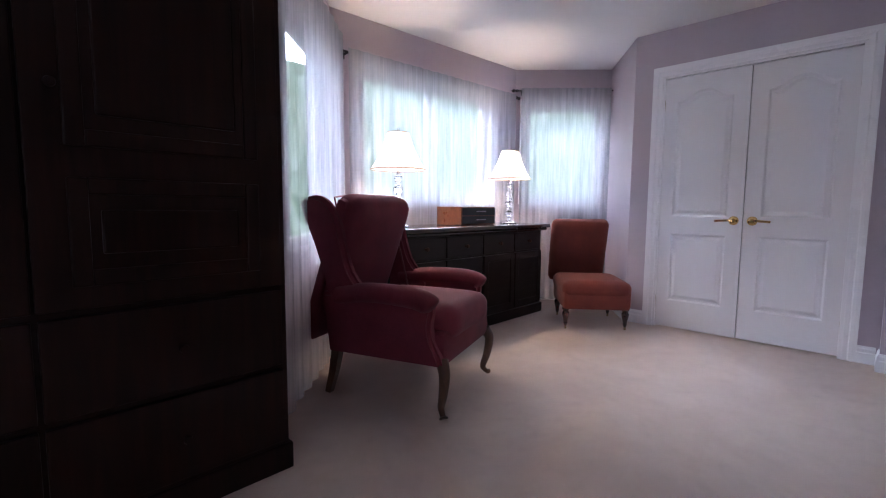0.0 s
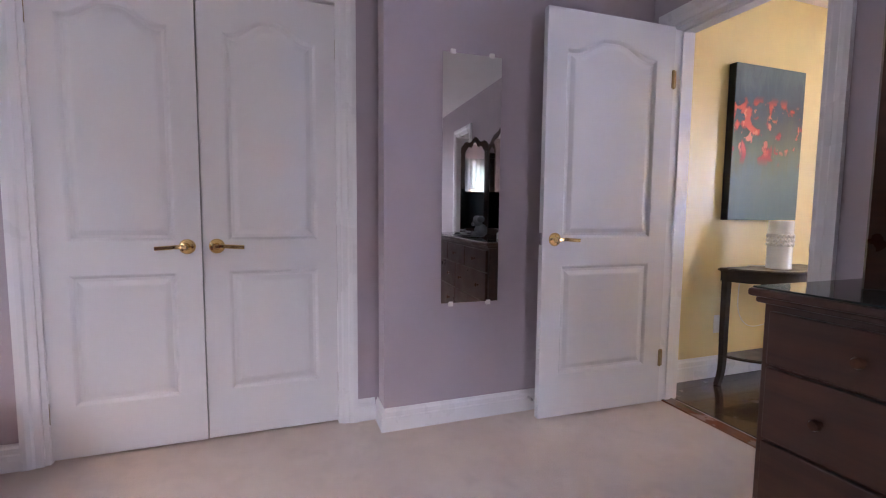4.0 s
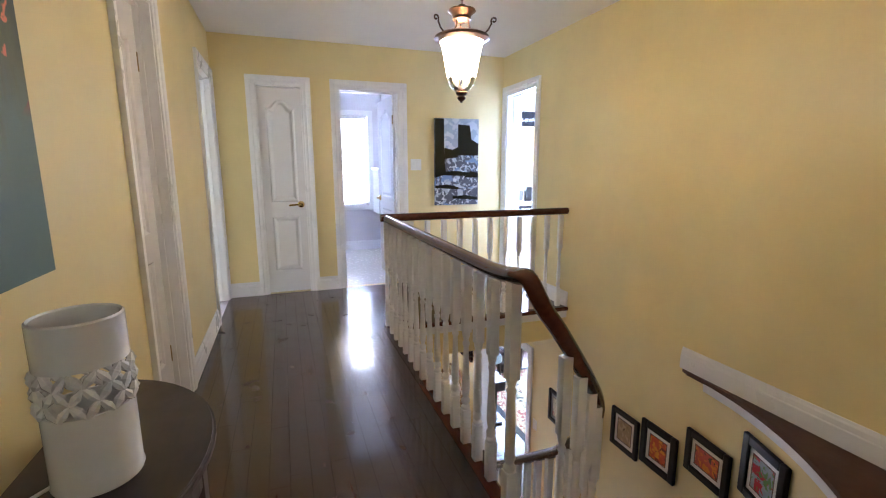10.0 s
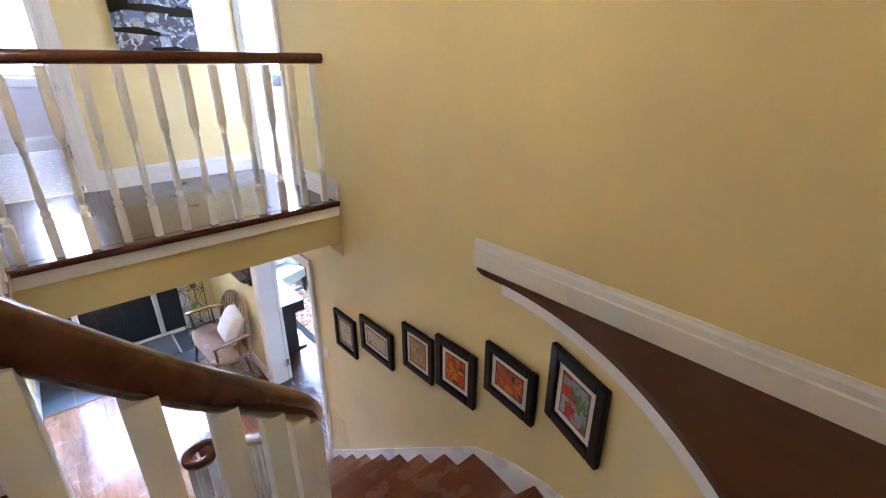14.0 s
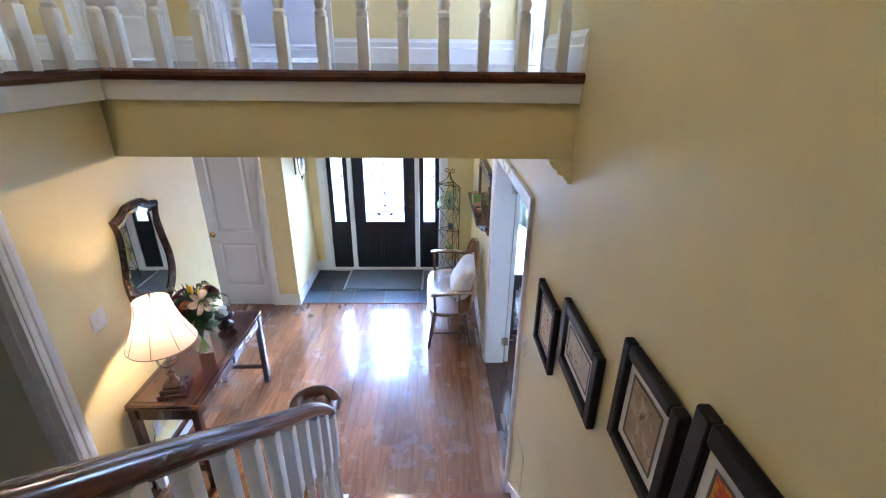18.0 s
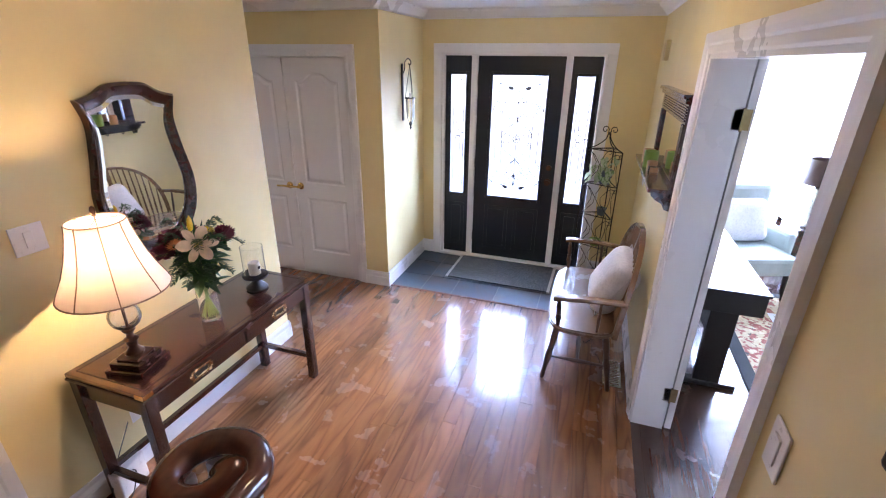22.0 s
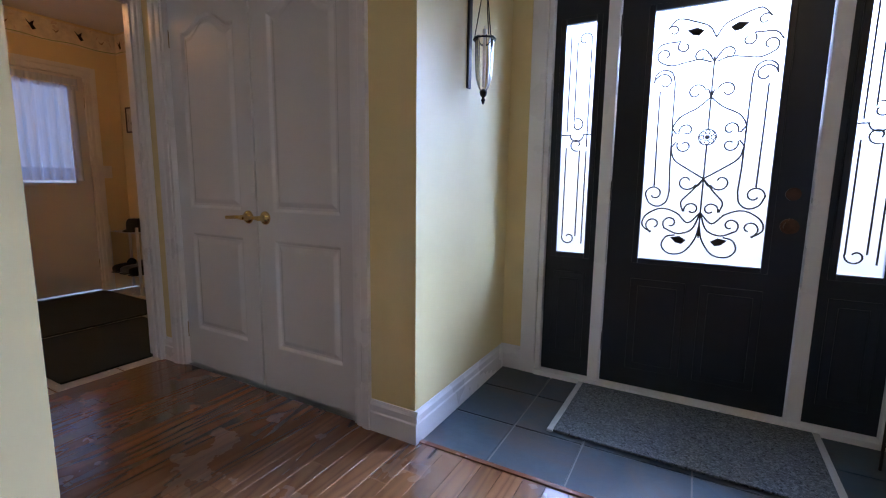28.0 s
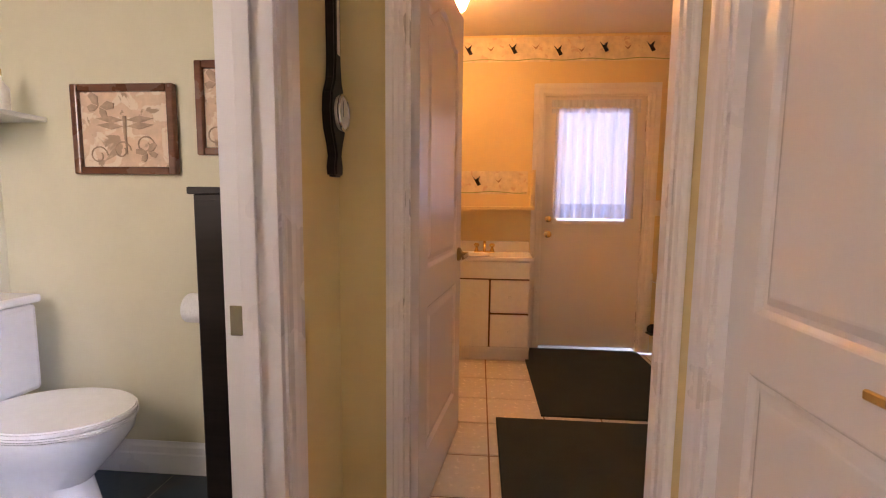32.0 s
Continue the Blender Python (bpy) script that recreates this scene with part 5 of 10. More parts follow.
for k in range(14):
    y = -4.46 + 0.134 * k
    stand_baluster(bal, HX, y, 0.0, 0.845)
for k in range(12):
    stand_baluster(bal, XW + 0.07 + 0.1385 * k, HY + 0.01, 0.0, 0.845)
stand_baluster(bal, HX - 0.005, HY + 0.005, 0.0, 0.845)
newel = part("newel_post", boxes((-0.022, -0.022, 0.52, 0.022, 0.022, 0.875), bevel=0.003), "white", bal)
part("newel_foot", boxes((-0.022, -0.022, 0, 0.022, 0.022, 0.16), bevel=0.003), "white", newel)
newel.matrix_basis = B0 @ pose(HX + 0.006, -2.548, 0.0)
bm = turned([(0.021, 0.16), (0.024, 0.175), (0.015, 0.19), (0.022, 0.21), (0.018, 0.24), (0.020, 0.30), (0.016, 0.46), (0.020, 0.475), (0.013, 0.49), (0.021, 0.52)], seg=14)
part("newel_shaft", bm, "white", newel, "", True)
for k in range(2, 13):
    for off in (0.25, 0.75):
        if k <= 6:
            a = 15 * (k - 1) + 15 * off
            (x, y), line_h = rail_at(a), UP + on_line(a) + (0.06 * max(0, (80 - a) / 50))
        elif k == 12 and off > 0.5:
            continue
        else:
            x, y = SX, CY - GO * (k - 7 + off)
            line_h = UP - RISE * (k - 1 + off)
        z = -RISE * k
        stand_baluster(bal, x, y, z, line_h - 0.028 - z)
for a in range(0, 360, 60):
    x, y = vx + 0.075 * math.cos(radians(a)), vy + 0.075 * math.sin(radians(a))
    stand_baluster(bal, x, y, -RISE * 13, zv - 0.03 + RISE * 13)
stand_baluster(bal, vx, vy, -RISE * 13, zv - 0.03 + RISE * 13)

# floors of boards
planks("floor_hall", 2.815, XE, -5.95, -1.36, 0.0, "plankdark", "y", seed=2, label="dark stained strip wood hall floor")
planks("floor_landing", XW, 2.815, -5.95, -4.655, 0.0, "plankdark", "y", seed=3, label="dark stained strip wood landing floor")
planks("floor_foyer", XW, 3.66, -7.70, -4.93, ZF, "plank", "y", seed=4, label="brown oak strip wood foyer floor")
planks("floor_passage", 3.66, 5.06, -7.70, -6.60, ZF, "plank", "y", seed=6, label="dark strip wood passage floor")
planks("floor_foyer_side", 2.20, 3.70, -4.93, -2.6, ZF, "plank", "y", seed=7, label="strip wood floor beside the stair")
planks("floor_living", -3.0, XW, -9.7, -3.3, ZF, "plankdark", "y", width=0.12, seed=8, label="dark wood living room floor")
structure("floor_stairwell_base", boxes((XW - 0.3, -4.93, ZF - 0.08, 2.20, -1.36, ZF - 0.02)), "gap", "floor under the stair", "floor")
tiles("floor_vestibule", [XW, 1.45, 1.85, 2.25, 2.65, 2.95, 3.26], [-8.66, -8.36, -8.03, -7.715], ZF, "slate", "grout", "blue grey slate tile floor at the entrance")
structure("trim", boxes((XW, -7.722, ZF - 0.01, 3.26, -7.698, ZF + 0.006), bevel=0.003), "tread", "wooden strip between boards and slate", "threshold")
tiles("floor_laundry", [5.06 + 0.31 * k for k in range(8)], [-8.70 + 0.31 * k for k in range(9)], ZF, "whitetile", "browngrout", "white ceramic tile laundry floor", 0.008)
tiles("floor_powder", [3.75, 4.17, 4.59, 5.01, 5.42], [-6.60, -6.2, -5.8, -5.4, -5.0], ZF, "slate", "grout", "dark slate powder room floor")

# ---- bedroom: doors, windows, curtains ----
def double_door(name, axis_at, rz, w, h, label, metal="brass", hz=0.9, ways=(-1, -1)):
    """Two leaves that meet in the middle; axis_at: the two hinge feet."""
    a, b = axis_at
    for k, (p, turn) in enumerate(((a, rz), (b, rz + 180))):
        d = tagged(part(name.format(k + 1), panel_leaf(w, h), "doorwhite"), label, "door", "closet doors", "structure")
        d.matrix_basis = pose(*p, 0, 0, turn)
        lever(d, w - 0.055, -0.0175 if k == 0 else 0.0175, hz, -1 if k == 0 else 1, ways[k], metal)
        for z in (0.2, h - 0.2):
            hinge(d, 0.0, -0.018 if k == 0 else 0.018, z)


double_door("door_bedroom_closet_{}", ((4.205, 1.683, 0.012), (4.212, 0.497, 0.012)), -90, 0.590, 2.0, "white moulded two-panel closet door with an arched upper panel", hz=0.885)
leaf_door("door_bedroom", (3.878, -1.205, 0.015), 88.6, 0.757, 2.02, "white moulded bedroom door standing open against the wall", (0.69, 0.913, -1), "brass", (0.25, 1.75))
bpy.data.objects["door_bedroom"]["label"] = "white moulded bedroom door standing open against the wall"
part("latch_plate", boxes((0.7575, -0.012, 0.885, 0.7595, 0.012, 0.945)), "chrome", bpy.data.objects["door_bedroom"])
stop = thing("door_stop", "small chrome spring door stop on the baseboard", "door stop", (4.012, -0.47, 0.075))
bm = bmesh.new()
tube(bm, [(-0.001 * k, 0, 0) for k in range(0, 60, 20)], 0.007, 10)
part("spring", bm, "chrome", stop, "", True)
bm = bmesh.new()
prism(bm, [(-0.016, -0.022), (0.016, -0.030), (0.030, -0.020), (0.034, 0.0), (0.030, 0.020), (0.016, 0.030), (-0.016, 0.022)], 0, 0.003, Matrix(((0, 0, 1, 0), (1, 0, 0, 0), (0, 1, 0, 0), (0, 0, 0, 1))))
bmesh.ops.recalc_face_normals(bm, faces=bm.faces[:])
strike = tagged(part("strike_plate", bm, "antique"), "antique brass strike plate in the door lining", "strike plate")
strike.matrix_basis = pose(3.1585, -1.252, 0.93)


def window(name, p, q, s0, s1, z0, z1, inset=0.06, mullions=(), label="white vinyl window"):
    """A framed window in a slanting wall's opening; s0, s1: along the wall from p."""
    d = (Vector(q) - Vector(p)).normalized()
    w = tagged(new(name), label, "window", "", "structure")
    w.matrix_basis = pose(p[0] + d.x * s0, p[1] + d.y * s0, z0, 0, 0, math.degrees(math.atan2(d.y, d.x)))
    W, H, t = s1 - s0, z1 - z0, 0.045
    part("window_frame", boxes((0, -inset - 0.05, 0, t, -inset, H), (W - t, -inset - 0.05, 0, W, -inset, H), (t, -inset - 0.05, 0, W - t, -inset, t), (t, -inset - 0.05, H - t, W - t, -inset, H), bevel=0.004), "white", w)
    edges = [t] + [v for m in mullions for v in (m * W - 0.025, m * W + 0.025)] + [W - t]
    for m in mullions:
        part("mullion", boxes((m * W - 0.025, -inset - 0.045, t, m * W + 0.025, -inset - 0.005, H - t), bevel=0.003), "white", w)
    for a, b in zip(edges[::2], edges[1::2]):
        g = part("pane", boxes((a, -inset - 0.03, t, b, -inset - 0.024, H - t)), "pane", w)
        g.visible_shadow = False
    part("window_sill", boxes((-0.05, -inset, -0.03, W + 0.05, 0.03, 0.0), bevel=0.005), "trim", w)
    for a, b, c, e in ((-0.07, 0, -0.03, H + 0.07), (W, W + 0.07, -0.03, H + 0.07)):
        part("window_trim", boxes((a, 0.0, c, b, 0.016, e), bevel=0.004), "trim", w)
    part("window_trim", boxes((0, 0.0, H, W, 0.016, H + 0.07), bevel=0.004), "trim", w)
    return w


window("window_bay_right", BB, BC, 0.10, 0.86, 1.05, 2.03, label="white bay window behind sheer curtains")
window("window_bay_front", BC, BD, 0.40, 1.86, 1.06, 2.02, mullions=(0.5,), label="wide white bay window behind sheer curtains")
window("window_bay_left", BD, BE, 0.14, 1.00, 0.75, 2.03, label="white bay window behind sheer curtains")


def finial(bm, m):
    lathe(bm, [(0, 0.075), (0.006, 0.065), (0.017, 0.05), (0.012, 0.035), (0.006, 0.03), (0.014, 0.022), (0.016, 0.012), (0.009, 0.004), (0.012, 0), (0, 0)], m=m, seg=12)


def curtain(p, q, s0, s1, z, low, waves, off=0.085, seed=0, split=True, label="sheer white voile curtain on an iron rod"):
    """Voile on an iron rod along the wall from p to q."""
    d = (Vector(q) - Vector(p)).normalized()
    c = thing("curtain", label, "curtain", (p[0], p[1], 0), math.degrees(math.atan2(d.y, d.x)), "bay curtains")
    bm = bmesh.new()
    tube(bm, [(s0 - 0.03, off, z), ((s0 + s1) / 2, off, z), (s1 + 0.03, off, z)], 0.008, 10)
    rod = part("rod", bm, "iron", c, "black iron curtain rod", True)
    for s, turn in ((s0 - 0.03, -90), (s1 + 0.03, 90)):
        bm = bmesh.new()
        finial(bm, Matrix.Translation((s, off, z)) @ pose(0, 0, 0, 0, turn, 0))
        part("finial", bm, "iron", rod, "", True)
    for s in (s0 + 0.02, s1 - 0.02):
        part("bracket", boxes((s - 0.006, 0, z - 0.006, s + 0.006, off, z + 0.006), (s - 0.012, 0, z - 0.03, s + 0.012, 0.006, z + 0.03)), "iron", rod)
    cuts = [(s0, (s0 + s1) / 2 + 0.01), ((s0 + s1) / 2 - 0.01, s1)] if split else [(s0, s1)]
    for k, (a, b) in enumerate(cuts):
        bm = bmesh.new()
        folds(bm, (a, off + 0.03), (b, off + 0.03), low, z + 0.02, waves, 0.012, seed + k, steps=18)
        part("panel", bm, "sheer", c, "", True)
    return c


curtain(BB, BC, 0.03, 0.93, 2.17, 0.03, 6, seed=1)
curtain(BC, BD, 0.13, 2.05, 2.09, 0.03, 10, seed=4)
curtain(BD, BE, 0.10, 1.42, 2.15, 0.03, 5, seed=8)
back = tagged(part("backdrop", boxes((-9, 12.0, -6, 16, 12.1, 11)), "outside"), "sunlit garden foliage beyond the windows", "backdrop", "", "structure")
back = tagged(part("backdrop", boxes((12.0, -3, -6, 12.1, 12, 11)), "outside"), "sunlit garden foliage beyond the windows", "backdrop", "", "structure")
back = tagged(part("backdrop", boxes((-9, -16.1, -7, 11, -16.0, 1.5)), "outwhite"), "pale bright street beyond the front windows", "backdrop", "", "structure")
structure("ground", boxes((-60, -60, -3.1, 60, 60, -2.95)), "grout", "ground round the house", "ground")

# ---- bedroom furniture ----
a = thing("armoire", "very dark wooden armoire with panelled doors and drawers below", "armoire", (0.35, 1.88, 0))
W, D, H = 1.36, 0.56, 2.12
part("body", boxes((-W / 2, 0.022, 0.09, W / 2, D, H - 0.08), bevel=0.004), "armoire", a)
part("plinth", boxes((-W / 2 - 0.012, 0.01, 0, W / 2 + 0.012, D, 0.10), bevel=0.006), "armoire", a)
part("cornice", boxes((-W / 2 - 0.04, -0.03, H - 0.05, W / 2 + 0.04, D, H), (-W / 2 - 0.02, -0.012, H - 0.09, W / 2 + 0.02, D, H - 0.05), bevel=0.01), "armoire", a)
for s in (-1, 1):
    d = part("door", boxes((min(s * 0.004, s * 0.655), 0.0, 0.70, max(s * 0.004, s * 0.655), 0.022, H - 0.10), bevel=0.003), "armoire", a)
    for z0, z1 in ((0.76, 1.05), (1.13, H - 0.16)):
        bm = bmesh.new()
        frame_rect(bm, 0.50, z1 - z0, 0.045, 0.012, 0.0, 0.005)
        p = part("panel_moulding", bm, "armoire", d)
        p.matrix_basis = pose(s * 0.33, 0, z0)
        p = part("panel", boxes((-0.18, -0.006, 0.085, 0.18, 0.0, z1 - z0 - 0.085), bevel=0.006), "armoire", d)
        p.matrix_basis = pose(s * 0.33, 0, z0)
    part("handle", turned([(0, 0.03), (0.012, 0.028), (0.014, 0.02), (0.006, 0.01), (0.008, 0), (0, 0)], m=pose(s * 0.06, 0.0, 1.28, 90, 0, 0), seg=12), "armoire", d, "", True)
    for z0 in (0.12, 0.41):
        dr = part("drawer", boxes((min(s * 0.006, s * 0.655), 0.0, z0, max(s * 0.006, s * 0.655), 0.022, z0 + 0.27), bevel=0.005), "armoire", a)
        part("knob", turned([(0, 0.03), (0.012, 0.028), (0.014, 0.02), (0.006, 0.01), (0.008, 0), (0, 0)], m=pose(s * 0.33, 0.0, z0 + 0.135, 90, 0, 0), seg=12), "armoire", dr, "", True)


def curved_leg(bm, x, y, h, dx, dy, r=0.026):
    """A cabriole leg with a pad foot."""
    pts = spline([(x, y, h), (x + dx * 0.035, y + dy * 0.035, h * 0.78), (x + dx * 0.02, y + dy * 0.02, h * 0.42), (x - dx * 0.005, y - dy * 0.005, h * 0.16), (x + dx * 0.022, y + dy * 0.022, h * 0.03), (x + dx * 0.03, y + dy * 0.03, 0)], 4)
    n = len(pts)
    sc = [1.25 - 0.75 * min(1, k / (n * 0.72)) + (0.35 if k > n - 5 else 0) for k in range(n)]
    sweep(bm, pts, ring(r, 10), up=(0.3, 1, 0.2), scales=sc)


c = thing("wing_armchair", "burgundy velvet wing armchair on carved wooden legs", "armchair", (1.905, 2.185, 0), 20.5)
hw = 0.31
for x, y, dx in ((-hw, -0.315, -0.7), (hw, -0.315, 0.7)):
    bm = bmesh.new()
    curved_leg(bm, x, y, 0.27, dx, -0.7)
    part("leg", bm, "benchdark", c, "carved dark wooden leg", True)
for x in (-hw + 0.02, hw - 0.02):
    bm = bmesh.new()
    sweep(bm, [(x, 0.28, 0.27), (x, 0.31, 0.12), (x, 0.345, 0.0)], [(-0.02, -0.02), (0.02, -0.02), (0.02, 0.02), (-0.02, 0.02)], up=(0, 1, 0), scales=[1.2, 1, 0.8])
    part("leg", bm, "benchdark", c, "splayed wooden back leg")
part("seat_base", boxes((-0.325, -0.335, 0.235, 0.325, 0.29, 0.40), bevel=0.03), "burgundy", c, "", True)
bm = bmesh.new()
cushion(bm, 0.53, 0.62, 0.17, (0, -0.055, 0.425), 0.35, 14)
part("seat_cushion", bm, "burgundy", c, "", True)
bm = bmesh.new()
cushion(bm, 0.58, 0.66, 0.17, (0, 0, 0), 0.35, 14, Matrix.Translation((0, 0.315, 0.725)) @ pose(0, 0, 0, 109, 0, 0))
bk = part("backrest", bm, "burgundy", c, "", True)
bm = bmesh.new()
cushion(bm, 0.63, 0.80, 0.07, (0, 0, 0), 0.2, 12, Matrix.Translation((0, 0.365, 0.64)) @ pose(0, 0, 0, 109, 0, 0))
part("back_panel", bm, "burgundy", c, "", True)
bm = bmesh.new()
tube(bm, spline([(-0.25, 0.155, 0.47), (-0.265, 0.235, 0.75), (-0.25, 0.315, 0.99), (-0.20, 0.345, 1.03), (0, 0.355, 1.038), (0.20, 0.345, 1.03), (0.25, 0.315, 0.99), (0.265, 0.235, 0.75), (0.25, 0.155, 0.47)], 8), 0.005, 8)
part("piping", bm, "piping", bk, "", True)
SIDEWAYS = Matrix(((0, 0, 1, 0), (1, 0, 0, 0), (0, 1, 0, 0), (0, 0, 0, 1)))
for s in (-1, 1):
    bm = bmesh.new()
    outline = [(p.x, p.y) for p in spline([(0.27, 0.28, 0), (0.33, 0.60, 0), (0.40, 0.80, 0), (0.475, 0.975, 0), (0.445, 1.02, 0), (0.37, 1.035, 0), (0.295, 0.995, 0), (0.235, 0.90, 0), (0.205, 0.78, 0), (0.165, 0.66, 0), (0.09, 0.57, 0), (0.04, 0.53, 0)], 3)] + [(0.05, 0.28)]
    prism(bm, outline, -0.033, 0.033, Matrix.Translation((s * 0.315, 0, 0)) @ SIDEWAYS)
    bmesh.ops.recalc_face_normals(bm, faces=bm.faces[:])
    bmesh.ops.bevel(bm, geom=[e2 for e2 in bm.edges if len(e2.link_faces) == 2 and abs(e2.verts[0].co.x - e2.verts[1].co.x) < 1e-5], offset=0.022, segments=3, affect="EDGES")
    part("wing", bm, "burgundy", c, "", True)
    bm = bmesh.new()
    pts = spline([(s * 0.322, 0.24, 0.535), (s * 0.33, 0.05, 0.562), (s * 0.343, -0.16, 0.562), (s * 0.348, -0.25, 0.545), (s * 0.348, -0.285, 0.515)], 6)
    n = len(pts)
    sweep(bm, pts, [(0.064 * math.cos(radians(t)), 0.05 * math.sin(radians(t))) for t in range(0, 360, 24)], scales=[1.0] * (n - 4) + [0.96, 0.86, 0.66, 0.30])
    part("armrest", bm, "burgundy", c, "", True)
    bm = bmesh.new()
    outline = [(0.29, 0.25), (0.33, 0.55), (-0.19, 0.565)] + [(p.x, p.y) for p in spline([(-0.25, 0.55, 0), (-0.285, 0.51, 0), (-0.275, 0.44, 0), (-0.285, 0.37, 0), (-0.32, 0.30, 0), (-0.338, 0.25, 0)], 3)]
    prism(bm, outline, -0.036, 0.036, Matrix.Translation((s * 0.33, 0, 0)) @ SIDEWAYS)
    bmesh.ops.recalc_face_normals(bm, faces=bm.faces[:])
    bmesh.ops.bevel(bm, geom=[e2 for e2 in bm.edges if abs(e2.verts[0].co.x - e2.verts[1].co.x) < 1e-5], offset=0.018, segments=3, affect="EDGES")
    part("side_panel", bm, "burgundy", c, "", True)

# dresser under the window
d = thing("dresser", "black stained dresser with drawers and doors under the window", "dresser", (3.07, 2.62, 0))
part("body", boxes((-0.88, 0.03, 0.06, 0.88, 0.49, 0.80), bevel=0.004), "espresso", d)
part("plinth", boxes((-0.90, 0.01, 0, 0.90, 0.49, 0.09), bevel=0.008), "espresso", d)
part("top", boxes((-0.93, -0.04, 0.80, 0.93, 0.50, 0.835), (-0.905, -0.02, 0.775, 0.905, 0.49, 0.80), bevel=0.008), "polished", d, "polished black top")
for k in range(4):
    x0 = -0.85 + k * 0.4265
    dr = part("drawer", boxes((x0, 0.008, 0.605, x0 + 0.415, 0.03, 0.765), bevel=0.005), "espresso", d)
    part("knob", turned([(0, 0.032), (0.013, 0.03), (0.016, 0.022), (0.007, 0.012), (0.01, 0), (0, 0)], m=pose(x0 + 0.207, 0.008, 0.685, 90, 0, 0), seg=12), "bronze", dr, "", True)
for k in range(2):
    x0 = -0.85 + k * 0.4265
    for z0 in (0.11, 0.355):
        dr = part("drawer", boxes((x0, 0.008, z0, x0 + 0.415, 0.03, z0 + 0.235), bevel=0.005), "espresso", d)
        part("knob", turned([(0, 0.032), (0.013, 0.03), (0.016, 0.022), (0.007, 0.012), (0.01, 0), (0, 0)], m=pose(x0 + 0.207, 0.008, z0 + 0.118, 90, 0, 0), seg=12), "bronze", dr, "", True)
for k in range(2):
    x0 = 0.003 + k * 0.4265
    dr = part("door", boxes((x0, 0.008, 0.11, x0 + 0.415, 0.03, 0.59), bevel=0.004), "espresso", d)
    bm = bmesh.new()
    frame_rect(bm, 0.415, 0.48, 0.055, 0.01, 0.0, 0.004)
    p = part("panel_frame", bm, "espresso", dr)
    p.matrix_basis = pose(x0 + 0.2075, 0.008, 0.11)

jb = thing("jewellery_box", "cherry wood box with two black drawers and silver bar pulls", "box", (3.145, 2.74, 0.836))
part("body", boxes((-0.215, 0.006, 0, 0.215, 0.28, 0.15), bevel=0.004), "cherry", jb)
for z0 in (0.012, 0.08):
    dr = part("drawer", boxes((-0.205, -0.004, z0, 0.205, 0.006, z0 + 0.062), bevel=0.002), "black", jb)
    part("pull", boxes((-0.06, -0.022, z0 + 0.03, 0.06, -0.014, z0 + 0.036), (-0.06, -0.016, z0 + 0.03, -0.052, -0.004, z0 + 0.036), (0.052, -0.016, z0 + 0.03, 0.06, -0.004, z0 + 0.036)), "chrome", dr)


def crystal_lamp(x, y, z):
    l = thing("table_lamp", "lit crystal column table lamp with a cream bell shade", "lamp", (x, y, z), 0, "dresser lamps")
    part("base", turned([(0, 0), (0.075, 0), (0.078, 0.008), (0.07, 0.016), (0.045, 0.024), (0.03, 0.03), (0, 0.032)], seg=28), "chrome", l, "", True)
    prof = [(0, 0.03)]
    zz = 0.03
    for r, h in ((0.022, 0.035), (0.034, 0.055), (0.022, 0.03), (0.036, 0.06), (0.024, 0.03), (0.034, 0.055), (0.022, 0.035), (0.028, 0.04)):
        prof += [(0.014, zz), (r, zz + h * 0.3), (r, zz + h * 0.7), (0.014, zz + h)]
        zz += h
    part("stem", turned(prof + [(0, zz)], seg=12), "crystal", l, "faceted clear crystal column")
    part("socket", turned([(0, zz), (0.014, zz), (0.014, zz + 0.06), (0, zz + 0.06)], seg=12), "chrome", l, "", True)
    bm = bmesh.new()
    lathe(bm, [(0.195, 0.405), (0.150, 0.47), (0.105, 0.57), (0.075, 0.66)], seg=40)
    sh = part("shade", bm, "shadew", l, "cream cloth bell shade", True)
    for zr, rr in ((0.405, 0.196), (0.66, 0.076)):
        bm = bmesh.new()
        tube(bm, [(rr * math.cos(radians(t)), rr * math.sin(radians(t)), zr) for t in range(0, 360, 12)], 0.004, 6, True)
        part("trim_band", bm, "shadetrim", sh, "", True)
    part("finial", turned([(0, 0.70), (0.006, 0.69), (0.004, 0.675), (0.008, 0.66), (0.003, 0.655), (0.003, 0.45), (0, 0.45)], seg=10), "chrome", l, "", True)
    bulb("dresser_lamp_bulb", (x, y, z + 0.53), 11, (1.0, 0.74, 0.48))
    return l


crystal_lamp(3.68, 2.83, 0.836)
crystal_lamp(2.35, 2.83, 0.836)

c = thing("slipper_chair", "armless rust velvet chair on turned castor legs", "chair", (3.895, 2.125, 0), -51)
bm = bmesh.new()
cushion(bm, 0.54, 0.59, 0.13, (0, -0.02, 0.33), 0.45, 14)
part("seat", bm, "rust", c, "", True)
part("seat_rail", boxes((-0.265, -0.305, 0.168, 0.265, 0.24, 0.335), bevel=0.028), "rust", c, "", True)
bm = bmesh.new()
cushion(bm, 0.50, 0.60, 0.115, (0, 0, 0), 0.35, 14, Matrix.Translation((-0.045, 0.305, 0.595)) @ pose(0, 0, 0, 108, 0, 0))
part("backrest", bm, "rust", c, "", True)
part("back_rail", boxes((-0.255, 0.18, 0.22, 0.215, 0.245, 0.34), bevel=0.02), "rust", c, "", True)
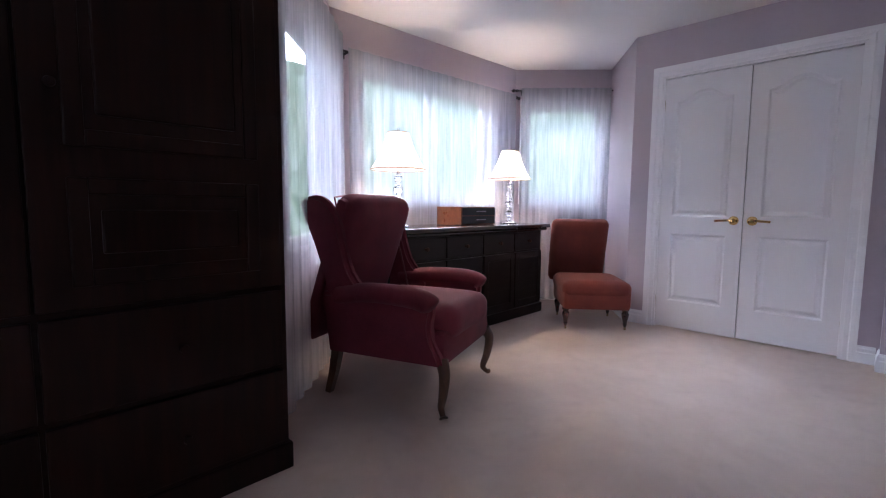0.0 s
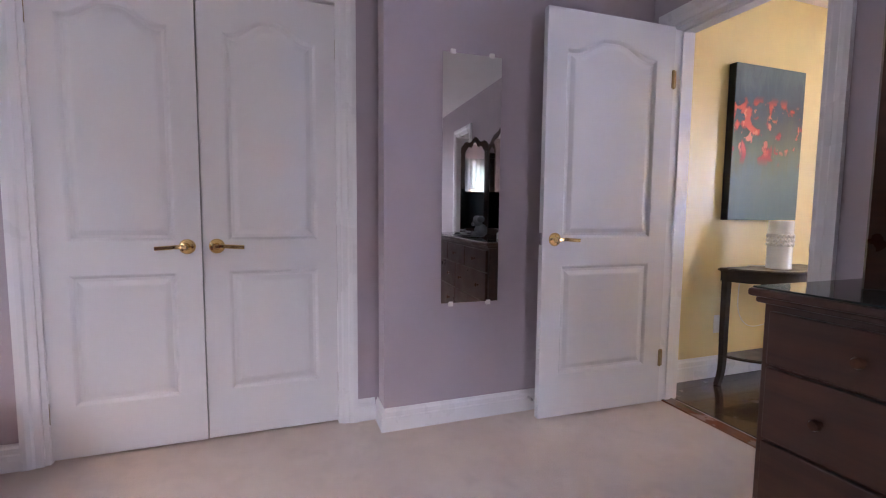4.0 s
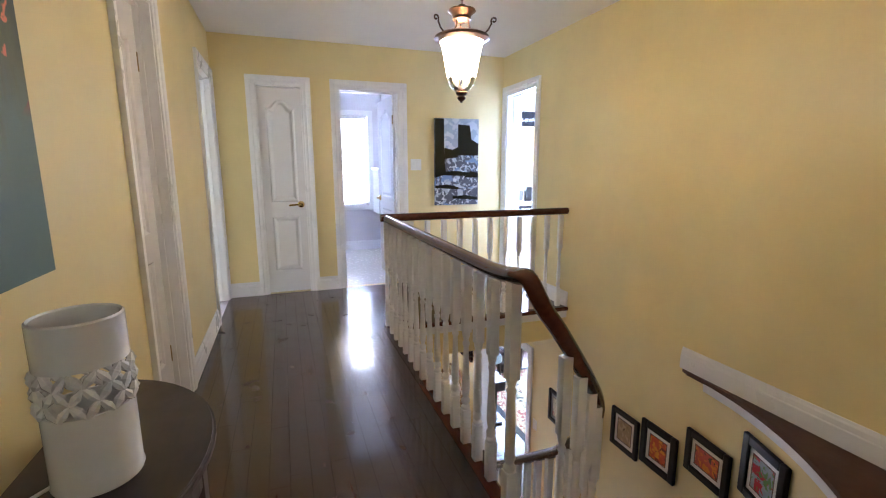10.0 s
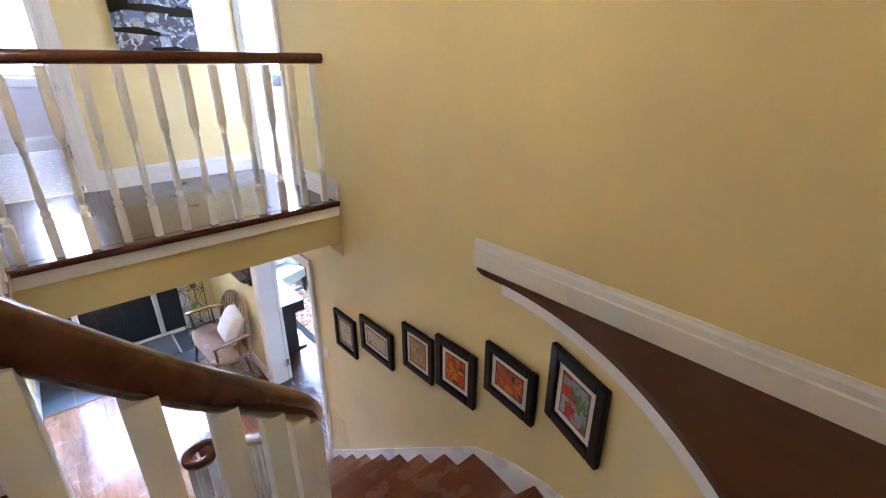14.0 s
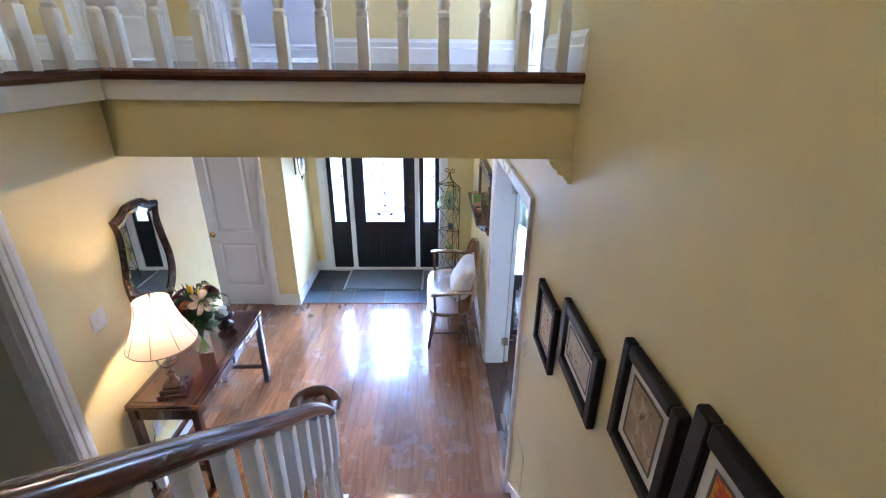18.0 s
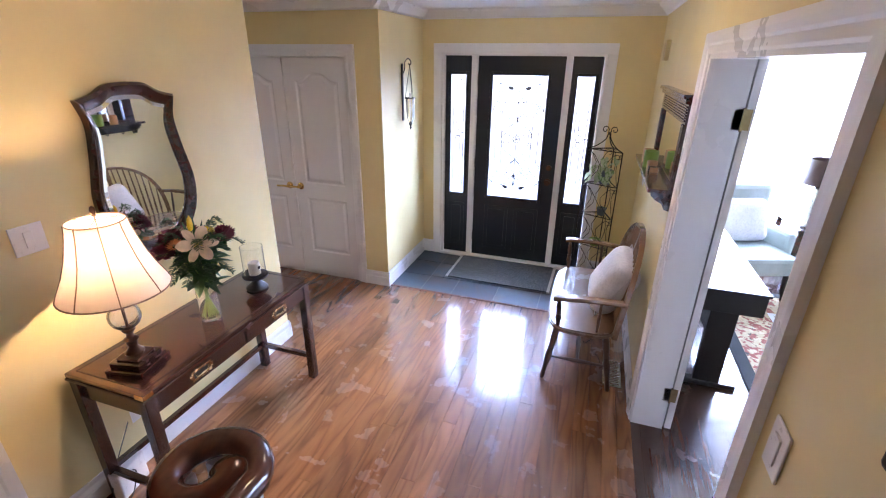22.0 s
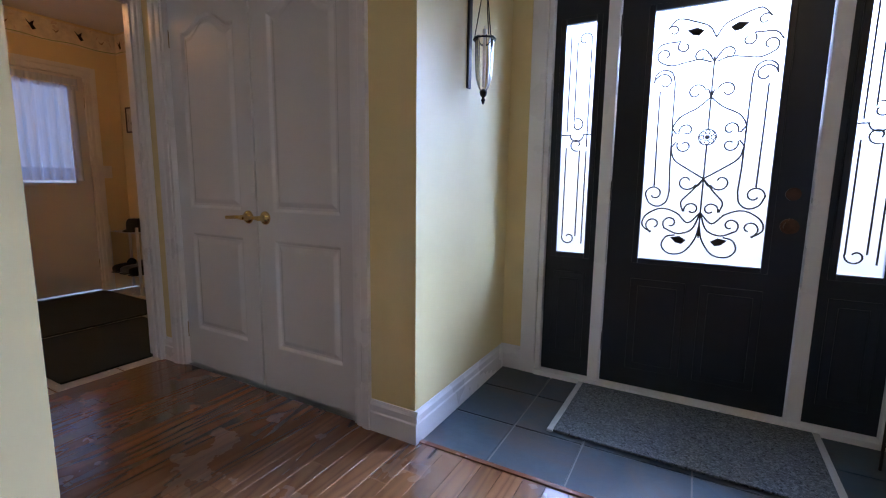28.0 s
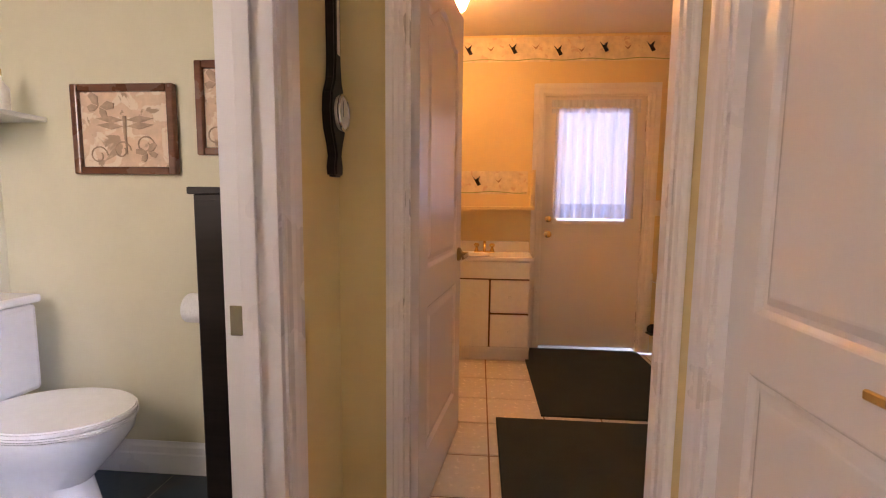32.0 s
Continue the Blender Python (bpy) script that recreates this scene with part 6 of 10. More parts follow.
for x, y in ((-0.235, -0.25), (0.235, -0.25), (-0.225, 0.22), (0.225, 0.22)):
    bm = turned([(0, 0.18), (0.028, 0.18), (0.031, 0.165), (0.020, 0.150), (0.029, 0.135), (0.027, 0.115), (0.020, 0.085), (0.014, 0.055), (0.019, 0.05), (0.012, 0.04), (0.010, 0.028), (0, 0.028)], (x, y, 0), 14)
    lg = part("leg", bm, "mahog", c, "dark turned wooden leg", True)
    part("castor", turned([(0, -0.007), (0.012, -0.007), (0.014, 0), (0.012, 0.007), (0, 0.007)], m=pose(x, y, 0.014, 0, 90, 0), seg=12), "antique", lg, "", True)

# wall mirror with clips
m = thing("wall_mirror", "frameless rectangular mirror held by clear clips", "mirror", (4.024, -0.121, 0.61), -1.4)
part("glass", boxes((-0.012, -0.152, 0, -0.001, 0.152, 1.20), bevel=0.001), "mirror", m)
for y, z in ((-0.10, -0.004), (0.10, -0.004), (-0.10, 1.204), (0.10, 1.204)):
    part("clip", boxes((-0.016, y - 0.012, z - 0.012, 0, y + 0.012, z + 0.012), bevel=0.003), "plastic", m)

# chest of drawers by the door, with its mirror, and what stands on it
c = thing("chest_of_drawers", "dark wooden chest of drawers with a glass top by the door", "dresser", (2.17, -0.66, 0))
part("body", boxes((-0.77, -0.53, 0.08, 0.77, -0.01, 0.79), bevel=0.004), "chest", c)
part("plinth", boxes((-0.785, -0.54, 0, 0.785, 0.005, 0.11), bevel=0.008), "chest", c)
part("top", boxes((-0.805, -0.545, 0.805, 0.805, 0.025, 0.83), (-0.79, -0.54, 0.785, 0.79, 0.01, 0.805), bevel=0.008), "chest", c)
part("glass_top", boxes((-0.795, -0.535, 0.831, 0.795, 0.015, 0.837), bevel=0.002), "tabletop_glass", c, "thin dark glass top")
part("side_panel", boxes((0.768, -0.47, 0.17, 0.776, -0.07, 0.74), bevel=0.004), "chest", c)
for row, (z0, z1) in enumerate(((0.60, 0.765), (0.365, 0.59), (0.125, 0.355))):
    n = 3 if row == 0 else 2
    for k in range(n):
        w = 1.50 / n
        x0 = -0.75 + k * w
        dr = part("drawer", boxes((x0 + 0.006, -0.012, z0, x0 + w - 0.006, 0.01, z1), bevel=0.005), "chest", c)
        for kx in ((0.5,) if n == 3 else (0.22, 0.78)):
            part("knob", turned([(0, 0.032), (0.013, 0.03), (0.017, 0.02), (0.007, 0.01), (0.01, 0), (0, 0)], m=pose(x0 + w * kx, 0.01, (z0 + z1) / 2, -90, 0, 0), seg=12), "bronze", dr, "", True)
m = thing("dresser_mirror", "three-wing dark wooden mirror with an arched crest", "mirror", (2.17, -1.08, 0.838))


def mirror_wing(w, h, crest, turn, at, name):
    bm = bmesh.new()
    n = 16
    arch = lambda u: h + crest * (math.cos(math.pi * u) * 0.5 + 0.5) + 0.02 * math.cos(3 * math.pi * u)
    xs = [-w / 2 + w * k / n for k in range(n + 1)]
    outline = [(-w / 2, 0), (w / 2, 0)] + [(x, arch(2 * x / w)) for x in reversed(xs)]
    prism(bm, outline, -0.022, 0.0, pose(0, 0, 0, 90, 0, 0))
    bmesh.ops.recalc_face_normals(bm, faces=bm.faces[:])
    p = part(name, bm, "chest", m)
    p.matrix_basis = pose(*at, 0, 0, turn)
    bm = bmesh.new()
    t = 0.055
    inner = [(-w / 2 + t, t), (w / 2 - t, t)] + [(x * (w - 2 * t) / w, arch(2 * x / w) - t) for x in reversed(xs)]
    prism(bm, inner, -0.026, -0.0225, pose(0, 0, 0, 90, 0, 0))
    bmesh.ops.recalc_face_normals(bm, faces=bm.faces[:])
    part("glass", bm, "mirror", p)
    return p


mirror_wing(0.78, 0.92, 0.14, 0, (0, -0.06, 0), "centre_wing")
mirror_wing(0.34, 0.92, 0.06, 40, (0.53, 0.04, 0), "side_wing")
mirror_wing(0.34, 0.92, 0.06, -40, (-0.53, 0.04, 0), "side_wing")
t = thing("television", "small flat black television on the chest of drawers", "television", (1.72, -0.88, 0.838), -160)
part("screen", boxes((-0.33, -0.02, 0.05, 0.33, 0.02, 0.44), bevel=0.006), "screen", t)
part("stand", boxes((-0.12, -0.08, 0, 0.12, 0.08, 0.012), (-0.03, -0.015, 0.01, 0.03, 0.015, 0.06), bevel=0.004), "black", t)
t = thing("plush_toy", "small grey plush elephant on the chest of drawers", "toy", (2.42, -0.80, 0.838))
bm = bmesh.new()
for r, p in ((0.06, (0, 0, 0.06)), (0.045, (0.0, 0.03, 0.14)), (0.032, (0.05, 0.02, 0.16)), (0.032, (-0.05, 0.02, 0.16)), (0.025, (0.04, 0.06, 0.03)), (0.025, (-0.04, 0.06, 0.03)), (0.016, (0, 0.075, 0.115))):
    bmesh.ops.create_icosphere(bm, subdivisions=2, radius=r, matrix=Matrix.Translation(p))
part("body", bm, "toy", t, "", True)
t = thing("cosmetic_jar", "small white jar on the chest of drawers", "jar", (2.70, -0.85, 0.838))
part("jar", turned([(0, 0), (0.02, 0), (0.02, 0.05), (0.014, 0.055), (0, 0.055)], seg=16), "ceramic", t, "", True)
part("lid", turned([(0.016, 0.055), (0.016, 0.075), (0, 0.077)], seg=16), "chrome", t, "", True)
t = thing("tray", "dark tray with a coiled white cable", "tray", (2.13, -0.76, 0.838))
part("tray", boxes((-0.13, -0.08, 0, 0.13, 0.08, 0.012), bevel=0.004), "black", t)
bm = bmesh.new()
tube(bm, [(0.05 * math.cos(k / 3) * (1 - k / 60), 0.05 * math.sin(k / 3), 0.018 + k * 0.0015) for k in range(30)], 0.004, 6)
part("cable", bm, "plastic", t, "", True)
l = thing("bedside_lamp", "small lit lamp with a cream shade on a night table", "lamp", (-1.25, 0.55, 0.0))
part("night_table", boxes((-0.2, -0.2, 0.04, 0.2, 0.2, 0.6), bevel=0.005), "chest", l)
part("stem", turned([(0, 0.60), (0.06, 0.60), (0.06, 0.615), (0.02, 0.63), (0.03, 0.72), (0.012, 0.80), (0, 0.82)], seg=16), "antique", l, "", True)
part("shade", turned([(0.14, 0.78), (0.08, 0.98)], seg=28), "shade", l, "", True)
bulb("bedside_bulb", (-1.25, 0.55, 0.88), 5)
cl = thing("hanging_clothes", "dark red garment hanging in the closet", "clothes", (0.72, -1.62, 0.002), 90)
bm = bmesh.new()
folds(bm, (-0.02, -0.16), (0.0, 0.20), 0.35, 1.78, 5, 0.03, 3)
part("garment", bm, "redcloth", cl, "", True)
bm = bmesh.new()
tube(bm, [(-0.02, -0.238, 1.80), (-0.02, 0.355, 1.80)], 0.012, 8)
part("rail", bm, "chrome", cl, "", True)


def plate(name, label, at, rz, w=0.075, h=0.118, detail="toggle", material="plastic", gang=1, category="switch", lever=""):
    """A wall plate that faces local -y."""
    p = thing(name, label, category, at, rz)
    part("plate", boxes((-w / 2, -0.006, -h / 2, w / 2, 0, h / 2), bevel=0.003), material, p)
    for g in range(gang):
        x = (g - (gang - 1) / 2) * 0.046
        if detail == "toggle":
            part("toggle", boxes((x - 0.005, -0.016, -0.004, x + 0.005, -0.005, 0.014), (x - 0.009, -0.008, -0.018, x + 0.009, -0.005, 0.018), bevel=0.0015), lever or material, p)
        elif detail == "rocker":
            part("rocker", boxes((x - 0.016, -0.010, -0.033, x + 0.016, -0.005, 0.033), bevel=0.002), material, p)
        else:
            for z in (-0.02, 0.02):
                part("socket", boxes((x - 0.014, -0.0075, z - 0.013, x + 0.014, -0.005, z + 0.013), bevel=0.002), material, p)
    return p


sw = plate("light_switch", "white ceramic switch plate with blue floral border", (2.930, -1.2195, 1.341), 180, 0.082, 0.132, lever="antique")
for k in range(22):
    t = k / 22 * 4
    u = (t % 1) * 2 - 1
    x, z = ((u * 0.034, 0.056), (0.034, -u * 0.056), (-u * 0.034, -0.056), (-0.034, u * 0.056))[int(t)]
    bm = bmesh.new()
    tube(bm, [(x - 0.006 * math.cos(k), -0.0068, z - 0.005 * math.sin(k)), (x, -0.0072, z + 0.002), (x + 0.006 * math.cos(k), -0.0068, z + 0.005 * math.sin(k))], 0.0014, 5)
    part("painted_leaf", bm, "potblue", sw)

# ---- upper hall ----
leaf_door("door_hall_closet", (3.703, -5.99, 0.012), 180, 0.396, 2.0, "narrow white moulded closet door with a brass lever", (0.345, 0.885, -1), "brass", (0.25, 1.75))
leaf_door("door_hall_east", (XE + 0.085, -3.91, 0.015), 84, 0.53, 2.02, "white hall door standing slightly ajar", (0.47, 0.9, -1), "brass", (0.25, 1.75))
leaf_door("door_hall_end", (XE + 0.10, -5.855, 0.015), 5, 0.66, 2.02, "white bedroom door standing open", (0.60, 0.9, -1), "brass", (0.25, 1.75))
leaf_door("door_bath", (2.352, -6.115, 0.015), -86, 0.59, 2.0, "white bathroom door standing open", (0.54, 0.885, -1), "brass", (0.25, 1.75))
leaf_door("door_west_room", (XW - 0.19, -5.255, 0.015), 176, 0.60, 2.02, "white door standing open into the room", (0.54, 0.885, -1), "brass", (0.25, 1.75))

t = thing("demilune_table", "dark half-round hall table with a lower shelf", "table", (3.985, -2.13, 0), -90)
half = lambda a, b, n=28: [(a * math.cos(math.pi * k / n + math.pi), b * math.sin(math.pi * k / n + math.pi)) for k in range(n + 1)]
bm = bmesh.new()
prism(bm, half(0.370, 0.310), 0.714, 0.735)
bmesh.ops.recalc_face_normals(bm, faces=bm.faces[:])
bmesh.ops.bevel(bm, geom=[e for e in bm.edges if abs(e.verts[0].co.z - e.verts[1].co.z) < 1e-5], offset=0.006, segments=3, affect="EDGES")
part("tabletop", bm, "hallwood", t)
bm = bmesh.new()
prism(bm, half(0.345, 0.287), 0.652, 0.714)
bmesh.ops.recalc_face_normals(bm, faces=bm.faces[:])
part("apron", bm, "hallwood", t)
bm = bmesh.new()
prism(bm, half(0.318, 0.262), 0.172, 0.190)
bmesh.ops.recalc_face_normals(bm, faces=bm.faces[:])
bmesh.ops.bevel(bm, geom=[e for e in bm.edges if abs(e.verts[0].co.z - e.verts[1].co.z) < 1e-5], offset=0.004, segments=2, affect="EDGES")
part("shelf", bm, "hallwood", t)
for x, y, ox, oy in ((-0.322, -0.024, -1.0, -0.1), (0.322, -0.024, 1.0, -0.1), (0.0, -0.270, 0.0, -1.0)):
    bm = bmesh.new()
    pts = spline([(x, y, 0.714), (x, y, 0.40), (x - ox * 0.004, y - oy * 0.004, 0.18), (x + ox * 0.004, y + oy * 0.004, 0.08), (x + ox * 0.034, y + oy * 0.034, 0.0)], 5)
    sweep(bm, pts, [(-0.017, -0.017), (0.017, -0.017), (0.017, 0.017), (-0.017, 0.017)], up=(0, 1, 0.001), scales=[1.1 - 0.25 * k / (len(pts) - 1) for k in range(len(pts))])
    part("leg", bm, "hallwood", t, "", False)

v = thing("ceramic_lamp", "white ceramic cylinder lamp pierced with a leafy band", "lamp", (3.847, -2.085, 0.736))
R0 = 0.065
part("cylinder", turned([(0, 0.0), (R0, 0.0), (R0 + 0.002, 0.006), (R0, 0.012), (R0, 0.135), (R0 - 0.005, 0.135), (R0 - 0.005, 0.01), (0, 0.008)], seg=40), "ceramic", v, "", True)
part("upper_ring", turned([(R0, 0.21), (R0, 0.285), (R0 - 0.003, 0.288), (R0 - 0.006, 0.285), (R0 - 0.006, 0.21), (R0, 0.21)], seg=40), "ceramic", v, "", True)
rng = random.Random(3)
for k in range(22):
    a = 2 * math.pi * k / 22
    for row in range(3):
        z = 0.147 + row * 0.025
        s = 1 if (k + row) % 2 else -1
        pts = [(R0 * math.cos(a + d * 0.14), R0 * math.sin(a + d * 0.14), z + s * d * 0.012) for d in (-1, 0, 1)]
        bm = bmesh.new()
        tube(bm, [Vector(p) * 1.0 for p in pts], 0.0065, 6, scales=[0.6, 1.25, 0.5])
        part("pierced_leaf", bm, "ceramic", v)
bm = bmesh.new()
tube(bm, spline([(0.05, 0.02, 0.01), (0.09, 0.06, 0.006), (0.125, 0.08, 0.004), (0.165, 0.09, -0.06), (0.19, 0.06, -0.30), (0.215, -0.10, -0.42), (0.218, -0.38, -0.39)], 6), 0.003, 6)
part("cord", bm, "plastic", v, "white power cord", True)

p = thing("poppy_canvas", "unframed canvas of red poppies over teal brushwork", "painting", (XE - 0.001, -2.18, 1.505))
part("canvas", boxes((-0.048, -0.31, -0.48, 0, 0.31, 0.48), bevel=0.002), "black", p, "dark painted canvas edge")
part("painting", boxes((-0.0515, -0.3095, -0.4795, -0.0485, 0.3095, 0.4795)), "poppies", p)

plate("wall_outlet", "white wall outlet above the hall baseboard", (XE - 0.001, -1.90, 0.35), -90, detail="socket", category="outlet")
o = plate("wall_outlet", "white wall outlet with a plug-in freshener", (XE - 0.001, -2.50, 0.35), -90, detail="socket", category="outlet")
part("freshener", boxes((-0.03, -0.05, -0.05, 0.03, -0.008, 0.03), bevel=0.008), "plastic", o, "white plug-in freshener")
plate("light_switch", "white double light switch plate", (2.16, -5.949, 1.29), 180, 0.118, 0.118, "rocker", gang=2)

p = thing("city_canvas", "tall canvas of a dark grey city view", "painting", (1.70, -5.948, 0.85), 180)
part("canvas", boxes((-0.255, -0.03, 0, 0.255, 0, 0.93), bevel=0.002), "city", p)
part("painted_sky", boxes((-0.254, -0.0322, 0.60, 0.254, -0.0305, 0.929)), "citysky", p, "pale grey blue painted sky")
for pts in (((0.01, 0.54), (0.253, 0.54), (0.253, 0.67), (0.17, 0.71), (0.148, 0.86), (0.012, 0.87)), ((-0.253, 0.30), (-0.13, 0.34), (-0.15, 0.55), (-0.15, 0.925), (-0.253, 0.925)), ((-0.148, 0.50), (0.01, 0.52), (0.01, 0.63), (-0.05, 0.60), (-0.148, 0.62)), ((0.08, 0.30), (0.253, 0.30), (0.253, 0.35), (0.16, 0.37))):
    bm = bmesh.new()
    prism(bm, list(pts), 0.0325, 0.0338, pose(0, 0, 0, 90, 0, 0))
    bmesh.ops.recalc_face_normals(bm, faces=bm.faces[:])
    part("painted_block", bm, "screen", p, "dark painted building")
for x0, x1, z0, z1 in ((-0.254, 0.254, 0.33, 0.36), (-0.254, 0.02, 0.19, 0.215), (-0.05, 0.254, 0.07, 0.095)):
    bm = bmesh.new()
    prism(bm, [(x0, z0), (x1, z0 - 0.02), (x1, z1 - 0.02), ((x0 + x1) / 2, z1 + 0.012), (x0, z1)], 0.0305, 0.0318, pose(0, 0, 0, 90, 0, 0))
    bmesh.ops.recalc_face_normals(bm, faces=bm.faces[:])
    part("painted_bank", bm, "screen", p, "dark painted river bank")

# pendant lantern over the stairwell
L = thing("pendant_lantern", "bronze pendant lantern with a lit alabaster bell glass on a chain", "pendant lamp", (2.61, -3.51, 1.59))
part("canopy", turned([(0, 0.86), (0.065, 0.86), (0.062, 0.845), (0.03, 0.825), (0.01, 0.81), (0, 0.81)], seg=28), "bronze", L, "", True)
for k in range(13):
    bm = bmesh.new()
    z = 0.49 + k * 0.0255
    tube(bm, [((0.008 * math.cos(t) if k % 2 else 0), (0 if k % 2 else 0.008 * math.cos(t)), z + 0.019 * math.sin(t)) for t in [2 * math.pi * i / 12 for i in range(12)]], 0.0022, 6, True, up=(0.3, 0.5, 1))
    part("chain_link", bm, "bronze", L)
part("cap", turned([(0, 0.475), (0.018, 0.475), (0.022, 0.46), (0.068, 0.452), (0.072, 0.445), (0.055, 0.432), (0.045, 0.42), (0.048, 0.405), (0.03, 0.395), (0, 0.395)], seg=28), "bronze", L, "", True)
part("rim", turned([(0.075, 0.325), (0.118, 0.335), (0.138, 0.325), (0.142, 0.312), (0.125, 0.302), (0.112, 0.298), (0.112, 0.315), (0.075, 0.325)], seg=36), "bronze", L, "", True)
for k in range(3):
    a = radians(120 * k + 20)
    ca, sa = math.cos(a), math.sin(a)
    bm = bmesh.new()
    tube(bm, [Vector((r * ca, r * sa, z)) for r, z in ((0.035, 0.40), (0.038, 0.37), (0.055, 0.345), (0.09, 0.33))], 0.0045, 8)
    part("stay", bm, "bronze", L, "", True)
    bm = bmesh.new()
    pts = [(0.118, 0.328), (0.140, 0.345), (0.155, 0.372)] + curl(0.168, 0.385, 0.016, 0.005, 200, -160, 12)
    tube(bm, [(r * ca, r * sa, z) for r, z in pts], 0.0042, 6, up=(-sa, ca, 0.01))
    part("scroll", bm, "bronze", L, "", True)
part("bowl", turned([(0.112, 0.305), (0.104, 0.28), (0.094, 0.24), (0.085, 0.19), (0.078, 0.15), (0.073, 0.125)], seg=36), "litbowl", L, "glowing alabaster upper glass", True)
part("lower_glass", turned([(0.073, 0.125), (0.066, 0.095), (0.05, 0.07), (0.03, 0.055), (0.012, 0.05)], seg=36), "glass", L, "clear seeded lower glass", True)
part("finial", turned([(0.012, 0.055), (0.03, 0.052), (0.028, 0.042), (0.014, 0.036), (0.024, 0.026), (0.016, 0.014), (0.006, 0.008), (0.008, 0.003), (0, 0)], seg=20), "bronze", L, "", True)
for k in range(3):
    a = radians(120 * k + 50)
    x, y = 0.028 * math.cos(a), 0.028 * math.sin(a)
    part("candle_bulb", turned([(0, 0.24), (0.006, 0.225), (0.011, 0.20), (0.009, 0.18), (0.008, 0.175), (0.008, 0.12), (0, 0.12)], (x, y, 0), 10), "wax", L, "", True)

bulb("pendant_bulb", (2.61, -3.51, 1.59 + 0.255), 9, (1.0, 0.62, 0.32), 0.02)

# bathroom seen through its door
def blind(name, label, x0, x1, y, z0, z1, pitch=0.035, face=1):
    b = thing(name, label, "blind", ((x0 + x1) / 2, y, z0))
    w = (x1 - x0) / 2
    part("head_rail", boxes((-w, -0.02, z1 - z0 - 0.04, w, 0.02, z1 - z0), bevel=0.003), "blind", b)
    n = int((z1 - z0 - 0.05) / pitch)
    for k in range(n):
        s = part("slat", boxes((-w, -0.016, -0.0012, w, 0.016, 0.0012)), "blind", b) if k == 0 else new("slat", s.data)
        s.parent = b
        s.matrix_basis = pose(0, 0, 0.015 + k * pitch, 38 * face, 0, 0)
    return b


w = tagged(new("window_bath"), "white bathroom window behind a slatted blind", "window", "", "structure")
w.matrix_basis = pose(2.27, -8.20, 0.70)
part("window_frame", boxes((0, -0.09, 0, 0.04, -0.05, 1.32), (0.46, -0.09, 0, 0.5, -0.05, 1.32), (0.04, -0.09, 0, 0.46, -0.05, 0.04), (0.04, -0.09, 1.28, 0.46, -0.05, 1.32), (0.04, -0.09, 0.64, 0.46, -0.05, 0.68), bevel=0.003), "white", w)
for z0, z1 in ((0.04, 0.64), (0.68, 1.28)):
    g = part("pane", boxes((0.04, -0.075, z0, 0.46, -0.07, z1)), "pane", w)
    g.visible_shadow = False
for a in ((-0.08, 0, -0.08, 0, 0.018, 1.40), (0.5, 0, -0.08, 0.58, 0.018, 1.40), (0, 0, 1.32, 0.5, 0.018, 1.40), (0, 0, -0.08, 0.5, 0.018, 0.0)):
    part("window_trim", boxes(a, bevel=0.004), "trim", w)
blind("window_blind", "white slatted blind half closed", 2.285, 2.755, -8.222, 0.71, 2.01, 0.034)
s = thing("wall_picture", "small dark framed picture on the lavender wall", "picture", (2.054, -7.35, 1.35), 90)
bm = bmesh.new()
frame_rect(bm, 0.26, 0.34, 0.03, 0.015)
part("frame", bm, "frameblack", s)
part("print", boxes((-0.10, -0.006, 0.03, 0.10, -0.002, 0.31)), "paper", s)
s = thing("towel_stand", "white wooden shelf unit hung with a folded white towel", "towel rack", (2.17, -7.62, 0.0))
part("post", boxes((-0.10, -0.22, 0, -0.06, -0.18, 1.25), (-0.10, 0.18, 0, -0.06, 0.22, 1.25), bevel=0.003), "white", s)
part("shelf", boxes((-0.11, -0.24, 1.235, 0.12, 0.24, 1.26), bevel=0.003), "white", s)
bm = bmesh.new()
folds(bm, (0.10, -0.20), (0.10, 0.20), 0.62, 1.235, 3, 0.012, 4)
part("towel", bm, "towel", s, "", True)
s = thing("shower_curtain", "white curtain with dark floral bands by the tub", "curtain", (2.30, -7.05, 0.15), 90)
bm = bmesh.new()
folds(bm, (-0.25, 0.16), (0.25, 0.16), 0, 1.85, 5, 0.03, 6)
part("cloth", bm, "towel", s, "", True)
for z in (0.75, 1.05, 1.35, 1.6):
    bm = bmesh.new()
    folds(bm, (-0.25, 0.155), (0.25, 0.155), z, z + 0.09, 5, 0.0225, 6, steps=2)
    part("flower_band", bm, "city", s, "", True)

# room beyond the landing: navy window curtains
wc = thing("window_curtain", "navy curtain with a white leaf patterned valance", "curtain", (-0.55, -7.955, 0))
bm = bmesh.new()
folds(bm, (-1.2, 0), (1.15, 0), 1.925, 2.16, 12, 0.008, 3, steps=3)
v = part("valance", bm, "navy", wc, "", True)
for k in range(46):
    sx, sz = -1.15 + 2.25 * ((k * 0.618) % 1), 1.955 + 0.18 * ((k * 0.381) % 1)
    bm = bmesh.new()
    for t in (20, 95, 210, 300):
        c_, s_ = math.cos(radians(t + 25 * k)), math.sin(radians(t + 25 * k))
        prism(bm, [(sx, sz), (sx + 0.018 * c_ - 0.008 * s_, sz + 0.018 * s_ + 0.008 * c_), (sx + 0.034 * c_, sz + 0.034 * s_), (sx + 0.018 * c_ + 0.008 * s_, sz + 0.018 * s_ - 0.008 * c_)], -0.017, -0.014, pose(0, 0, 0, 90, 0, 0))
    part("leaf_motif", bm, "towel", v)
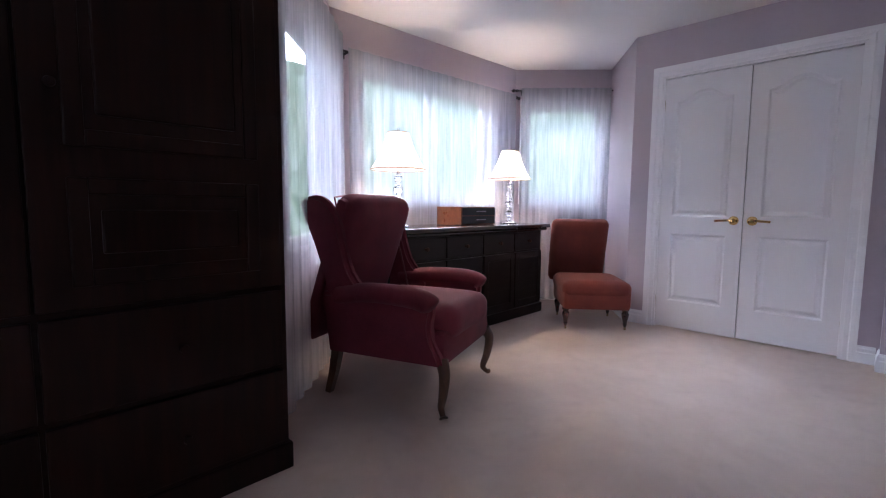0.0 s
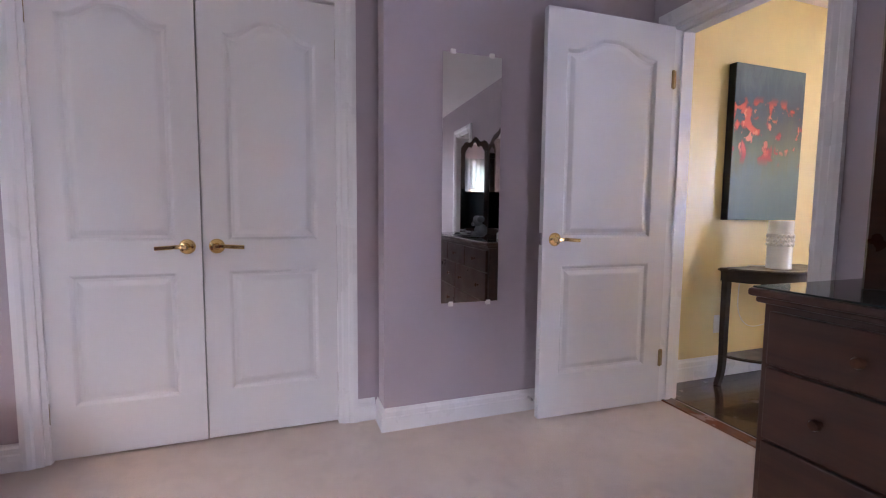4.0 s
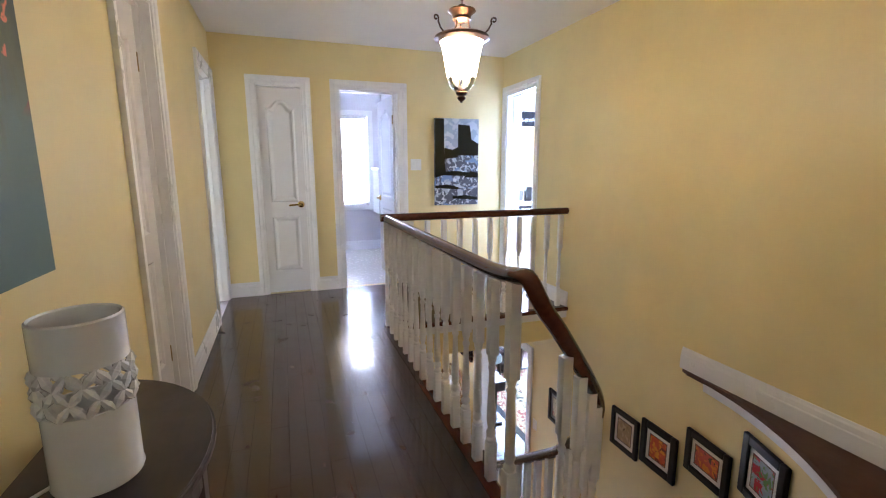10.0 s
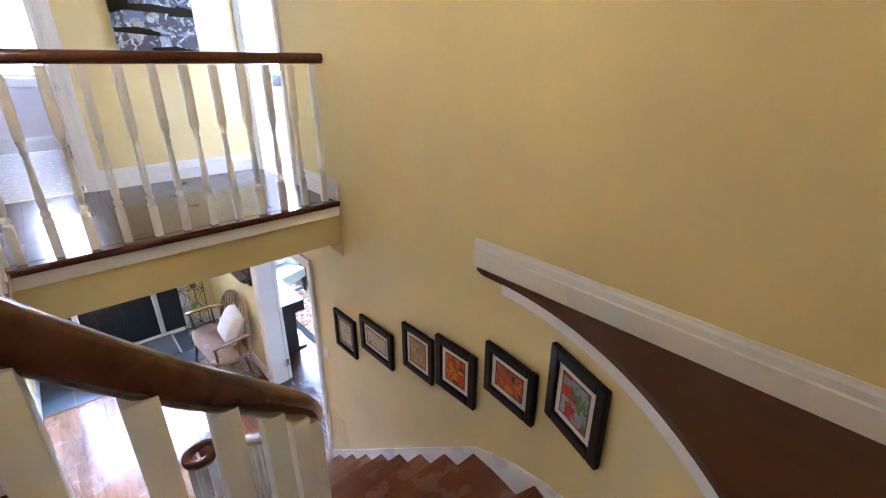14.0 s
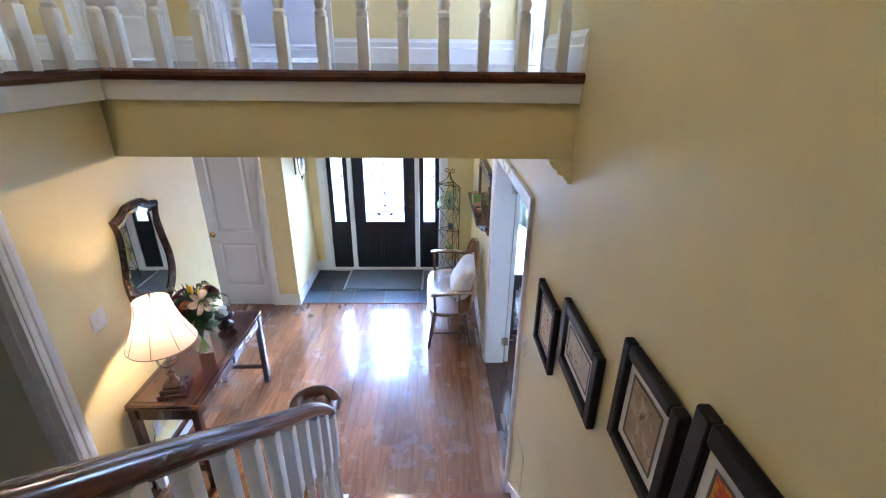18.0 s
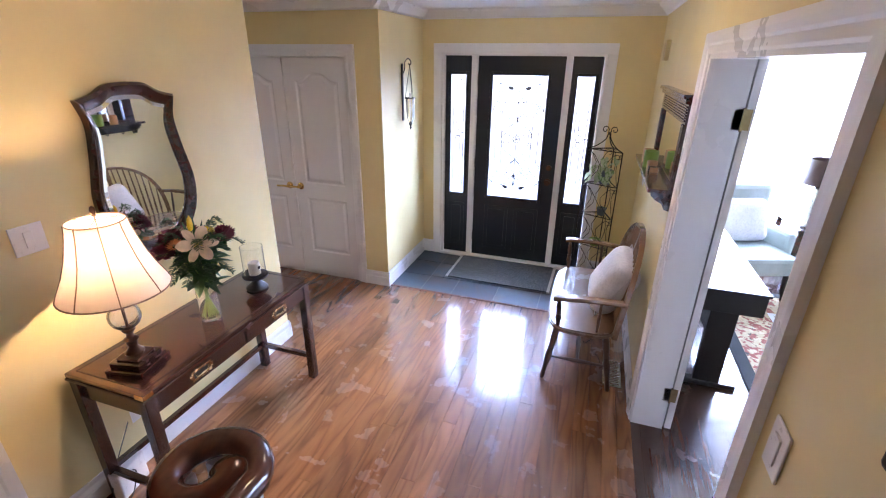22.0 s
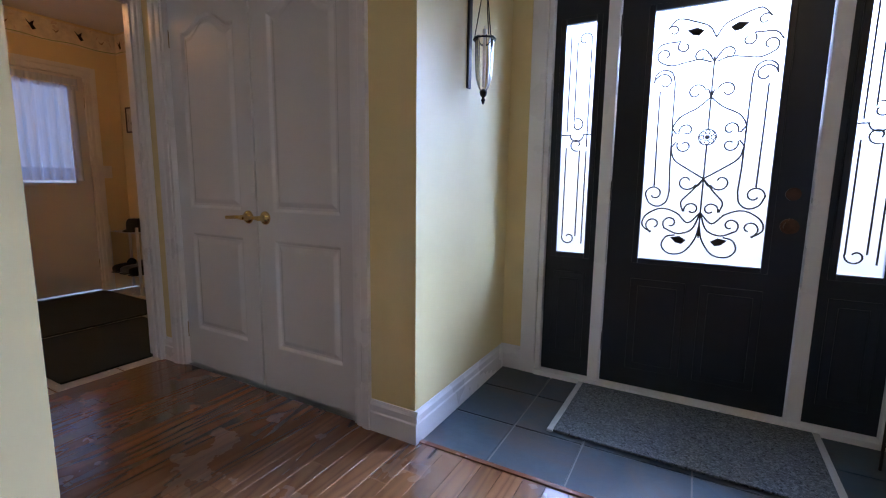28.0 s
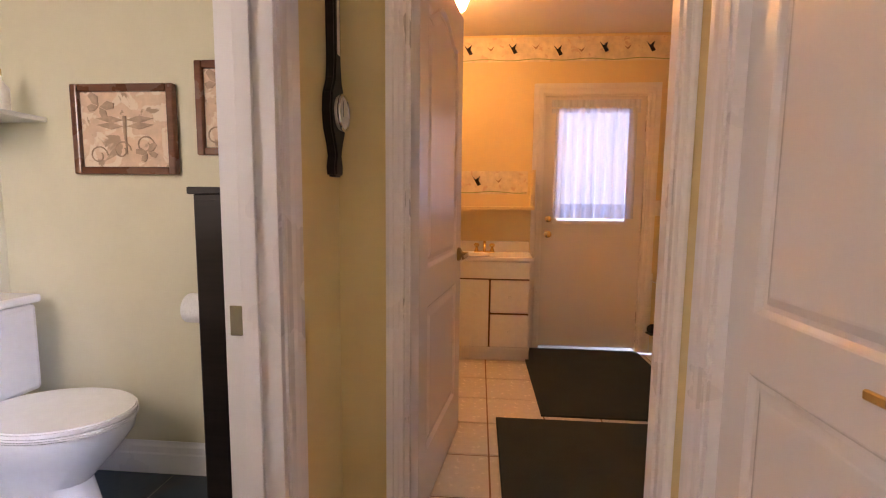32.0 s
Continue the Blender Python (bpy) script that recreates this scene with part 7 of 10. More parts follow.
for x0, x1 in ((-1.25, -1.10), (-0.035, 0.055), (1.08, 1.22)):
    bm = bmesh.new()
    folds(bm, (x0, -0.008), (x1, -0.008), 0.05, 1.95, 3, 0.012, 5, steps=8)
    part("panel", bm, "navy", wc, "", True)
bm = bmesh.new()
tube(bm, [(-1.3, -0.01, 2.13), (0, -0.01, 2.13), (1.28, -0.01, 2.13)], 0.01, 8)
part("rod", bm, "iron", wc, "", True)
d = thing("writing_desk", "white desk with a dark drawer and small boxes on it", "desk", (0.09, -7.42, 0))
part("top", boxes((-0.28, -0.5, 0.72, 0.28, 0.5, 0.75), bevel=0.004), "white", d)
part("drawer_box", boxes((-0.26, -0.48, 0.60, 0.26, 0.48, 0.72), bevel=0.004), "black", d)
for x in (-0.25, 0.25):
    for y in (-0.46, 0.46):
        part("leg", boxes((x - 0.022, y - 0.022, 0, x + 0.022, y + 0.022, 0.60), bevel=0.003), "white", d)
for k, (y, h, mm) in enumerate(((0.32, 0.16, "greymat"), (0.22, 0.22, "black"), (0.10, 0.12, "mauve"))):
    bx = thing("desk_box", "small box standing on the white desk", "box", (-0.12 + 0.9 * (y - 0.1), -7.42 + 0.1 * k, 0.751))
    part("box", boxes((-0.05, -0.035, 0, 0.05, 0.035, h), bevel=0.003), mm, bx)
w = tagged(new("window_west_room"), "bright white bedroom window", "window", "", "structure")
w.matrix_basis = pose(-1.7, -8.0, 0.6)
part("window_frame", boxes((0, -0.07, 0, 0.05, -0.02, 1.6), (2.2, -0.07, 0, 2.25, -0.02, 1.6), (0.05, -0.07, 0, 2.2, -0.02, 0.05), (0.05, -0.07, 1.55, 2.2, -0.02, 1.6), (1.1, -0.07, 0.05, 1.15, -0.02, 1.55)), "white", w)

# framed prints down the stair wall
def print_frame(at, rz, w, h, art, t=0.05, tilt=0.0, inner="paper", label="black framed flower print on the stair wall", mount=0.035):
    f = thing("picture_frame", label, "picture", at, rz, "stair prints")
    bm = bmesh.new()
    frame_rect(bm, w, h, t, 0.028, 0.0, 0.007)
    part("frame", bm, "frameblack", f)
    part("mount", boxes((-w / 2 + t - 0.005, -0.012, t - 0.005, w / 2 - t + 0.005, -0.004, h - t + 0.005)), inner, f, "pale mount board")
    part("print", boxes((-w / 2 + t + mount, -0.0145, t + mount, w / 2 - t - mount, -0.0125, h - t - mount)), art, f)
    bm = bmesh.new()
    frame_rect(bm, w - 2 * t - 2 * mount + 0.012, h - 2 * t - 2 * mount + 0.012, 0.006, 0.0015, -0.0148, 0)
    fl = part("fillet", bm, "benchdark", f, "thin dark line round the print")
    fl.matrix_basis = pose(0, 0, t + mount - 0.006)
    return f


XF = XW + 0.004
print_frame((XF, -4.625, -1.21), 90, 0.30, 0.325, "art_rose", 0.035, inner="greymat", label="black framed rose print with a grey mount")
print_frame((XF, -4.20, -1.045), 90, 0.38, 0.275, "art_sketch", 0.045, label="black framed pale landscape sketch")
print_frame((XF, -3.745, -0.915), 90, 0.285, 0.315, "art_tan", 0.038, label="black framed tan print")
print_frame((XF, -3.419, -0.87), 90, 0.312, 0.338, "art_red", 0.05, label="black framed print of a glowing orange flower")
on_curve = lambda a, half: (CX - RO * math.cos(radians(half)) * math.sin(radians(a)) + 0.004, CY + RO * math.cos(radians(half)) * math.cos(radians(a)))
print_frame((*on_curve(83.1, 5.5), -0.672), 83.1, 0.335, 0.285, "art_orange", 0.045, label="black framed landscape print in red and orange")
print_frame((*on_curve(69.8, 5.3), -0.52), 69.8, 0.323, 0.355, "art_tulip", 0.05, label="black framed red tulip print")
pl = thing("wall_access_panel", "flush painted access panel low on the stair wall", "panel", (XW, -4.93, -2.36), 90)
part("panel", boxes((-0.13, -0.006, 0, 0.13, 0, 0.30), bevel=0.002), "beige_plastic", pl)

# ---- foyer: entrance ----
e = tagged(new("door_front"), "black front door with frosted glass and wrought iron scrolls", "door", "", "structure")
e.matrix_basis = pose(0, -8.645, 0)
DZ0, DZ1 = ZF + 0.03, -0.685


def iron_scroll(bm, pts, y, r=0.0038):
    tube(bm, [(x, y, z) for x, z in pts], r, 6, up=(0, 1, 0.001))


def glazed_leaf(name, x0, x1, gx0, gx1, gz0, gz1, z0, z1, y0, y1, lower):
    """A black leaf or sidelight with a glass and raised panels below; lower: (x0, x1, z0, z1) rows."""
    leaf = part(name, boxes((x0, y0, z0, gx0, y1, z1), (gx1, y0, z0, x1, y1, z1), (gx0, y0, z0, gx1, y1, gz0), (gx0, y0, gz1, gx1, y1, z1)), "doorblack", e)
    bm = bmesh.new()
    for a, b, c, d in ((gx0 - 0.02, gx0 + 0.008, gz0 - 0.02, gz1 + 0.02), (gx1 - 0.008, gx1 + 0.02, gz0 - 0.02, gz1 + 0.02), (gx0 + 0.008, gx1 - 0.008, gz0 - 0.02, gz0 + 0.008), (gx0 + 0.008, gx1 - 0.008, gz1 - 0.008, gz1 + 0.02)):
        box(bm, a, y1, c, b, y1 + 0.012, d, 0.004)
    part("glazing_bead", bm, "doorblack", leaf)
    g = part("pane", boxes((gx0, (y0 + y1) / 2 - 0.004, gz0, gx1, (y0 + y1) / 2 + 0.002, gz1)), "frost", leaf, "frosted textured glass")
    g.visible_shadow = False
    for a, b, c, d in lower:
        bm = bmesh.new()
        box(bm, a, y1, c, b, y1 + 0.006, d, 0.005)
        box(bm, a + 0.035, y1 + 0.004, c + 0.035, b - 0.035, y1 + 0.012, d - 0.035, 0.006)
        part("raised_panel", bm, "doorblack", leaf)
    return leaf


part("frame", boxes((1.465, -0.002, -0.67, 3.14, 0.022, -0.585), (1.465, -0.002, ZF, 1.55, 0.022, -0.67), (3.055, -0.002, ZF, 3.14, 0.022, -0.67), bevel=0.004), "trim", e, "wide white casing")
part("frame", boxes((1.55, -0.13, ZF, 1.57, 0.004, -0.69), (3.03, -0.13, ZF, 3.055, 0.004, -0.69), (1.55, -0.13, -0.69, 3.055, 0.004, -0.67), (1.835, -0.13, ZF, 1.892, 0.006, -0.69), (2.706, -0.13, ZF, 2.762, 0.006, -0.69), bevel=0.003), "trim", e, "white posts between door and sidelights")
part("threshold", boxes((1.55, -0.13, ZF - 0.01, 3.055, 0.03, ZF + 0.028), bevel=0.004), "trim", e)
main = glazed_leaf("leaf", 1.895, 2.703, 2.033, 2.562, -2.04, -0.85, DZ0, DZ1, -0.075, -0.03, [(2.02, 2.27, -2.62, -2.14), (2.33, 2.58, -2.62, -2.14)])
glazed_leaf("sidelight", 1.572, 1.833, 1.62, 1.785, -2.04, -0.85, DZ0, DZ1, -0.075, -0.03, [(1.615, 1.79, -2.62, -2.14)])
glazed_leaf("sidelight", 2.765, 3.028, 2.813, 2.978, -2.04, -0.85, DZ0, DZ1, -0.075, -0.03, [(2.808, 2.983, -2.62, -2.14)])
for z, r in ((-1.70, 0.028), (-1.84, 0.03)):
    part("deadbolt" if z > -1.8 else "door_knob", turned([(0, 0), (r + 0.004, 0), (r + 0.004, 0.006), (0.014, 0.012), (0.012, 0.03), (r * 0.9, 0.036), (r * 0.95, 0.052), (0, 0.06)] if z < -1.8 else [(0, 0), (r, 0), (r, 0.012), (0.02, 0.018), (0, 0.02)], m=pose(1.955, -0.03, z, -90, 0, 0), seg=20), "bronze", main, "", True)
for z in (-0.9, -1.7, -2.5):
    part("hinge", boxes((2.700, -0.034, z - 0.05, 2.712, -0.022, z + 0.05)), "black", main)
gc, gm, gy = 2.2975, -1.445, -0.042
w2, h2 = 0.2645, 0.595


def both(pts):
    return [pts, [(-x, z) for x, z in pts]]


smooth = lambda *p: [(q.x, q.y) for q in spline([(x, z, 0) for x, z in p], 6)]
lines = []
lines += both(smooth((0, 0.18), (0.05, 0.135), (0.12, 0.095), (0.148, 0.045), (0.145, 0.01)))
lines += both(smooth((0.148, -0.045), (0.13, -0.10), (0.07, -0.145), (0, -0.19)))
lines += both(smooth((0, 0.18), (0.012, 0.215)) + curl(0.062, 0.205, 0.04, 0.013, 170, -160, 16))
lines += both(smooth((0.148, 0.045), (0.13, 0.02)) + curl(0.088, 0.034, 0.033, 0.012, -25, 320, 16))
lines += both(smooth((0.148, -0.045), (0.13, -0.02)) + curl(0.092, -0.036, 0.033, 0.012, 25, -320, 16))
lines += both(smooth((0, -0.19), (0.02, -0.225)) + curl(0.07, -0.205, 0.042, 0.014, 200, 520, 16))
lines += both(smooth((0, -0.19), (0.045, -0.25), (0.085, -0.30), (0.075, -0.345)) + curl(0.038, -0.335, 0.034, 0.012, -20, 320, 16))
lines += both(curl(0.198, 0.262, 0.014, 0.045, 330, 0, 16) + smooth((0.243, 0.262), (0.235, 0.30), (0.20, 0.318), (0.165, 0.30), (0.152, 0.255)) + [(0.150, 0.10), (0.146, -0.14), (0.14, -0.25)] + smooth((0.14, -0.25), (0.15, -0.30), (0.185, -0.325), (0.225, -0.31), (0.245, -0.27)) + curl(0.205, -0.265, 0.04, 0.014, 0, 330, 16))
lines += both([(0.214, 0.222), (0.212, 0.0), (0.208, -0.228)])
lines += both(smooth((0, -0.35), (0.05, -0.40), (0.10, -0.355), (0.17, -0.335), (0.235, -0.37), (0.25, -0.42), (0.21, -0.455)) + curl(0.20, -0.415, 0.038, 0.014, -80, 250, 16))
lines += both(smooth((0, -0.35), (0.03, -0.43), (0.09, -0.455), (0.15, -0.43)) + curl(0.125, -0.405, 0.034, 0.012, -40, 290, 14))
lines += both(smooth((0, -0.41), (0.015, -0.48), (0.06, -0.545), (0.12, -0.555), (0.155, -0.52), (0.14, -0.475), (0.10, -0.462)))
lines += both(smooth((0.01, 0.335), (0.06, 0.35), (0.11, 0.345), (0.17, 0.335), (0.215, 0.35)) + curl(0.205, 0.385, 0.036, 0.013, -80, 250, 14))
lines += both(smooth((0, 0.335), (0.02, 0.37)) + curl(0.055, 0.365, 0.032, 0.012, 170, -150, 14))
lines += both(smooth((0.25, 0.40), (0.22, 0.435), (0.16, 0.44)) + curl(0.125, 0.415, 0.03, 0.012, 60, -250, 14))
lines += both(smooth((0, 0.44), (0.03, 0.49), (0.09, 0.52), (0.16, 0.54), (0.20, 0.50)) + curl(0.175, 0.49, 0.026, 0.010, 20, 330, 14))
lines += [[(0, -0.47), (0, -0.35)], [(0, -0.035), (0, -0.35)], [(0, 0.035), (0, 0.36)]]
bm = bmesh.new()
for l in lines:
    pts = [(gc + x, gm + z) for x, z in l if abs(x) <= w2 and abs(z) <= h2]
    if len(pts) > 1:
        iron_scroll(bm, pts, gy)
for s in (-1, 1):
    for z in (0.475, -0.485):
        prism(bm, [(gc + s * 0.05, gm + z), (gc + s * 0.08, gm + z + 0.018), (gc + s * 0.12, gm + z + 0.01), (gc + s * 0.095, gm + z - 0.014), (gc + s * 0.07, gm + z - 0.02)], -gy - 0.003, -gy + 0.003, pose(0, 0, 0, 90, 0, 0))
part("iron_scrollwork", bm, "iron", main, "wrought iron scrolls in the glass", True)
bm = turned([(0, 0.006), (0.008, 0.007), (0.011, 0.002), (0.011, 0), (0, 0)], m=pose(gc, gy - 0.002, gm, -90, 0, 0), seg=16)
for k in range(8):
    a = 2 * math.pi * k / 8
    tube(bm, [(gc + 0.024 * math.cos(a) + 0.0095 * math.cos(t), gy, gm + 0.024 * math.sin(a) + 0.0095 * math.sin(t)) for t in [2 * math.pi * i / 10 for i in range(10)]], 0.0024, 5, True, up=(0, 1, 0))
tube(bm, [(gc + 0.036 * math.cos(t), gy, gm + 0.036 * math.sin(t)) for t in [2 * math.pi * i / 28 for i in range(28)]], 0.0028, 6, True, up=(0, 1, 0))
part("rosette", bm, "iron", main, "round pierced iron rosette", True)
for cxx in (1.7025, 2.8955):
    bm = bmesh.new()
    for l in ([[(-0.052, -0.03), (-0.052, 0.50)] + curl(-0.018, 0.51, 0.036, 0.012, 180, -150, 14), [(0.018, 0.10), (0.018, 0.50)], [(0.052, 0.05), (0.052, 0.54)],
               [(-0.018, -0.10), (-0.018, -0.5)], [(0.052, -0.03), (0.052, -0.50)] + curl(0.018, -0.51, 0.036, 0.012, 0, -330, 14), [(-0.052, -0.05), (-0.052, -0.54)],
               [(-0.082, 0.035), (-0.03, 0.035)], [(0.03, 0.035), (0.082, 0.035)],
               [(0.018, 0.16)] + curl(0.0, 0.085, 0.036, 0.013, 60, 400, 16), [(-0.018, -0.10)] + curl(0.0, -0.015, 0.036, 0.013, 240, 580, 16),
               [(-0.036, 0.035)] + curl(0, 0.035, 0.034, 0.034, 180, 360, 10)]):
        iron_scroll(bm, [(cxx + x, gm + z) for x, z in l if abs(x) < 0.083], gy, 0.0036)
    part("iron_scrollwork", bm, "iron", e, "wrought iron scrolls in the sidelight", True)

mt = thing("door_mat", "grey woven rectangular door mat with a pale binding", "door mat", (2.29, -8.345, ZF + 0.003), -1)
part("woven_top", boxes((-0.49, -0.29, 0, 0.49, 0.29, 0.012), bevel=0.004), "doormat", mt)
for a in ((-0.515, -0.30, 0, -0.49, 0.30, 0.013), (0.49, -0.30, 0, 0.515, 0.30, 0.013)):
    part("binding", boxes(a, bevel=0.003), "matedge", mt)

double_door("door_foyer_closet_{}", ((4.863, -7.735, ZF + 0.012), (3.567, -7.742, ZF + 0.012)), 180, 0.645, 2.005, "white moulded two-panel foyer closet door", hz=0.88, ways=(-1, 1))

# ---- console wall ----
t = thing("console_table", "polished mahogany console table with brass campaign pulls", "console table", (3.375, -5.745, ZF))
W, D, H = 0.225, 0.575, 0.745
part("top", boxes((-W, -D, H - 0.022, W, D, H), bevel=0.004), "mahog", t)
part("inlay_line", boxes((-W + 0.03, -D + 0.03, H, -W + 0.034, D - 0.03, H + 0.0012), (W - 0.034, -D + 0.03, H, W - 0.03, D - 0.03, H + 0.0012), (-W + 0.034, -D + 0.03, H, W - 0.034, -D + 0.034, H + 0.0012), (-W + 0.034, D - 0.034, H, W - 0.034, D - 0.03, H + 0.0012)), "espresso", t)
part("apron", boxes((-W + 0.02, -D + 0.02, H - 0.135, W - 0.01, D - 0.02, H - 0.022), bevel=0.003), "mahog", t)
part("edge_moulding", boxes((-W - 0.006, -D - 0.006, H - 0.034, W, D + 0.006, H - 0.022), bevel=0.004), "mahog", t)
for y in (-0.285, 0.285):
    dr = part("drawer", boxes((-W + 0.010, y - 0.265, H - 0.128, -W + 0.022, y + 0.265, H - 0.04), bevel=0.003), "mahog", t)
    bm = bmesh.new()
    frame_rect(bm, 0.112, 0.052, 0.011, 0.005, 0.0, 0.0015)
    for sx in (-1, 1):
        box(bm, sx * 0.06 - 0.006, -0.004, 0.016, sx * 0.06 + 0.006, 0.0, 0.036, 0.001)
    p = part("pull_plate", bm, "palebrass", dr, "pale brass campaign plate")
    p.matrix_basis = pose(-W + 0.0095, y, H - 0.110, 0, 0, -90)
    # flat black sheet: the shade of a recess put in as colour
    p = part("pull_recess", boxes((-0.046, -0.0015, 0.010, 0.046, 0.0, 0.042)), "black", dr)
    p.matrix_basis = pose(-W + 0.0095, y, H - 0.110, 0, 0, -90)
    bm = bmesh.new()
    tube(bm, [(-W + 0.006, y - 0.036, H - 0.074), (-W + 0.001, y - 0.036, H - 0.090), (-W - 0.001, y, H - 0.091), (-W + 0.001, y + 0.036, H - 0.090), (-W + 0.006, y + 0.036, H - 0.074)], 0.0035, 6)
    part("pull", bm, "palebrass", dr, "brass drop handle", True)
for x in (-W + 0.028, W - 0.028):
    for y in (-D + 0.028, D - 0.028):
        part("leg", boxes((x - 0.024, y - 0.024, 0, x + 0.024, y + 0.024, H - 0.03), bevel=0.003), "mahogx", t)
for y in (-D + 0.028, D - 0.028):
    part("stretcher", boxes((-W + 0.05, y - 0.014, 0.155, W - 0.05, y + 0.014, 0.185), bevel=0.002), "mahogx", t)
part("stretcher", boxes((W - 0.045, -D + 0.05, 0.155, W - 0.017, D - 0.05, 0.185), bevel=0.002), "mahog", t)
for y in (-D, D):
    s = 1 if y > 0 else -1
    part("corner_cap", boxes((-W - 0.002, min(y - s * 0.045, y + s * 0.002), H - 0.021, -W + 0.002, max(y - s * 0.045, y + s * 0.002), H - 0.002), (-W - 0.002, min(y - s * 0.001, y + s * 0.003), H - 0.021, -W + 0.045, max(y - s * 0.001, y + s * 0.003), H - 0.002)), "brass", t, "brass corner cap")

TOP = ZF + H + 0.0015
l = thing("table_lamp", "lit lamp with cream bell shade, glass ball and wooden base", "lamp", (3.355, -5.325, TOP), 12)
for k, (s, z0, z1) in enumerate(((0.088, 0, 0.022), (0.072, 0.022, 0.05), (0.052, 0.05, 0.062))):
    part("base_step", boxes((-s, -s, z0, s, s, z1), bevel=0.005), "mahog" if k < 2 else "bronze", l)
part("stem", turned([(0, 0.062), (0.036, 0.062), (0.038, 0.072), (0.026, 0.084), (0.018, 0.10), (0.024, 0.125), (0.03, 0.135), (0.016, 0.145), (0.013, 0.16), (0.02, 0.172), (0.026, 0.18), (0.012, 0.188), (0, 0.19)], seg=24), "bronze", l, "turned bronze stem", True)
bm = bmesh.new()
bmesh.ops.create_uvsphere(bm, u_segments=32, v_segments=20, radius=0.052, matrix=Matrix.Translation((0, 0, 0.248)))
bmesh.ops.reverse_faces(bm, faces=bm.faces[:])
bmesh.ops.create_uvsphere(bm, u_segments=32, v_segments=20, radius=0.062, matrix=Matrix.Translation((0, 0, 0.248)))
part("rod", turned([(0, 0.186), (0.006, 0.186), (0.006, 0.31), (0, 0.31)], seg=12), "bronze", l, "", True)
part("glass_ball", bm, "crystal", l, "clear glass ball", True)
part("collar", turned([(0, 0.305), (0.02, 0.305), (0.024, 0.315), (0.012, 0.325), (0.009, 0.395), (0.016, 0.40), (0.016, 0.445), (0, 0.445)], seg=16), "bronze", l, "", True)
prof = [(0.200, 0.375), (0.186, 0.408), (0.158, 0.465), (0.133, 0.53), (0.115, 0.595), (0.104, 0.645), (0.100, 0.675)]
sh = part("shade", turned(prof, seg=48), "shade", l, "cream cloth bell shade", True)
for k in range(8):
    a = 2 * math.pi * k / 8
    bm = bmesh.new()
    tube(bm, [((r + 0.0012) * math.cos(a), (r + 0.0012) * math.sin(a), z) for r, z in prof], 0.0024, 6, up=(-math.sin(a), math.cos(a), 0))
    part("rib_braid", bm, "shadetrim", sh, "", True)
for r, z in ((0.2, 0.376), (0.1, 0.674)):
    bm = bmesh.new()
    tube(bm, [(r * math.cos(radians(t)), r * math.sin(radians(t)), z) for t in range(0, 360, 10)], 0.0034, 6, True)
    part("edge_braid", bm, "shadetrim", sh, "", True)
bm = turned([(0, 0.735), (0.008, 0.728), (0.011, 0.715), (0.006, 0.702), (0.009, 0.695), (0.003, 0.688), (0.003, 0.44), (0, 0.44)], seg=12)
for a in range(0, 360, 120):
    tube(bm, [(0, 0, 0.68), (0.1 * math.cos(radians(a)), 0.1 * math.sin(radians(a)), 0.672)], 0.002, 5)
part("finial", bm, "bronze", l, "", True)
bulb("console_lamp_bulb", (3.355, -5.325, TOP + 0.54), 17, (1.0, 0.66, 0.38), 0.025)

v = thing("flower_vase", "clear glass vase of lilies and maroon blooms in water", "vase", (3.353, -5.745, TOP))
g = part("glass", turned([(0, 0.001), (0.048, 0.001), (0.05, 0.006), (0.05, 0.225), (0.053, 0.24), (0.0505, 0.24), (0.047, 0.225), (0.046, 0.016), (0, 0.013)], seg=36), "glass", v, "clear glass vase", True)
g.visible_shadow = False
rng = random.Random(21)
for k in range(26):
    a, r = rng.uniform(0, 6.28), rng.uniform(0.005, 0.040)
    bm = bmesh.new()
    tip = (0.10 * math.cos(a + 2.6) * rng.uniform(0.4, 1.2), 0.10 * math.sin(a + 2.6) * rng.uniform(0.4, 1.2), rng.uniform(0.30, 0.40))
    tube(bm, spline([(r * math.cos(a), r * math.sin(a), 0.02), (-r * 0.5 * math.cos(a), -r * 0.5 * math.sin(a), 0.20), tip], 4), 0.0028, 6)
    part("stem", bm, "stem", v, "", True)


def leaf_blade(bm, base, tip, w, droop=0.03):
    b, t = Vector(base), Vector(tip)
    d = t - b
    side = d.cross(Vector((0, 0, 1)))
    side = side.normalized() * w if side.length > 1e-4 else Vector((w, 0, 0))
    rows = []
    for s, k in ((0, 0.15), (0.25, 0.8), (0.5, 1.0), (0.75, 0.7), (1.0, 0.05)):
        c = b + d * s + Vector((0, 0, -droop * s * s))
        rows.append((bm.verts.new(c - side * k), bm.verts.new(c + Vector((0, 0, 0.15 * w * k))), bm.verts.new(c + side * k)))
    for p, q in zip(rows, rows[1:]):
        bm.faces.new((p[0], p[1], q[1], q[0]))
        bm.faces.new((p[1], p[2], q[2], q[1]))


for k in range(170):
    a, z = rng.uniform(0, 6.28), rng.uniform(0.20, 0.44)
    r0, ln = rng.uniform(0.01, 0.05 + 0.18 * (z - 0.2)), rng.uniform(0.05, 0.10)
    bm = bmesh.new()
    leaf_blade(bm, (r0 * math.cos(a), r0 * math.sin(a), z), ((r0 + ln) * math.cos(a + 0.2), (r0 + ln) * math.sin(a + 0.2), z + rng.uniform(-0.03, 0.07)), rng.uniform(0.012, 0.022))
    part("leaf", bm, "leaf", v)


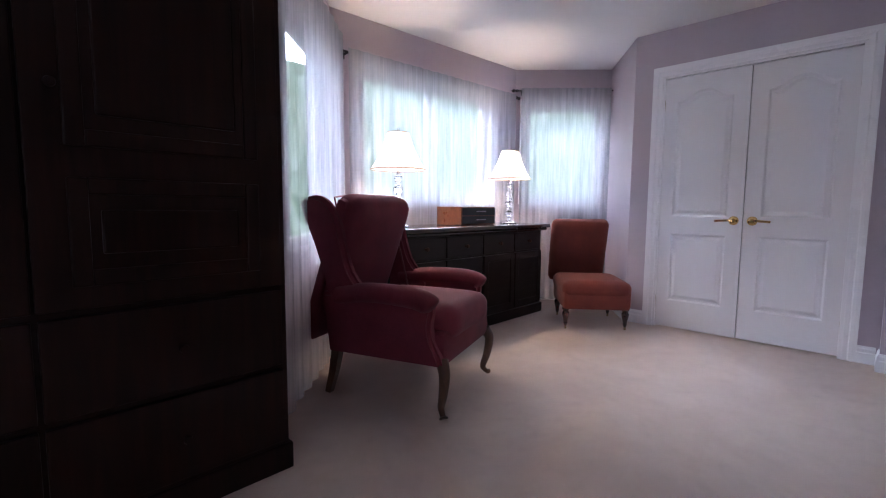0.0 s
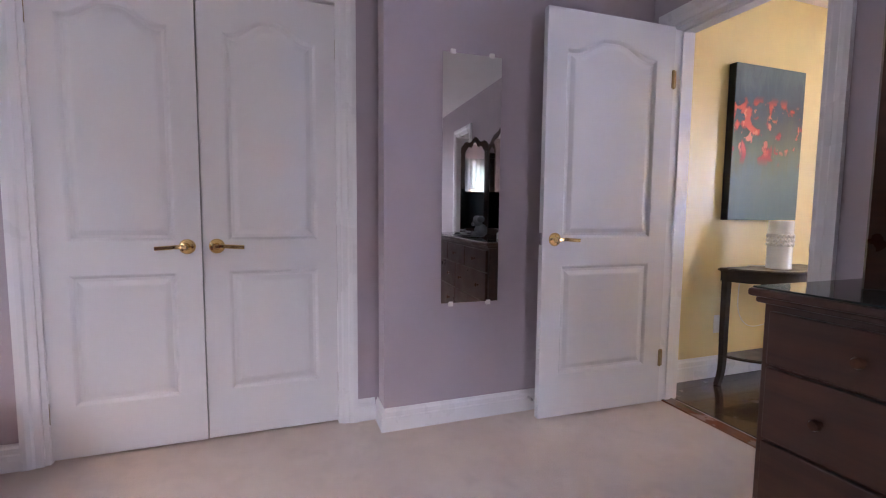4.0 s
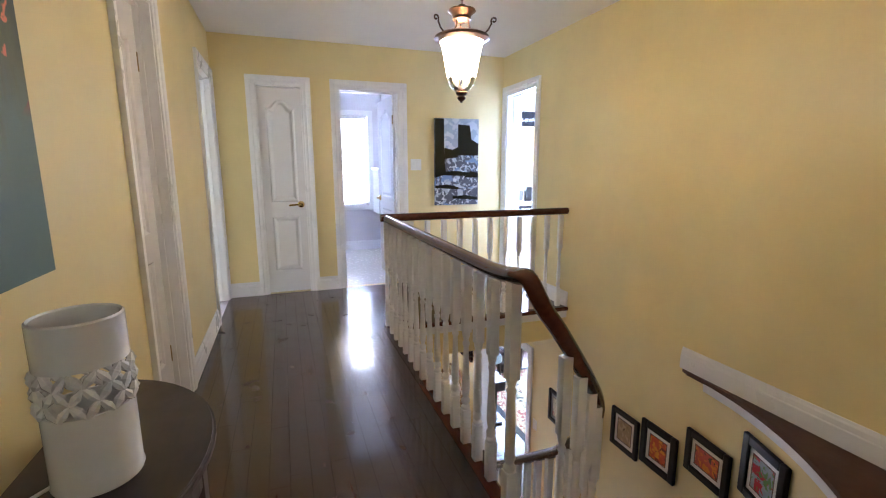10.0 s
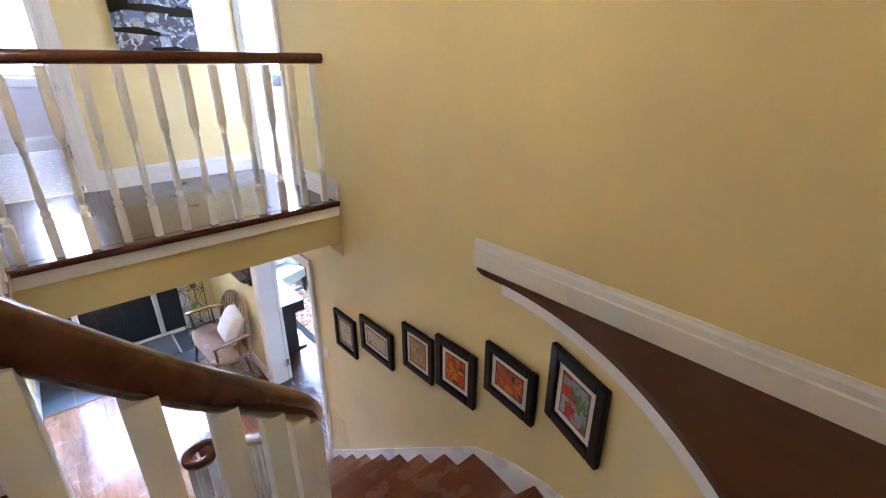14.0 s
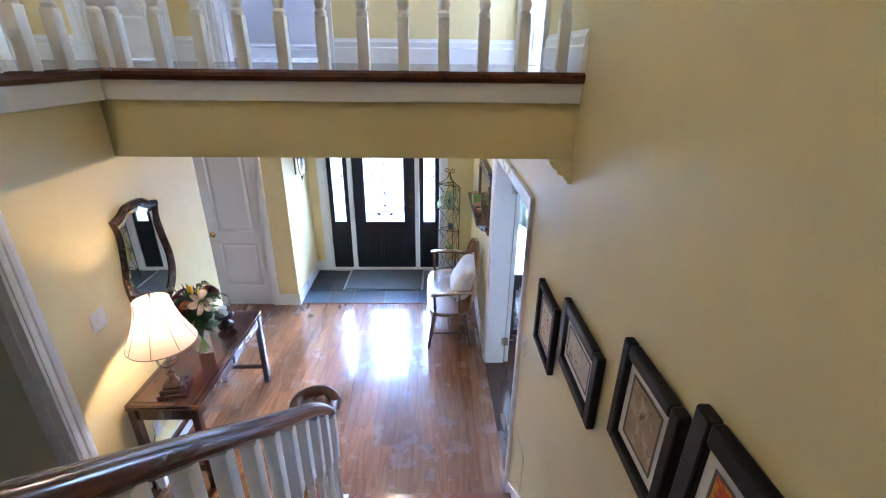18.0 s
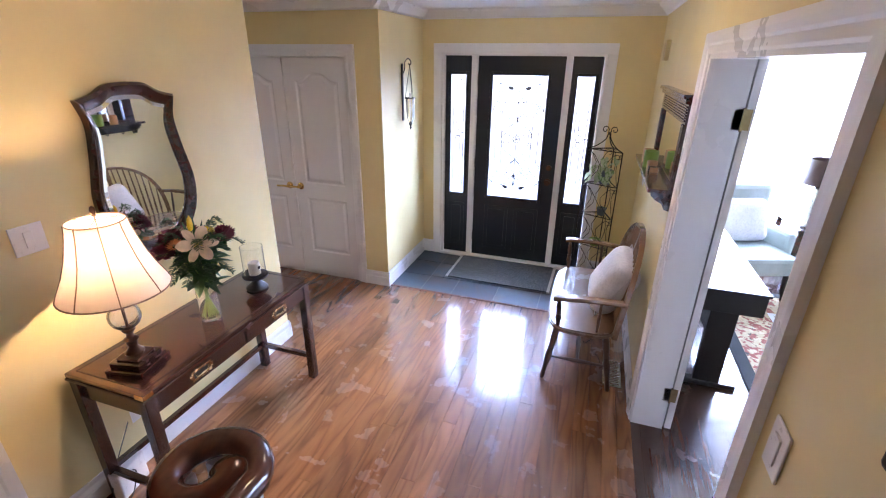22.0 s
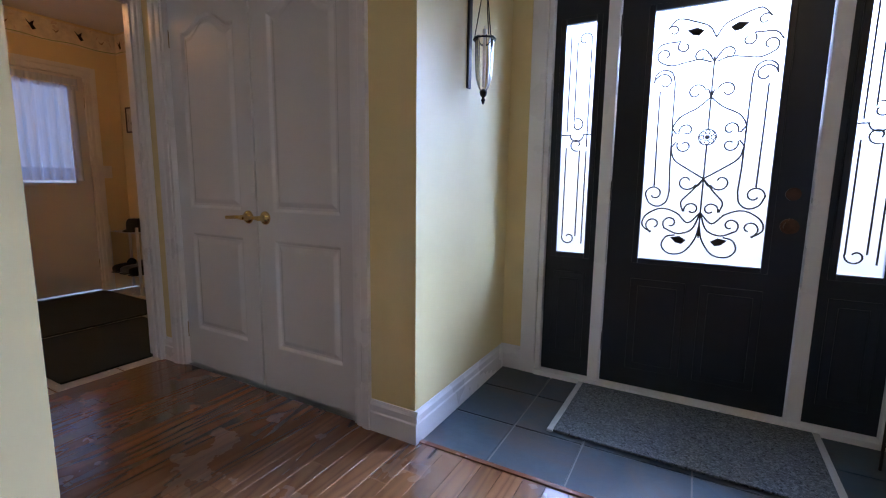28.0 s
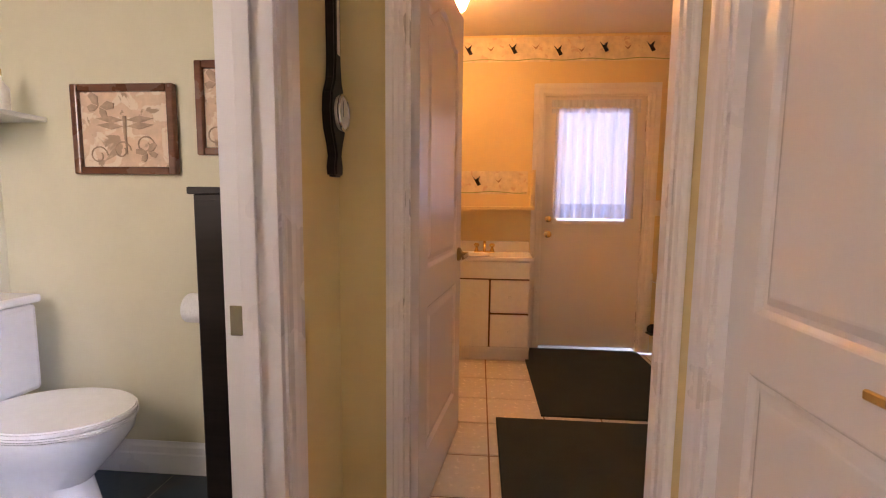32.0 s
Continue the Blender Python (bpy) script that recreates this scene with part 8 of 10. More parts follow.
def frond(a, reach, tip_z, seed):
    """A fern frond that arches outwards, with fine paired leaflets."""
    rr = random.Random(seed)
    ca, sa = math.cos(a), math.sin(a)
    line = spline([(0.02 * ca, 0.02 * sa, 0.24), (reach * 0.4 * ca, reach * 0.4 * sa, (0.30 + tip_z) / 2 + 0.05), (reach * 0.75 * ca, reach * 0.75 * sa, tip_z + 0.03), (reach * ca, reach * sa, tip_z)], 6)
    bm = bmesh.new()
    tube(bm, line, 0.0014, 5)
    for j, p in enumerate(line[4:]):
        size = 0.046 * (1 - 0.6 * j / len(line)) * rr.uniform(0.8, 1.15)
        for sg in (-1, 1):
            b = a + sg * rr.uniform(0.7, 1.0)
            leaf_blade(bm, p, p + Vector((size * math.cos(b), size * math.sin(b), rr.uniform(-0.004, 0.014))), 0.0045, 0.008)
            b = a + sg * rr.uniform(0.35, 0.6)
            leaf_blade(bm, p, p + Vector((size * 0.6 * math.cos(b), size * 0.6 * math.sin(b), rr.uniform(0.0, 0.016))), 0.0035, 0.004)
    part("fern_frond", bm, "leaf", v)


for k in range(26):
    frond(2 * math.pi * k / 26 + rng.uniform(-0.1, 0.1), rng.uniform(0.12, 0.215), rng.uniform(0.25, 0.50), 50 + k)


def lily(at, r, face, seed):
    """Six wide petals that curl back, round long stamens; face: the way the flower looks."""
    rr = random.Random(seed)
    q = Matrix.Translation(at) @ Vector(face).to_track_quat("Z", "Y").to_matrix().to_4x4()
    bm = bmesh.new()
    for j in range(6):
        a = math.pi * j / 3 + rr.uniform(-0.08, 0.08)
        wide = r * (0.30 if j % 2 else 0.22)
        rows = []
        for t, out, up, w in ((0, 0.05, 0.0, 0.12), (0.2, 0.26, 0.32, 0.6), (0.4, 0.52, 0.50, 1.0), (0.6, 0.76, 0.54, 0.95), (0.8, 0.95, 0.46, 0.6), (1, 1.06, 0.30, 0.04)):
            c, s_ = Vector((math.cos(a) * out * r, math.sin(a) * out * r, up * r)), Vector((-math.sin(a), math.cos(a), 0)) * wide * w
            rows.append([bm.verts.new(q @ (c + s_ * k + Vector((0, 0, 0.10 * r * abs(k) * w)))) for k in (-1, 0, 1)])
        for u, w in zip(rows, rows[1:]):
            for k in range(2):
                bm.faces.new((u[k], u[k + 1], w[k + 1], w[k]))
    f = part("lily", bm, "lily", v, "cream pink lily", True)
    bm = bmesh.new()
    for j in range(6):
        a = math.pi * (j + 0.5) / 3
        tube(bm, [q @ Vector(p) for p in ((0, 0, 0.05 * r), (0.10 * r * math.cos(a), 0.10 * r * math.sin(a), 0.45 * r), (0.22 * r * math.cos(a), 0.22 * r * math.sin(a), 0.72 * r))], 0.0014, 5, up=(0.3, 0.2, 1))
    part("stamens", bm, "yellowpetal", f)


def mum(at, r, material, name, seed, n=110):
    """A dense round bloom of short petals."""
    rr = random.Random(seed)
    bm = bmesh.new()
    c = Vector(at)
    for k in range(n):
        z = 1 - 1.35 * (k + 0.5) / n
        a = 2.39996 * k
        d = Vector((math.sqrt(max(0, 1 - z * z)) * math.cos(a), math.sqrt(max(0, 1 - z * z)) * math.sin(a), z * 0.72))
        leaf_blade(bm, c + d * r * 0.45, c + d * r * rr.uniform(0.92, 1.08), r * 0.13, -r * 0.06)
    part(name, bm, material, v)


lily((-0.060, 0.045, 0.440), 0.088, (-0.75, 0.6, 0.35), 1)
lily((0.075, -0.02, 0.430), 0.060, (0.7, -0.2, 0.6), 3)
for x, y, z in ((-0.02, 0.03, 0.53), (0.02, -0.01, 0.52)):
    bm = bmesh.new()
    lathe(bm, [(0, -0.035), (0.009, -0.028), (0.012, -0.005), (0.009, 0.02), (0.003, 0.036), (0, 0.038)], (x, y, z), 10)
    part("lily_bud", bm, "yellowpetal", v, "closed yellow lily bud", True)
mum((-0.055, -0.03, 0.475), 0.038, "yellowpetal", "yellow_flower", 4, 80)
mum((0.0, 0.105, 0.445), 0.045, "orangepetal", "orange_flower", 5, 90)
for k, (x, y, z, r) in enumerate(((-0.085, -0.075, 0.440, 0.068), (-0.035, -0.145, 0.425, 0.060), (0.085, 0.06, 0.455, 0.062), (0.10, -0.06, 0.440, 0.060), (0.045, 0.155, 0.415, 0.060))):
    mum((x, y, z), r, "maroon", "maroon_flower", 10 + k)
for k in range(9):
    a = rng.uniform(0, 6.28)
    bm = bmesh.new()
    leaf_blade(bm, (0.03 * math.cos(a), 0.03 * math.sin(a), 0.40), (0.10 * math.cos(a), 0.10 * math.sin(a), rng.uniform(0.50, 0.56)), 0.008, 0.01)
    part("spear_leaf", bm, "leaf", v)

c = thing("candle_holder", "white candle under a glass hurricane on a dark turned stand", "candle holder", (3.353, -6.10, TOP))
part("stand", turned([(0, 0), (0.06, 0), (0.062, 0.008), (0.052, 0.02), (0.034, 0.034), (0.022, 0.05), (0.024, 0.066), (0.036, 0.074), (0.072, 0.078), (0.074, 0.09), (0.07, 0.093), (0, 0.093)], seg=32), "espresso", c, "dark turned wooden stand", True)
part("candle", turned([(0, 0.0935), (0.033, 0.0935), (0.033, 0.155), (0.030, 0.166), (0.014, 0.160), (0.004, 0.162), (0, 0.165)], seg=24), "wax", c, "white pillar candle", True)
part("charm", boxes((-0.036, -0.008, 0.13, -0.033, 0.008, 0.146)), "iron", c)
g = part("hurricane_glass", turned([(0.062, 0.094), (0.062, 0.265), (0.060, 0.265), (0.060, 0.094)], seg=36), "glass", c, "clear glass cylinder", True)
g.visible_shadow = False

m = thing("wall_mirror", "curved wall mirror in a dark mahogany frame", "mirror", (3.63, -5.78, -0.84))


def shield(s, n=10):
    """Half outline from the top middle down, mirrored."""
    half_pts = spline([(0, 0, 0), (0.09, -0.008, 0), (0.16, -0.045, 0), (0.235, -0.066, 0)], 6)[:-1] + spline([(0.240, -0.066, 0), (0.215, -0.17, 0), (0.235, -0.32, 0), (0.268, -0.50, 0), (0.24, -0.66, 0), (0.14, -0.78, 0), (0, -0.82, 0)], 7)
    pts = [(p.x, p.y) for p in half_pts]
    pts = pts + [(-x, z) for x, z in reversed(pts[1:-1])]
    return [(x * s, -0.40 + (z + 0.40) * (1 - (1 - s) * 0.75)) for x, z in pts]


outer, inner, bev = shield(1.0), shield(0.82), shield(0.75)
bm = bmesh.new()
rows = []
for pts, off in ((outer, 0.0), (outer, -0.022), (shield(0.955), -0.036), (shield(0.90), -0.030), (inner, -0.016), (inner, 0.0)):
    rows.append([bm.verts.new((off, y, z)) for y, z in pts])
n = len(outer)
for a, b in zip(rows, rows[1:]):
    for i in range(n):
        bm.faces.new((a[i], a[(i + 1) % n], b[(i + 1) % n], b[i]))
bmesh.ops.recalc_face_normals(bm, faces=bm.faces[:])
part("frame", bm, "mahogx", m, "dark mahogany frame", True)
bm = bmesh.new()
a = [bm.verts.new((-0.008, y, z)) for y, z in inner]
b = [bm.verts.new((-0.012, y, z)) for y, z in bev]
for i in range(n):
    bm.faces.new((a[i], a[(i + 1) % n], b[(i + 1) % n], b[i]))
bm.faces.new(b)
bmesh.ops.recalc_face_normals(bm, faces=bm.faces[:])
part("glass", bm, "mirror", m)
plate("light_switch", "white double rocker switch by the passage", (3.629, -5.235, -1.405), -90, 0.118, 0.118, "rocker", gang=1)
o = plate("wall_outlet", "white wall outlet with a telephone box under the table", (3.629, -5.42, -2.42), -90, detail="socket", category="outlet")
bx = thing("cable_box", "small white box with loose cables on the floor", "box", (3.55, -5.25, ZF), 10)
part("box", boxes((-0.03, -0.08, 0, 0.03, 0.08, 0.16), bevel=0.008), "plastic", bx)
bm = bmesh.new()
tube(bm, spline([(-0.03, 0, 0.12), (-0.08, 0.03, 0.14), (-0.09, 0.09, 0.06), (-0.03, 0.12, 0.02), (0.03, 0.06, 0.10), (0.05, -0.12, 0.30)], 6), 0.003, 6)
part("cable", bm, "black", bx, "", True)

# ---- entrance side: sconce, bench, plant stand, shelf ----
s = thing("wall_sconce", "iron wall bracket with a hanging glass candle lantern", "sconce", (3.26, -8.115, -1.25))
part("back_bar", boxes((-0.012, -0.016, 0.0, 0, 0.016, 0.485), bevel=0.004), "iron", s)
bm = bmesh.new()
tube(bm, spline([(-0.012, 0, 0.40), (-0.03, 0, 0.44), (-0.035, 0, 0.50), (-0.065, -0.0, 0.525), (-0.09, 0, 0.50), (-0.082, 0, 0.475), (-0.066, 0, 0.485)], 6), 0.005, 8, up=(0, 1, 0))
part("hook", bm, "iron", s, "", True)
for k in range(3):
    a = radians(120 * k + 30)
    bm = bmesh.new()
    tube(bm, [(-0.079, 0, 0.475), (-0.079 + 0.045 * math.cos(a), -0.05 + 0.05 + 0.045 * math.sin(a), 0.20)], 0.0022, 6)
    part("hanging_wire", bm, "iron", s)
bm = bmesh.new()
tube(bm, [(-0.079 + 0.047 * math.cos(radians(t)), 0.047 * math.sin(radians(t)), 0.20) for t in range(0, 360, 15)], 0.004, 6, True)
part("hoop", bm, "iron", s, "", True)
g = part("glass_cup", turned([(0.042, 0.21), (0.041, 0.12), (0.036, 0.04), (0.024, 0.0), (0.012, -0.02)], (-0.079, 0, 0), 24), "glass", s, "clear glass cup", True)
g.visible_shadow = False
part("candle", turned([(0, 0.0), (0.010, 0.0), (0.010, 0.24), (0.002, 0.245), (0.001, 0.26), (0, 0.26)], (-0.079, 0, 0), 12), "wax", s, "white taper candle", True)
part("drop_finial", turned([(0, -0.075), (0.004, -0.07), (0.010, -0.055), (0.005, -0.045), (0.014, -0.035), (0.018, -0.02), (0.012, -0.012), (0, -0.01)], (-0.079, 0, 0), 14), "iron", s, "", True)

b = thing("windsor_bench", "worn oak two-seat Windsor bench with a hooped spindle back", "bench", (1.44, -7.255, ZF), 90)
# local x runs along the seat, local -y is the front
HL = 0.51
bm = bmesh.new()
outline = []
for t in range(0, 360, 8):
    c_, s_ = math.cos(radians(t)), math.sin(radians(t))
    outline.append((HL * math.copysign(abs(c_) ** 0.45, c_), 0.235 * math.copysign(abs(s_) ** 0.55, s_) - 0.04))
prism(bm, outline, 0.405, 0.44)
bmesh.ops.recalc_face_normals(bm, faces=bm.faces[:])
bmesh.ops.bevel(bm, geom=[e2 for e2 in bm.edges if abs(e2.verts[0].co.z - e2.verts[1].co.z) < 1e-5], offset=0.010, segments=3, affect="EDGES")
part("seat", bm, "bench", b, "worn oak plank seat")
leg_prof = [(0, 0), (0.013, 0), (0.016, 0.02), (0.015, 0.10), (0.021, 0.15), (0.024, 0.19), (0.017, 0.225), (0.023, 0.24), (0.017, 0.255), (0.022, 0.31), (0.020, 0.36), (0.014, 0.41), (0, 0.41)]
feet = {}
for x in (-1, 1):
    for y in (-1, 1):
        top_, foot = Vector((x * 0.40, y * 0.15 - 0.04, 0.41)), Vector((x * 0.455, y * 0.215 - 0.04, 0.0))
        m4 = Matrix.Translation(foot) @ (top_ - foot).to_track_quat("Z", "Y").to_matrix().to_4x4()
        part("leg", turned(leg_prof, seg=14, m=m4), "benchdark", b, "turned leg", True)
        feet[x, y] = foot + (top_ - foot) * 0.42
for x in (-1, 1):
    bm = bmesh.new()
    p, q = feet[x, -1], feet[x, 1]
    tube(bm, [p.lerp(q, k / 6) for k in range(7)], 0.011, 10, scales=[0.7, 0.9, 1.2, 1.35, 1.2, 0.9, 0.7])
    part("stretcher", bm, "benchdark", b, "", True)
bm = bmesh.new()
p, q = feet[-1, -1].lerp(feet[-1, 1], 0.5), feet[1, -1].lerp(feet[1, 1], 0.5)
tube(bm, [p.lerp(q, k / 12) for k in range(13)], 0.011, 10, scales=[0.8, 0.9, 1.1, 1.6, 1.1, 1.0, 1.2, 1.0, 1.1, 1.6, 1.1, 0.9, 0.8])
part("stretcher", bm, "benchdark", b, "", True)
hoop = lambda t: Vector((0.50 * math.cos(t) * (1.0 if math.sin(t) > 0 else 1.0), 0.155 + 0.10 * max(0, math.sin(t)), 0.43 + 0.565 * math.sin(t) ** 0.75))
bm = bmesh.new()
hp = [hoop(math.pi * k / 40) for k in range(41)]
sweep(bm, hp, [(-0.012, -0.016), (0.012, -0.016), (0.014, 0), (0.012, 0.016), (-0.012, 0.016), (-0.014, 0)], up=(0, 1, 0))
part("back_hoop", bm, "bench", b, "bent oak hoop", True)
for k in range(-8, 9):
    x0 = k * 0.052
    t = math.acos(max(-1, min(1, x0 * 1.07 / 0.50)))
    topp = hoop(t)
    bm = bmesh.new()
    if k == 0:
        sweep(bm, [Vector((x0, 0.155, 0.43)).lerp(topp, s_) for s_ in (0, 0.3, 0.55, 0.75, 1)], [(-0.03, -0.006), (0.03, -0.006), (0.03, 0.006), (-0.03, 0.006)], up=(0, 1, 0), scales=[0.7, 0.55, 1.3, 0.6, 0.8])
    else:
        tube(bm, [Vector((x0, 0.155, 0.43)).lerp(topp, s_) for s_ in (0, 0.25, 0.5, 0.8, 1)], 0.0075, 8, up=(0, 1, 0), scales=[0.9, 1.25, 1.0, 0.8, 0.7])
    part("spindle", bm, "bench", b, "", True)
for x in (-1, 1):
    bm = bmesh.new()
    sweep(bm, spline([(x * 0.475, 0.185, 0.665), (x * 0.50, 0.04, 0.675), (x * 0.515, -0.14, 0.67), (x * 0.52, -0.235, 0.66)], 5), [(-0.022, -0.013), (0.022, -0.013), (0.027, 0.0), (0.022, 0.013), (-0.022, 0.013), (-0.027, 0)])
    part("armrest", bm, "bench", b, "", True)
    for y in (-0.19,):
        m4 = Matrix.Translation((x * 0.465, y, 0.44)) @ (Vector((x * 0.045, -0.01, 0.22))).to_track_quat("Z", "Y").to_matrix().to_4x4()
        part("arm_post", turned([(0, 0), (0.012, 0), (0.014, 0.03), (0.021, 0.07), (0.013, 0.095), (0.019, 0.105), (0.013, 0.115), (0.018, 0.15), (0.012, 0.20), (0, 0.225)], seg=12, m=m4), "benchdark", b, "", True)
    for y in (0.02,):
        m4 = Matrix.Translation((x * 0.47, y + 0.03, 0.44)) @ (Vector((x * 0.025, 0.0, 0.225))).to_track_quat("Z", "Y").to_matrix().to_4x4()
        part("arm_post", turned([(0, 0), (0.009, 0), (0.012, 0.08), (0.010, 0.15), (0.008, 0.225), (0, 0.225)], seg=10, m=m4), "benchdark", b, "", True)
pw = thing("throw_pillow", "white embroidered pillow leaning on the bench back", "pillow", (1.40, -7.16, ZF + 0.44), 90)
bm = bmesh.new()
cushion(bm, 0.40, 0.40, 0.17, (0, 0, 0), 0.85, 16, Matrix.Translation((0.0, 0.085, 0.205)) @ pose(0, 0, 0, 62, 8, 0))
part("cover", bm, "cushion", pw, "", True)
bm = bmesh.new()
mm = Matrix.Translation((0.0, 0.085, 0.205)) @ pose(0, 0, 0, 62, 8, 0)
tube(bm, [mm @ Vector(p) for p in ((-0.2, -0.2, 0), (0, -0.2, 0), (0.2, -0.2, 0), (0.2, 0, 0), (0.2, 0.2, 0), (0, 0.2, 0), (-0.2, 0.2, 0), (-0.2, 0, 0))], 0.004, 6, True, up=(0.1, 0.5, 1))
part("piping", bm, "cushion", pw, "", True)
rg = thing("floor_register", "metal floor register grille under the bench", "vent", (1.235, -7.0, ZF + 0.001))
part("frame", boxes((-0.06, -0.15, 0, 0.06, -0.135, 0.005), (-0.06, 0.135, 0, 0.06, 0.15, 0.005), (-0.06, -0.135, 0, -0.045, 0.135, 0.005), (0.045, -0.135, 0, 0.06, 0.135, 0.005)), "steel", rg)
for k in range(14):
    part("slat", boxes((-0.045, -0.128 + k * 0.0193, 0, 0.045, -0.121 + k * 0.0193, 0.004)), "steel", rg)

r = thing("plant_stand", "black wrought iron corner plant stand with scrolls", "plant stand", (1.445, -8.425, ZF), -25)
# local corner points: two front legs and one back leg, meeting in a crown
LEG = ((-0.165, 0.06), (0.165, 0.06), (0.0, -0.135))
for x, y in LEG:
    bm = bmesh.new()
    tube(bm, [(x, y, 0), (x, y, 0.6), (x, y, 1.30)], 0.0055, 8)
    part("leg", bm, "iron", r, "", True)
    bm = bmesh.new()
    tube(bm, spline([(x, y, 1.30), (x * 0.55, y * 0.55, 1.33), (x * 0.15, y * 0.15, 1.39), (x * 0.05, y * 0.05, 1.45)], 5), 0.0045, 8)
    part("crown_stay", bm, "iron", r, "", True)
for s_ in (-1, 1):
    bm = bmesh.new()
    tube(bm, [(x, 0, z) for x, z in [(0, 1.43), (s_ * 0.012, 1.46)] + [(s_ * px, pz) for px, pz in curl(0.042, 1.47, 0.032, 0.010, 170, -200, 14)]], 0.004, 6, up=(0, 1, 0))
    part("crown_scroll", bm, "iron", r, "", True)
for z in (0.10, 0.40, 0.70, 0.995, 1.30):
    bm = bmesh.new()
    tube(bm, [(x, y, z) for x, y in LEG], 0.0045, 6, True)
    for k in range(1, 6):
        tube(bm, [(-0.165 + 0.33 * k / 6, 0.058, z), (0, -0.135, z)] if False else [(-0.165 + 0.33 * k / 6, 0.058, z), ((-0.165 + 0.33 * k / 6) * 0.1, -0.11, z)], 0.002, 5)
    part("shelf", bm, "iron", r, "wire shelf", True)
for z0, z1 in ((0.10, 0.40), (0.40, 0.70), (0.70, 0.995), (0.995, 1.30)):
    for (xa, ya), (xb, yb) in ((LEG[0], LEG[1]), (LEG[1], LEG[2]), (LEG[2], LEG[0])):
        for flip in (0, 1):
            h = z1 - z0
            bm = bmesh.new()
            prof2 = [(0.06, 0.02), (0.22, 0.16), (0.40, 0.42), (0.42, 0.60), (0.26, 0.84)] + [(0.13 + 0.09 * math.cos(radians(t)), 0.86 + 0.06 * math.sin(radians(t))) for t in range(20, 300, 35)]
            pts = []
            for u, w_ in prof2:
                u = 1 - u if flip else u
                pts.append((xa + (xb - xa) * u, ya + (yb - ya) * u, z0 + h * w_))
            tube(bm, pts, 0.003, 6, up=(0.3, 0.2, 1))
            part("side_scroll", bm, "iron", r, "", True)


def potted(at, r0, h0, pot, leaf, n, size, label, seed):
    p = thing("potted_plant", label, "plant", at)
    part("pot", turned([(0, 0), (r0 * 0.75, 0), (r0, h0), (r0 * 1.08, h0), (r0 * 1.08, h0 + 0.008), (r0 * 0.92, h0 + 0.008), (r0 * 0.9, h0 - 0.01), (0, h0 - 0.012)], seg=20), pot, p, "", True)
    rr = random.Random(seed)
    for k in range(n):
        a = rr.uniform(0, 6.28)
        ln = rr.uniform(0.5, 1.0) * size
        z = h0 + rr.uniform(0.0, size * 0.5)
        bm = bmesh.new()
        leaf_blade(bm, (0.3 * ln * math.cos(a), 0.3 * ln * math.sin(a), z), (ln * math.cos(a), ln * math.sin(a), z + rr.uniform(-0.4, 0.5) * size), size * 0.16, size * 0.2)
        part("leaf", bm, leaf, p)
    return p


pothos = potted((1.43, -8.41, ZF + 1.001), 0.06, 0.115, "potblue", "leafpale", 12, 0.10, "variegated trailing plant in a blue grey pot", 5)
rr_ = random.Random(8)
for k in range(20):
    a = rr_.uniform(-0.5, 2.2)
    reach, z = rr_.uniform(0.05, 0.155), 0.115 + rr_.uniform(-0.07, 0.11)
    base, size = Vector((reach * math.cos(a), reach * math.sin(a), z)), rr_.uniform(0.032, 0.055)
    q = Matrix.Translation(base) @ pose(0, 0, 0, rr_.uniform(40, 100), rr_.uniform(-30, 30), math.degrees(a) + 90 + rr_.uniform(-30, 30))
    bm = bmesh.new()
    mid = bm.verts.new(q @ Vector((0, -0.1 * size, -0.08 * size)))
    edge = [bm.verts.new(q @ Vector((x * size, y * size, 0.12 * size * abs(x)))) for x, y in ((0, 0.55), (0.38, 0.85), (0.78, 0.55), (0.72, 0.0), (0.38, -0.65), (0, -1.15), (-0.38, -0.65), (-0.72, 0.0), (-0.78, 0.55), (-0.38, 0.85))]
    for u, w in zip(edge, edge[1:] + edge[:1]):
        bm.faces.new((mid, u, w))
    part("heart_leaf", bm, "leafpale", pothos, "pale variegated heart-shaped leaf", True)
    if k % 2 == 0:
        bm = bmesh.new()
        tube(bm, spline([(0, 0, 0.11), (base.x * 0.6, base.y * 0.6, max(z, 0.115) + 0.03), tuple(q @ Vector((0, 0.55 * size, 0)))], 4), 0.0018, 5)
        part("vine", bm, "stem", pothos, "", True)
potted((1.42, -8.41, ZF + 0.706), 0.04, 0.06, "potblue", "leaf", 10, 0.05, "small green plant in a pot on the stand", 6)
potted((1.44, -8.41, ZF + 0.406), 0.05, 0.05, "waxgreen", "leafpale", 8, 0.05, "small plant in a green bowl on the stand", 7)

k_ = thing("mirror_shelf", "mahogany wall shelf with mirror, grooved frame and coat hooks", "shelf", (XW, -7.22, -1.42), 90)
HWID = 0.50
part("frame", boxes((-HWID, -0.022, 0.0, -HWID + 0.09, 0, 0.50), (HWID - 0.09, -0.022, 0.0, HWID, 0, 0.50), (-HWID + 0.09, -0.022, 0.40, HWID - 0.09, 0, 0.50), (-HWID + 0.09, -0.022, 0.0, HWID - 0.09, 0, 0.10), bevel=0.003), "mahogx", k_)
part("cornice", boxes((-HWID - 0.025, -0.055, 0.525, HWID + 0.025, 0, 0.545), (-HWID - 0.012, -0.04, 0.50, HWID + 0.012, 0, 0.525), bevel=0.005), "mahogx", k_)
for k in range(6):
    part("groove_bead", boxes((-HWID + 0.02, -0.028, 0.415 + k * 0.013, HWID - 0.02, -0.021, 0.423 + k * 0.013), bevel=0.002), "mahogx", k_)
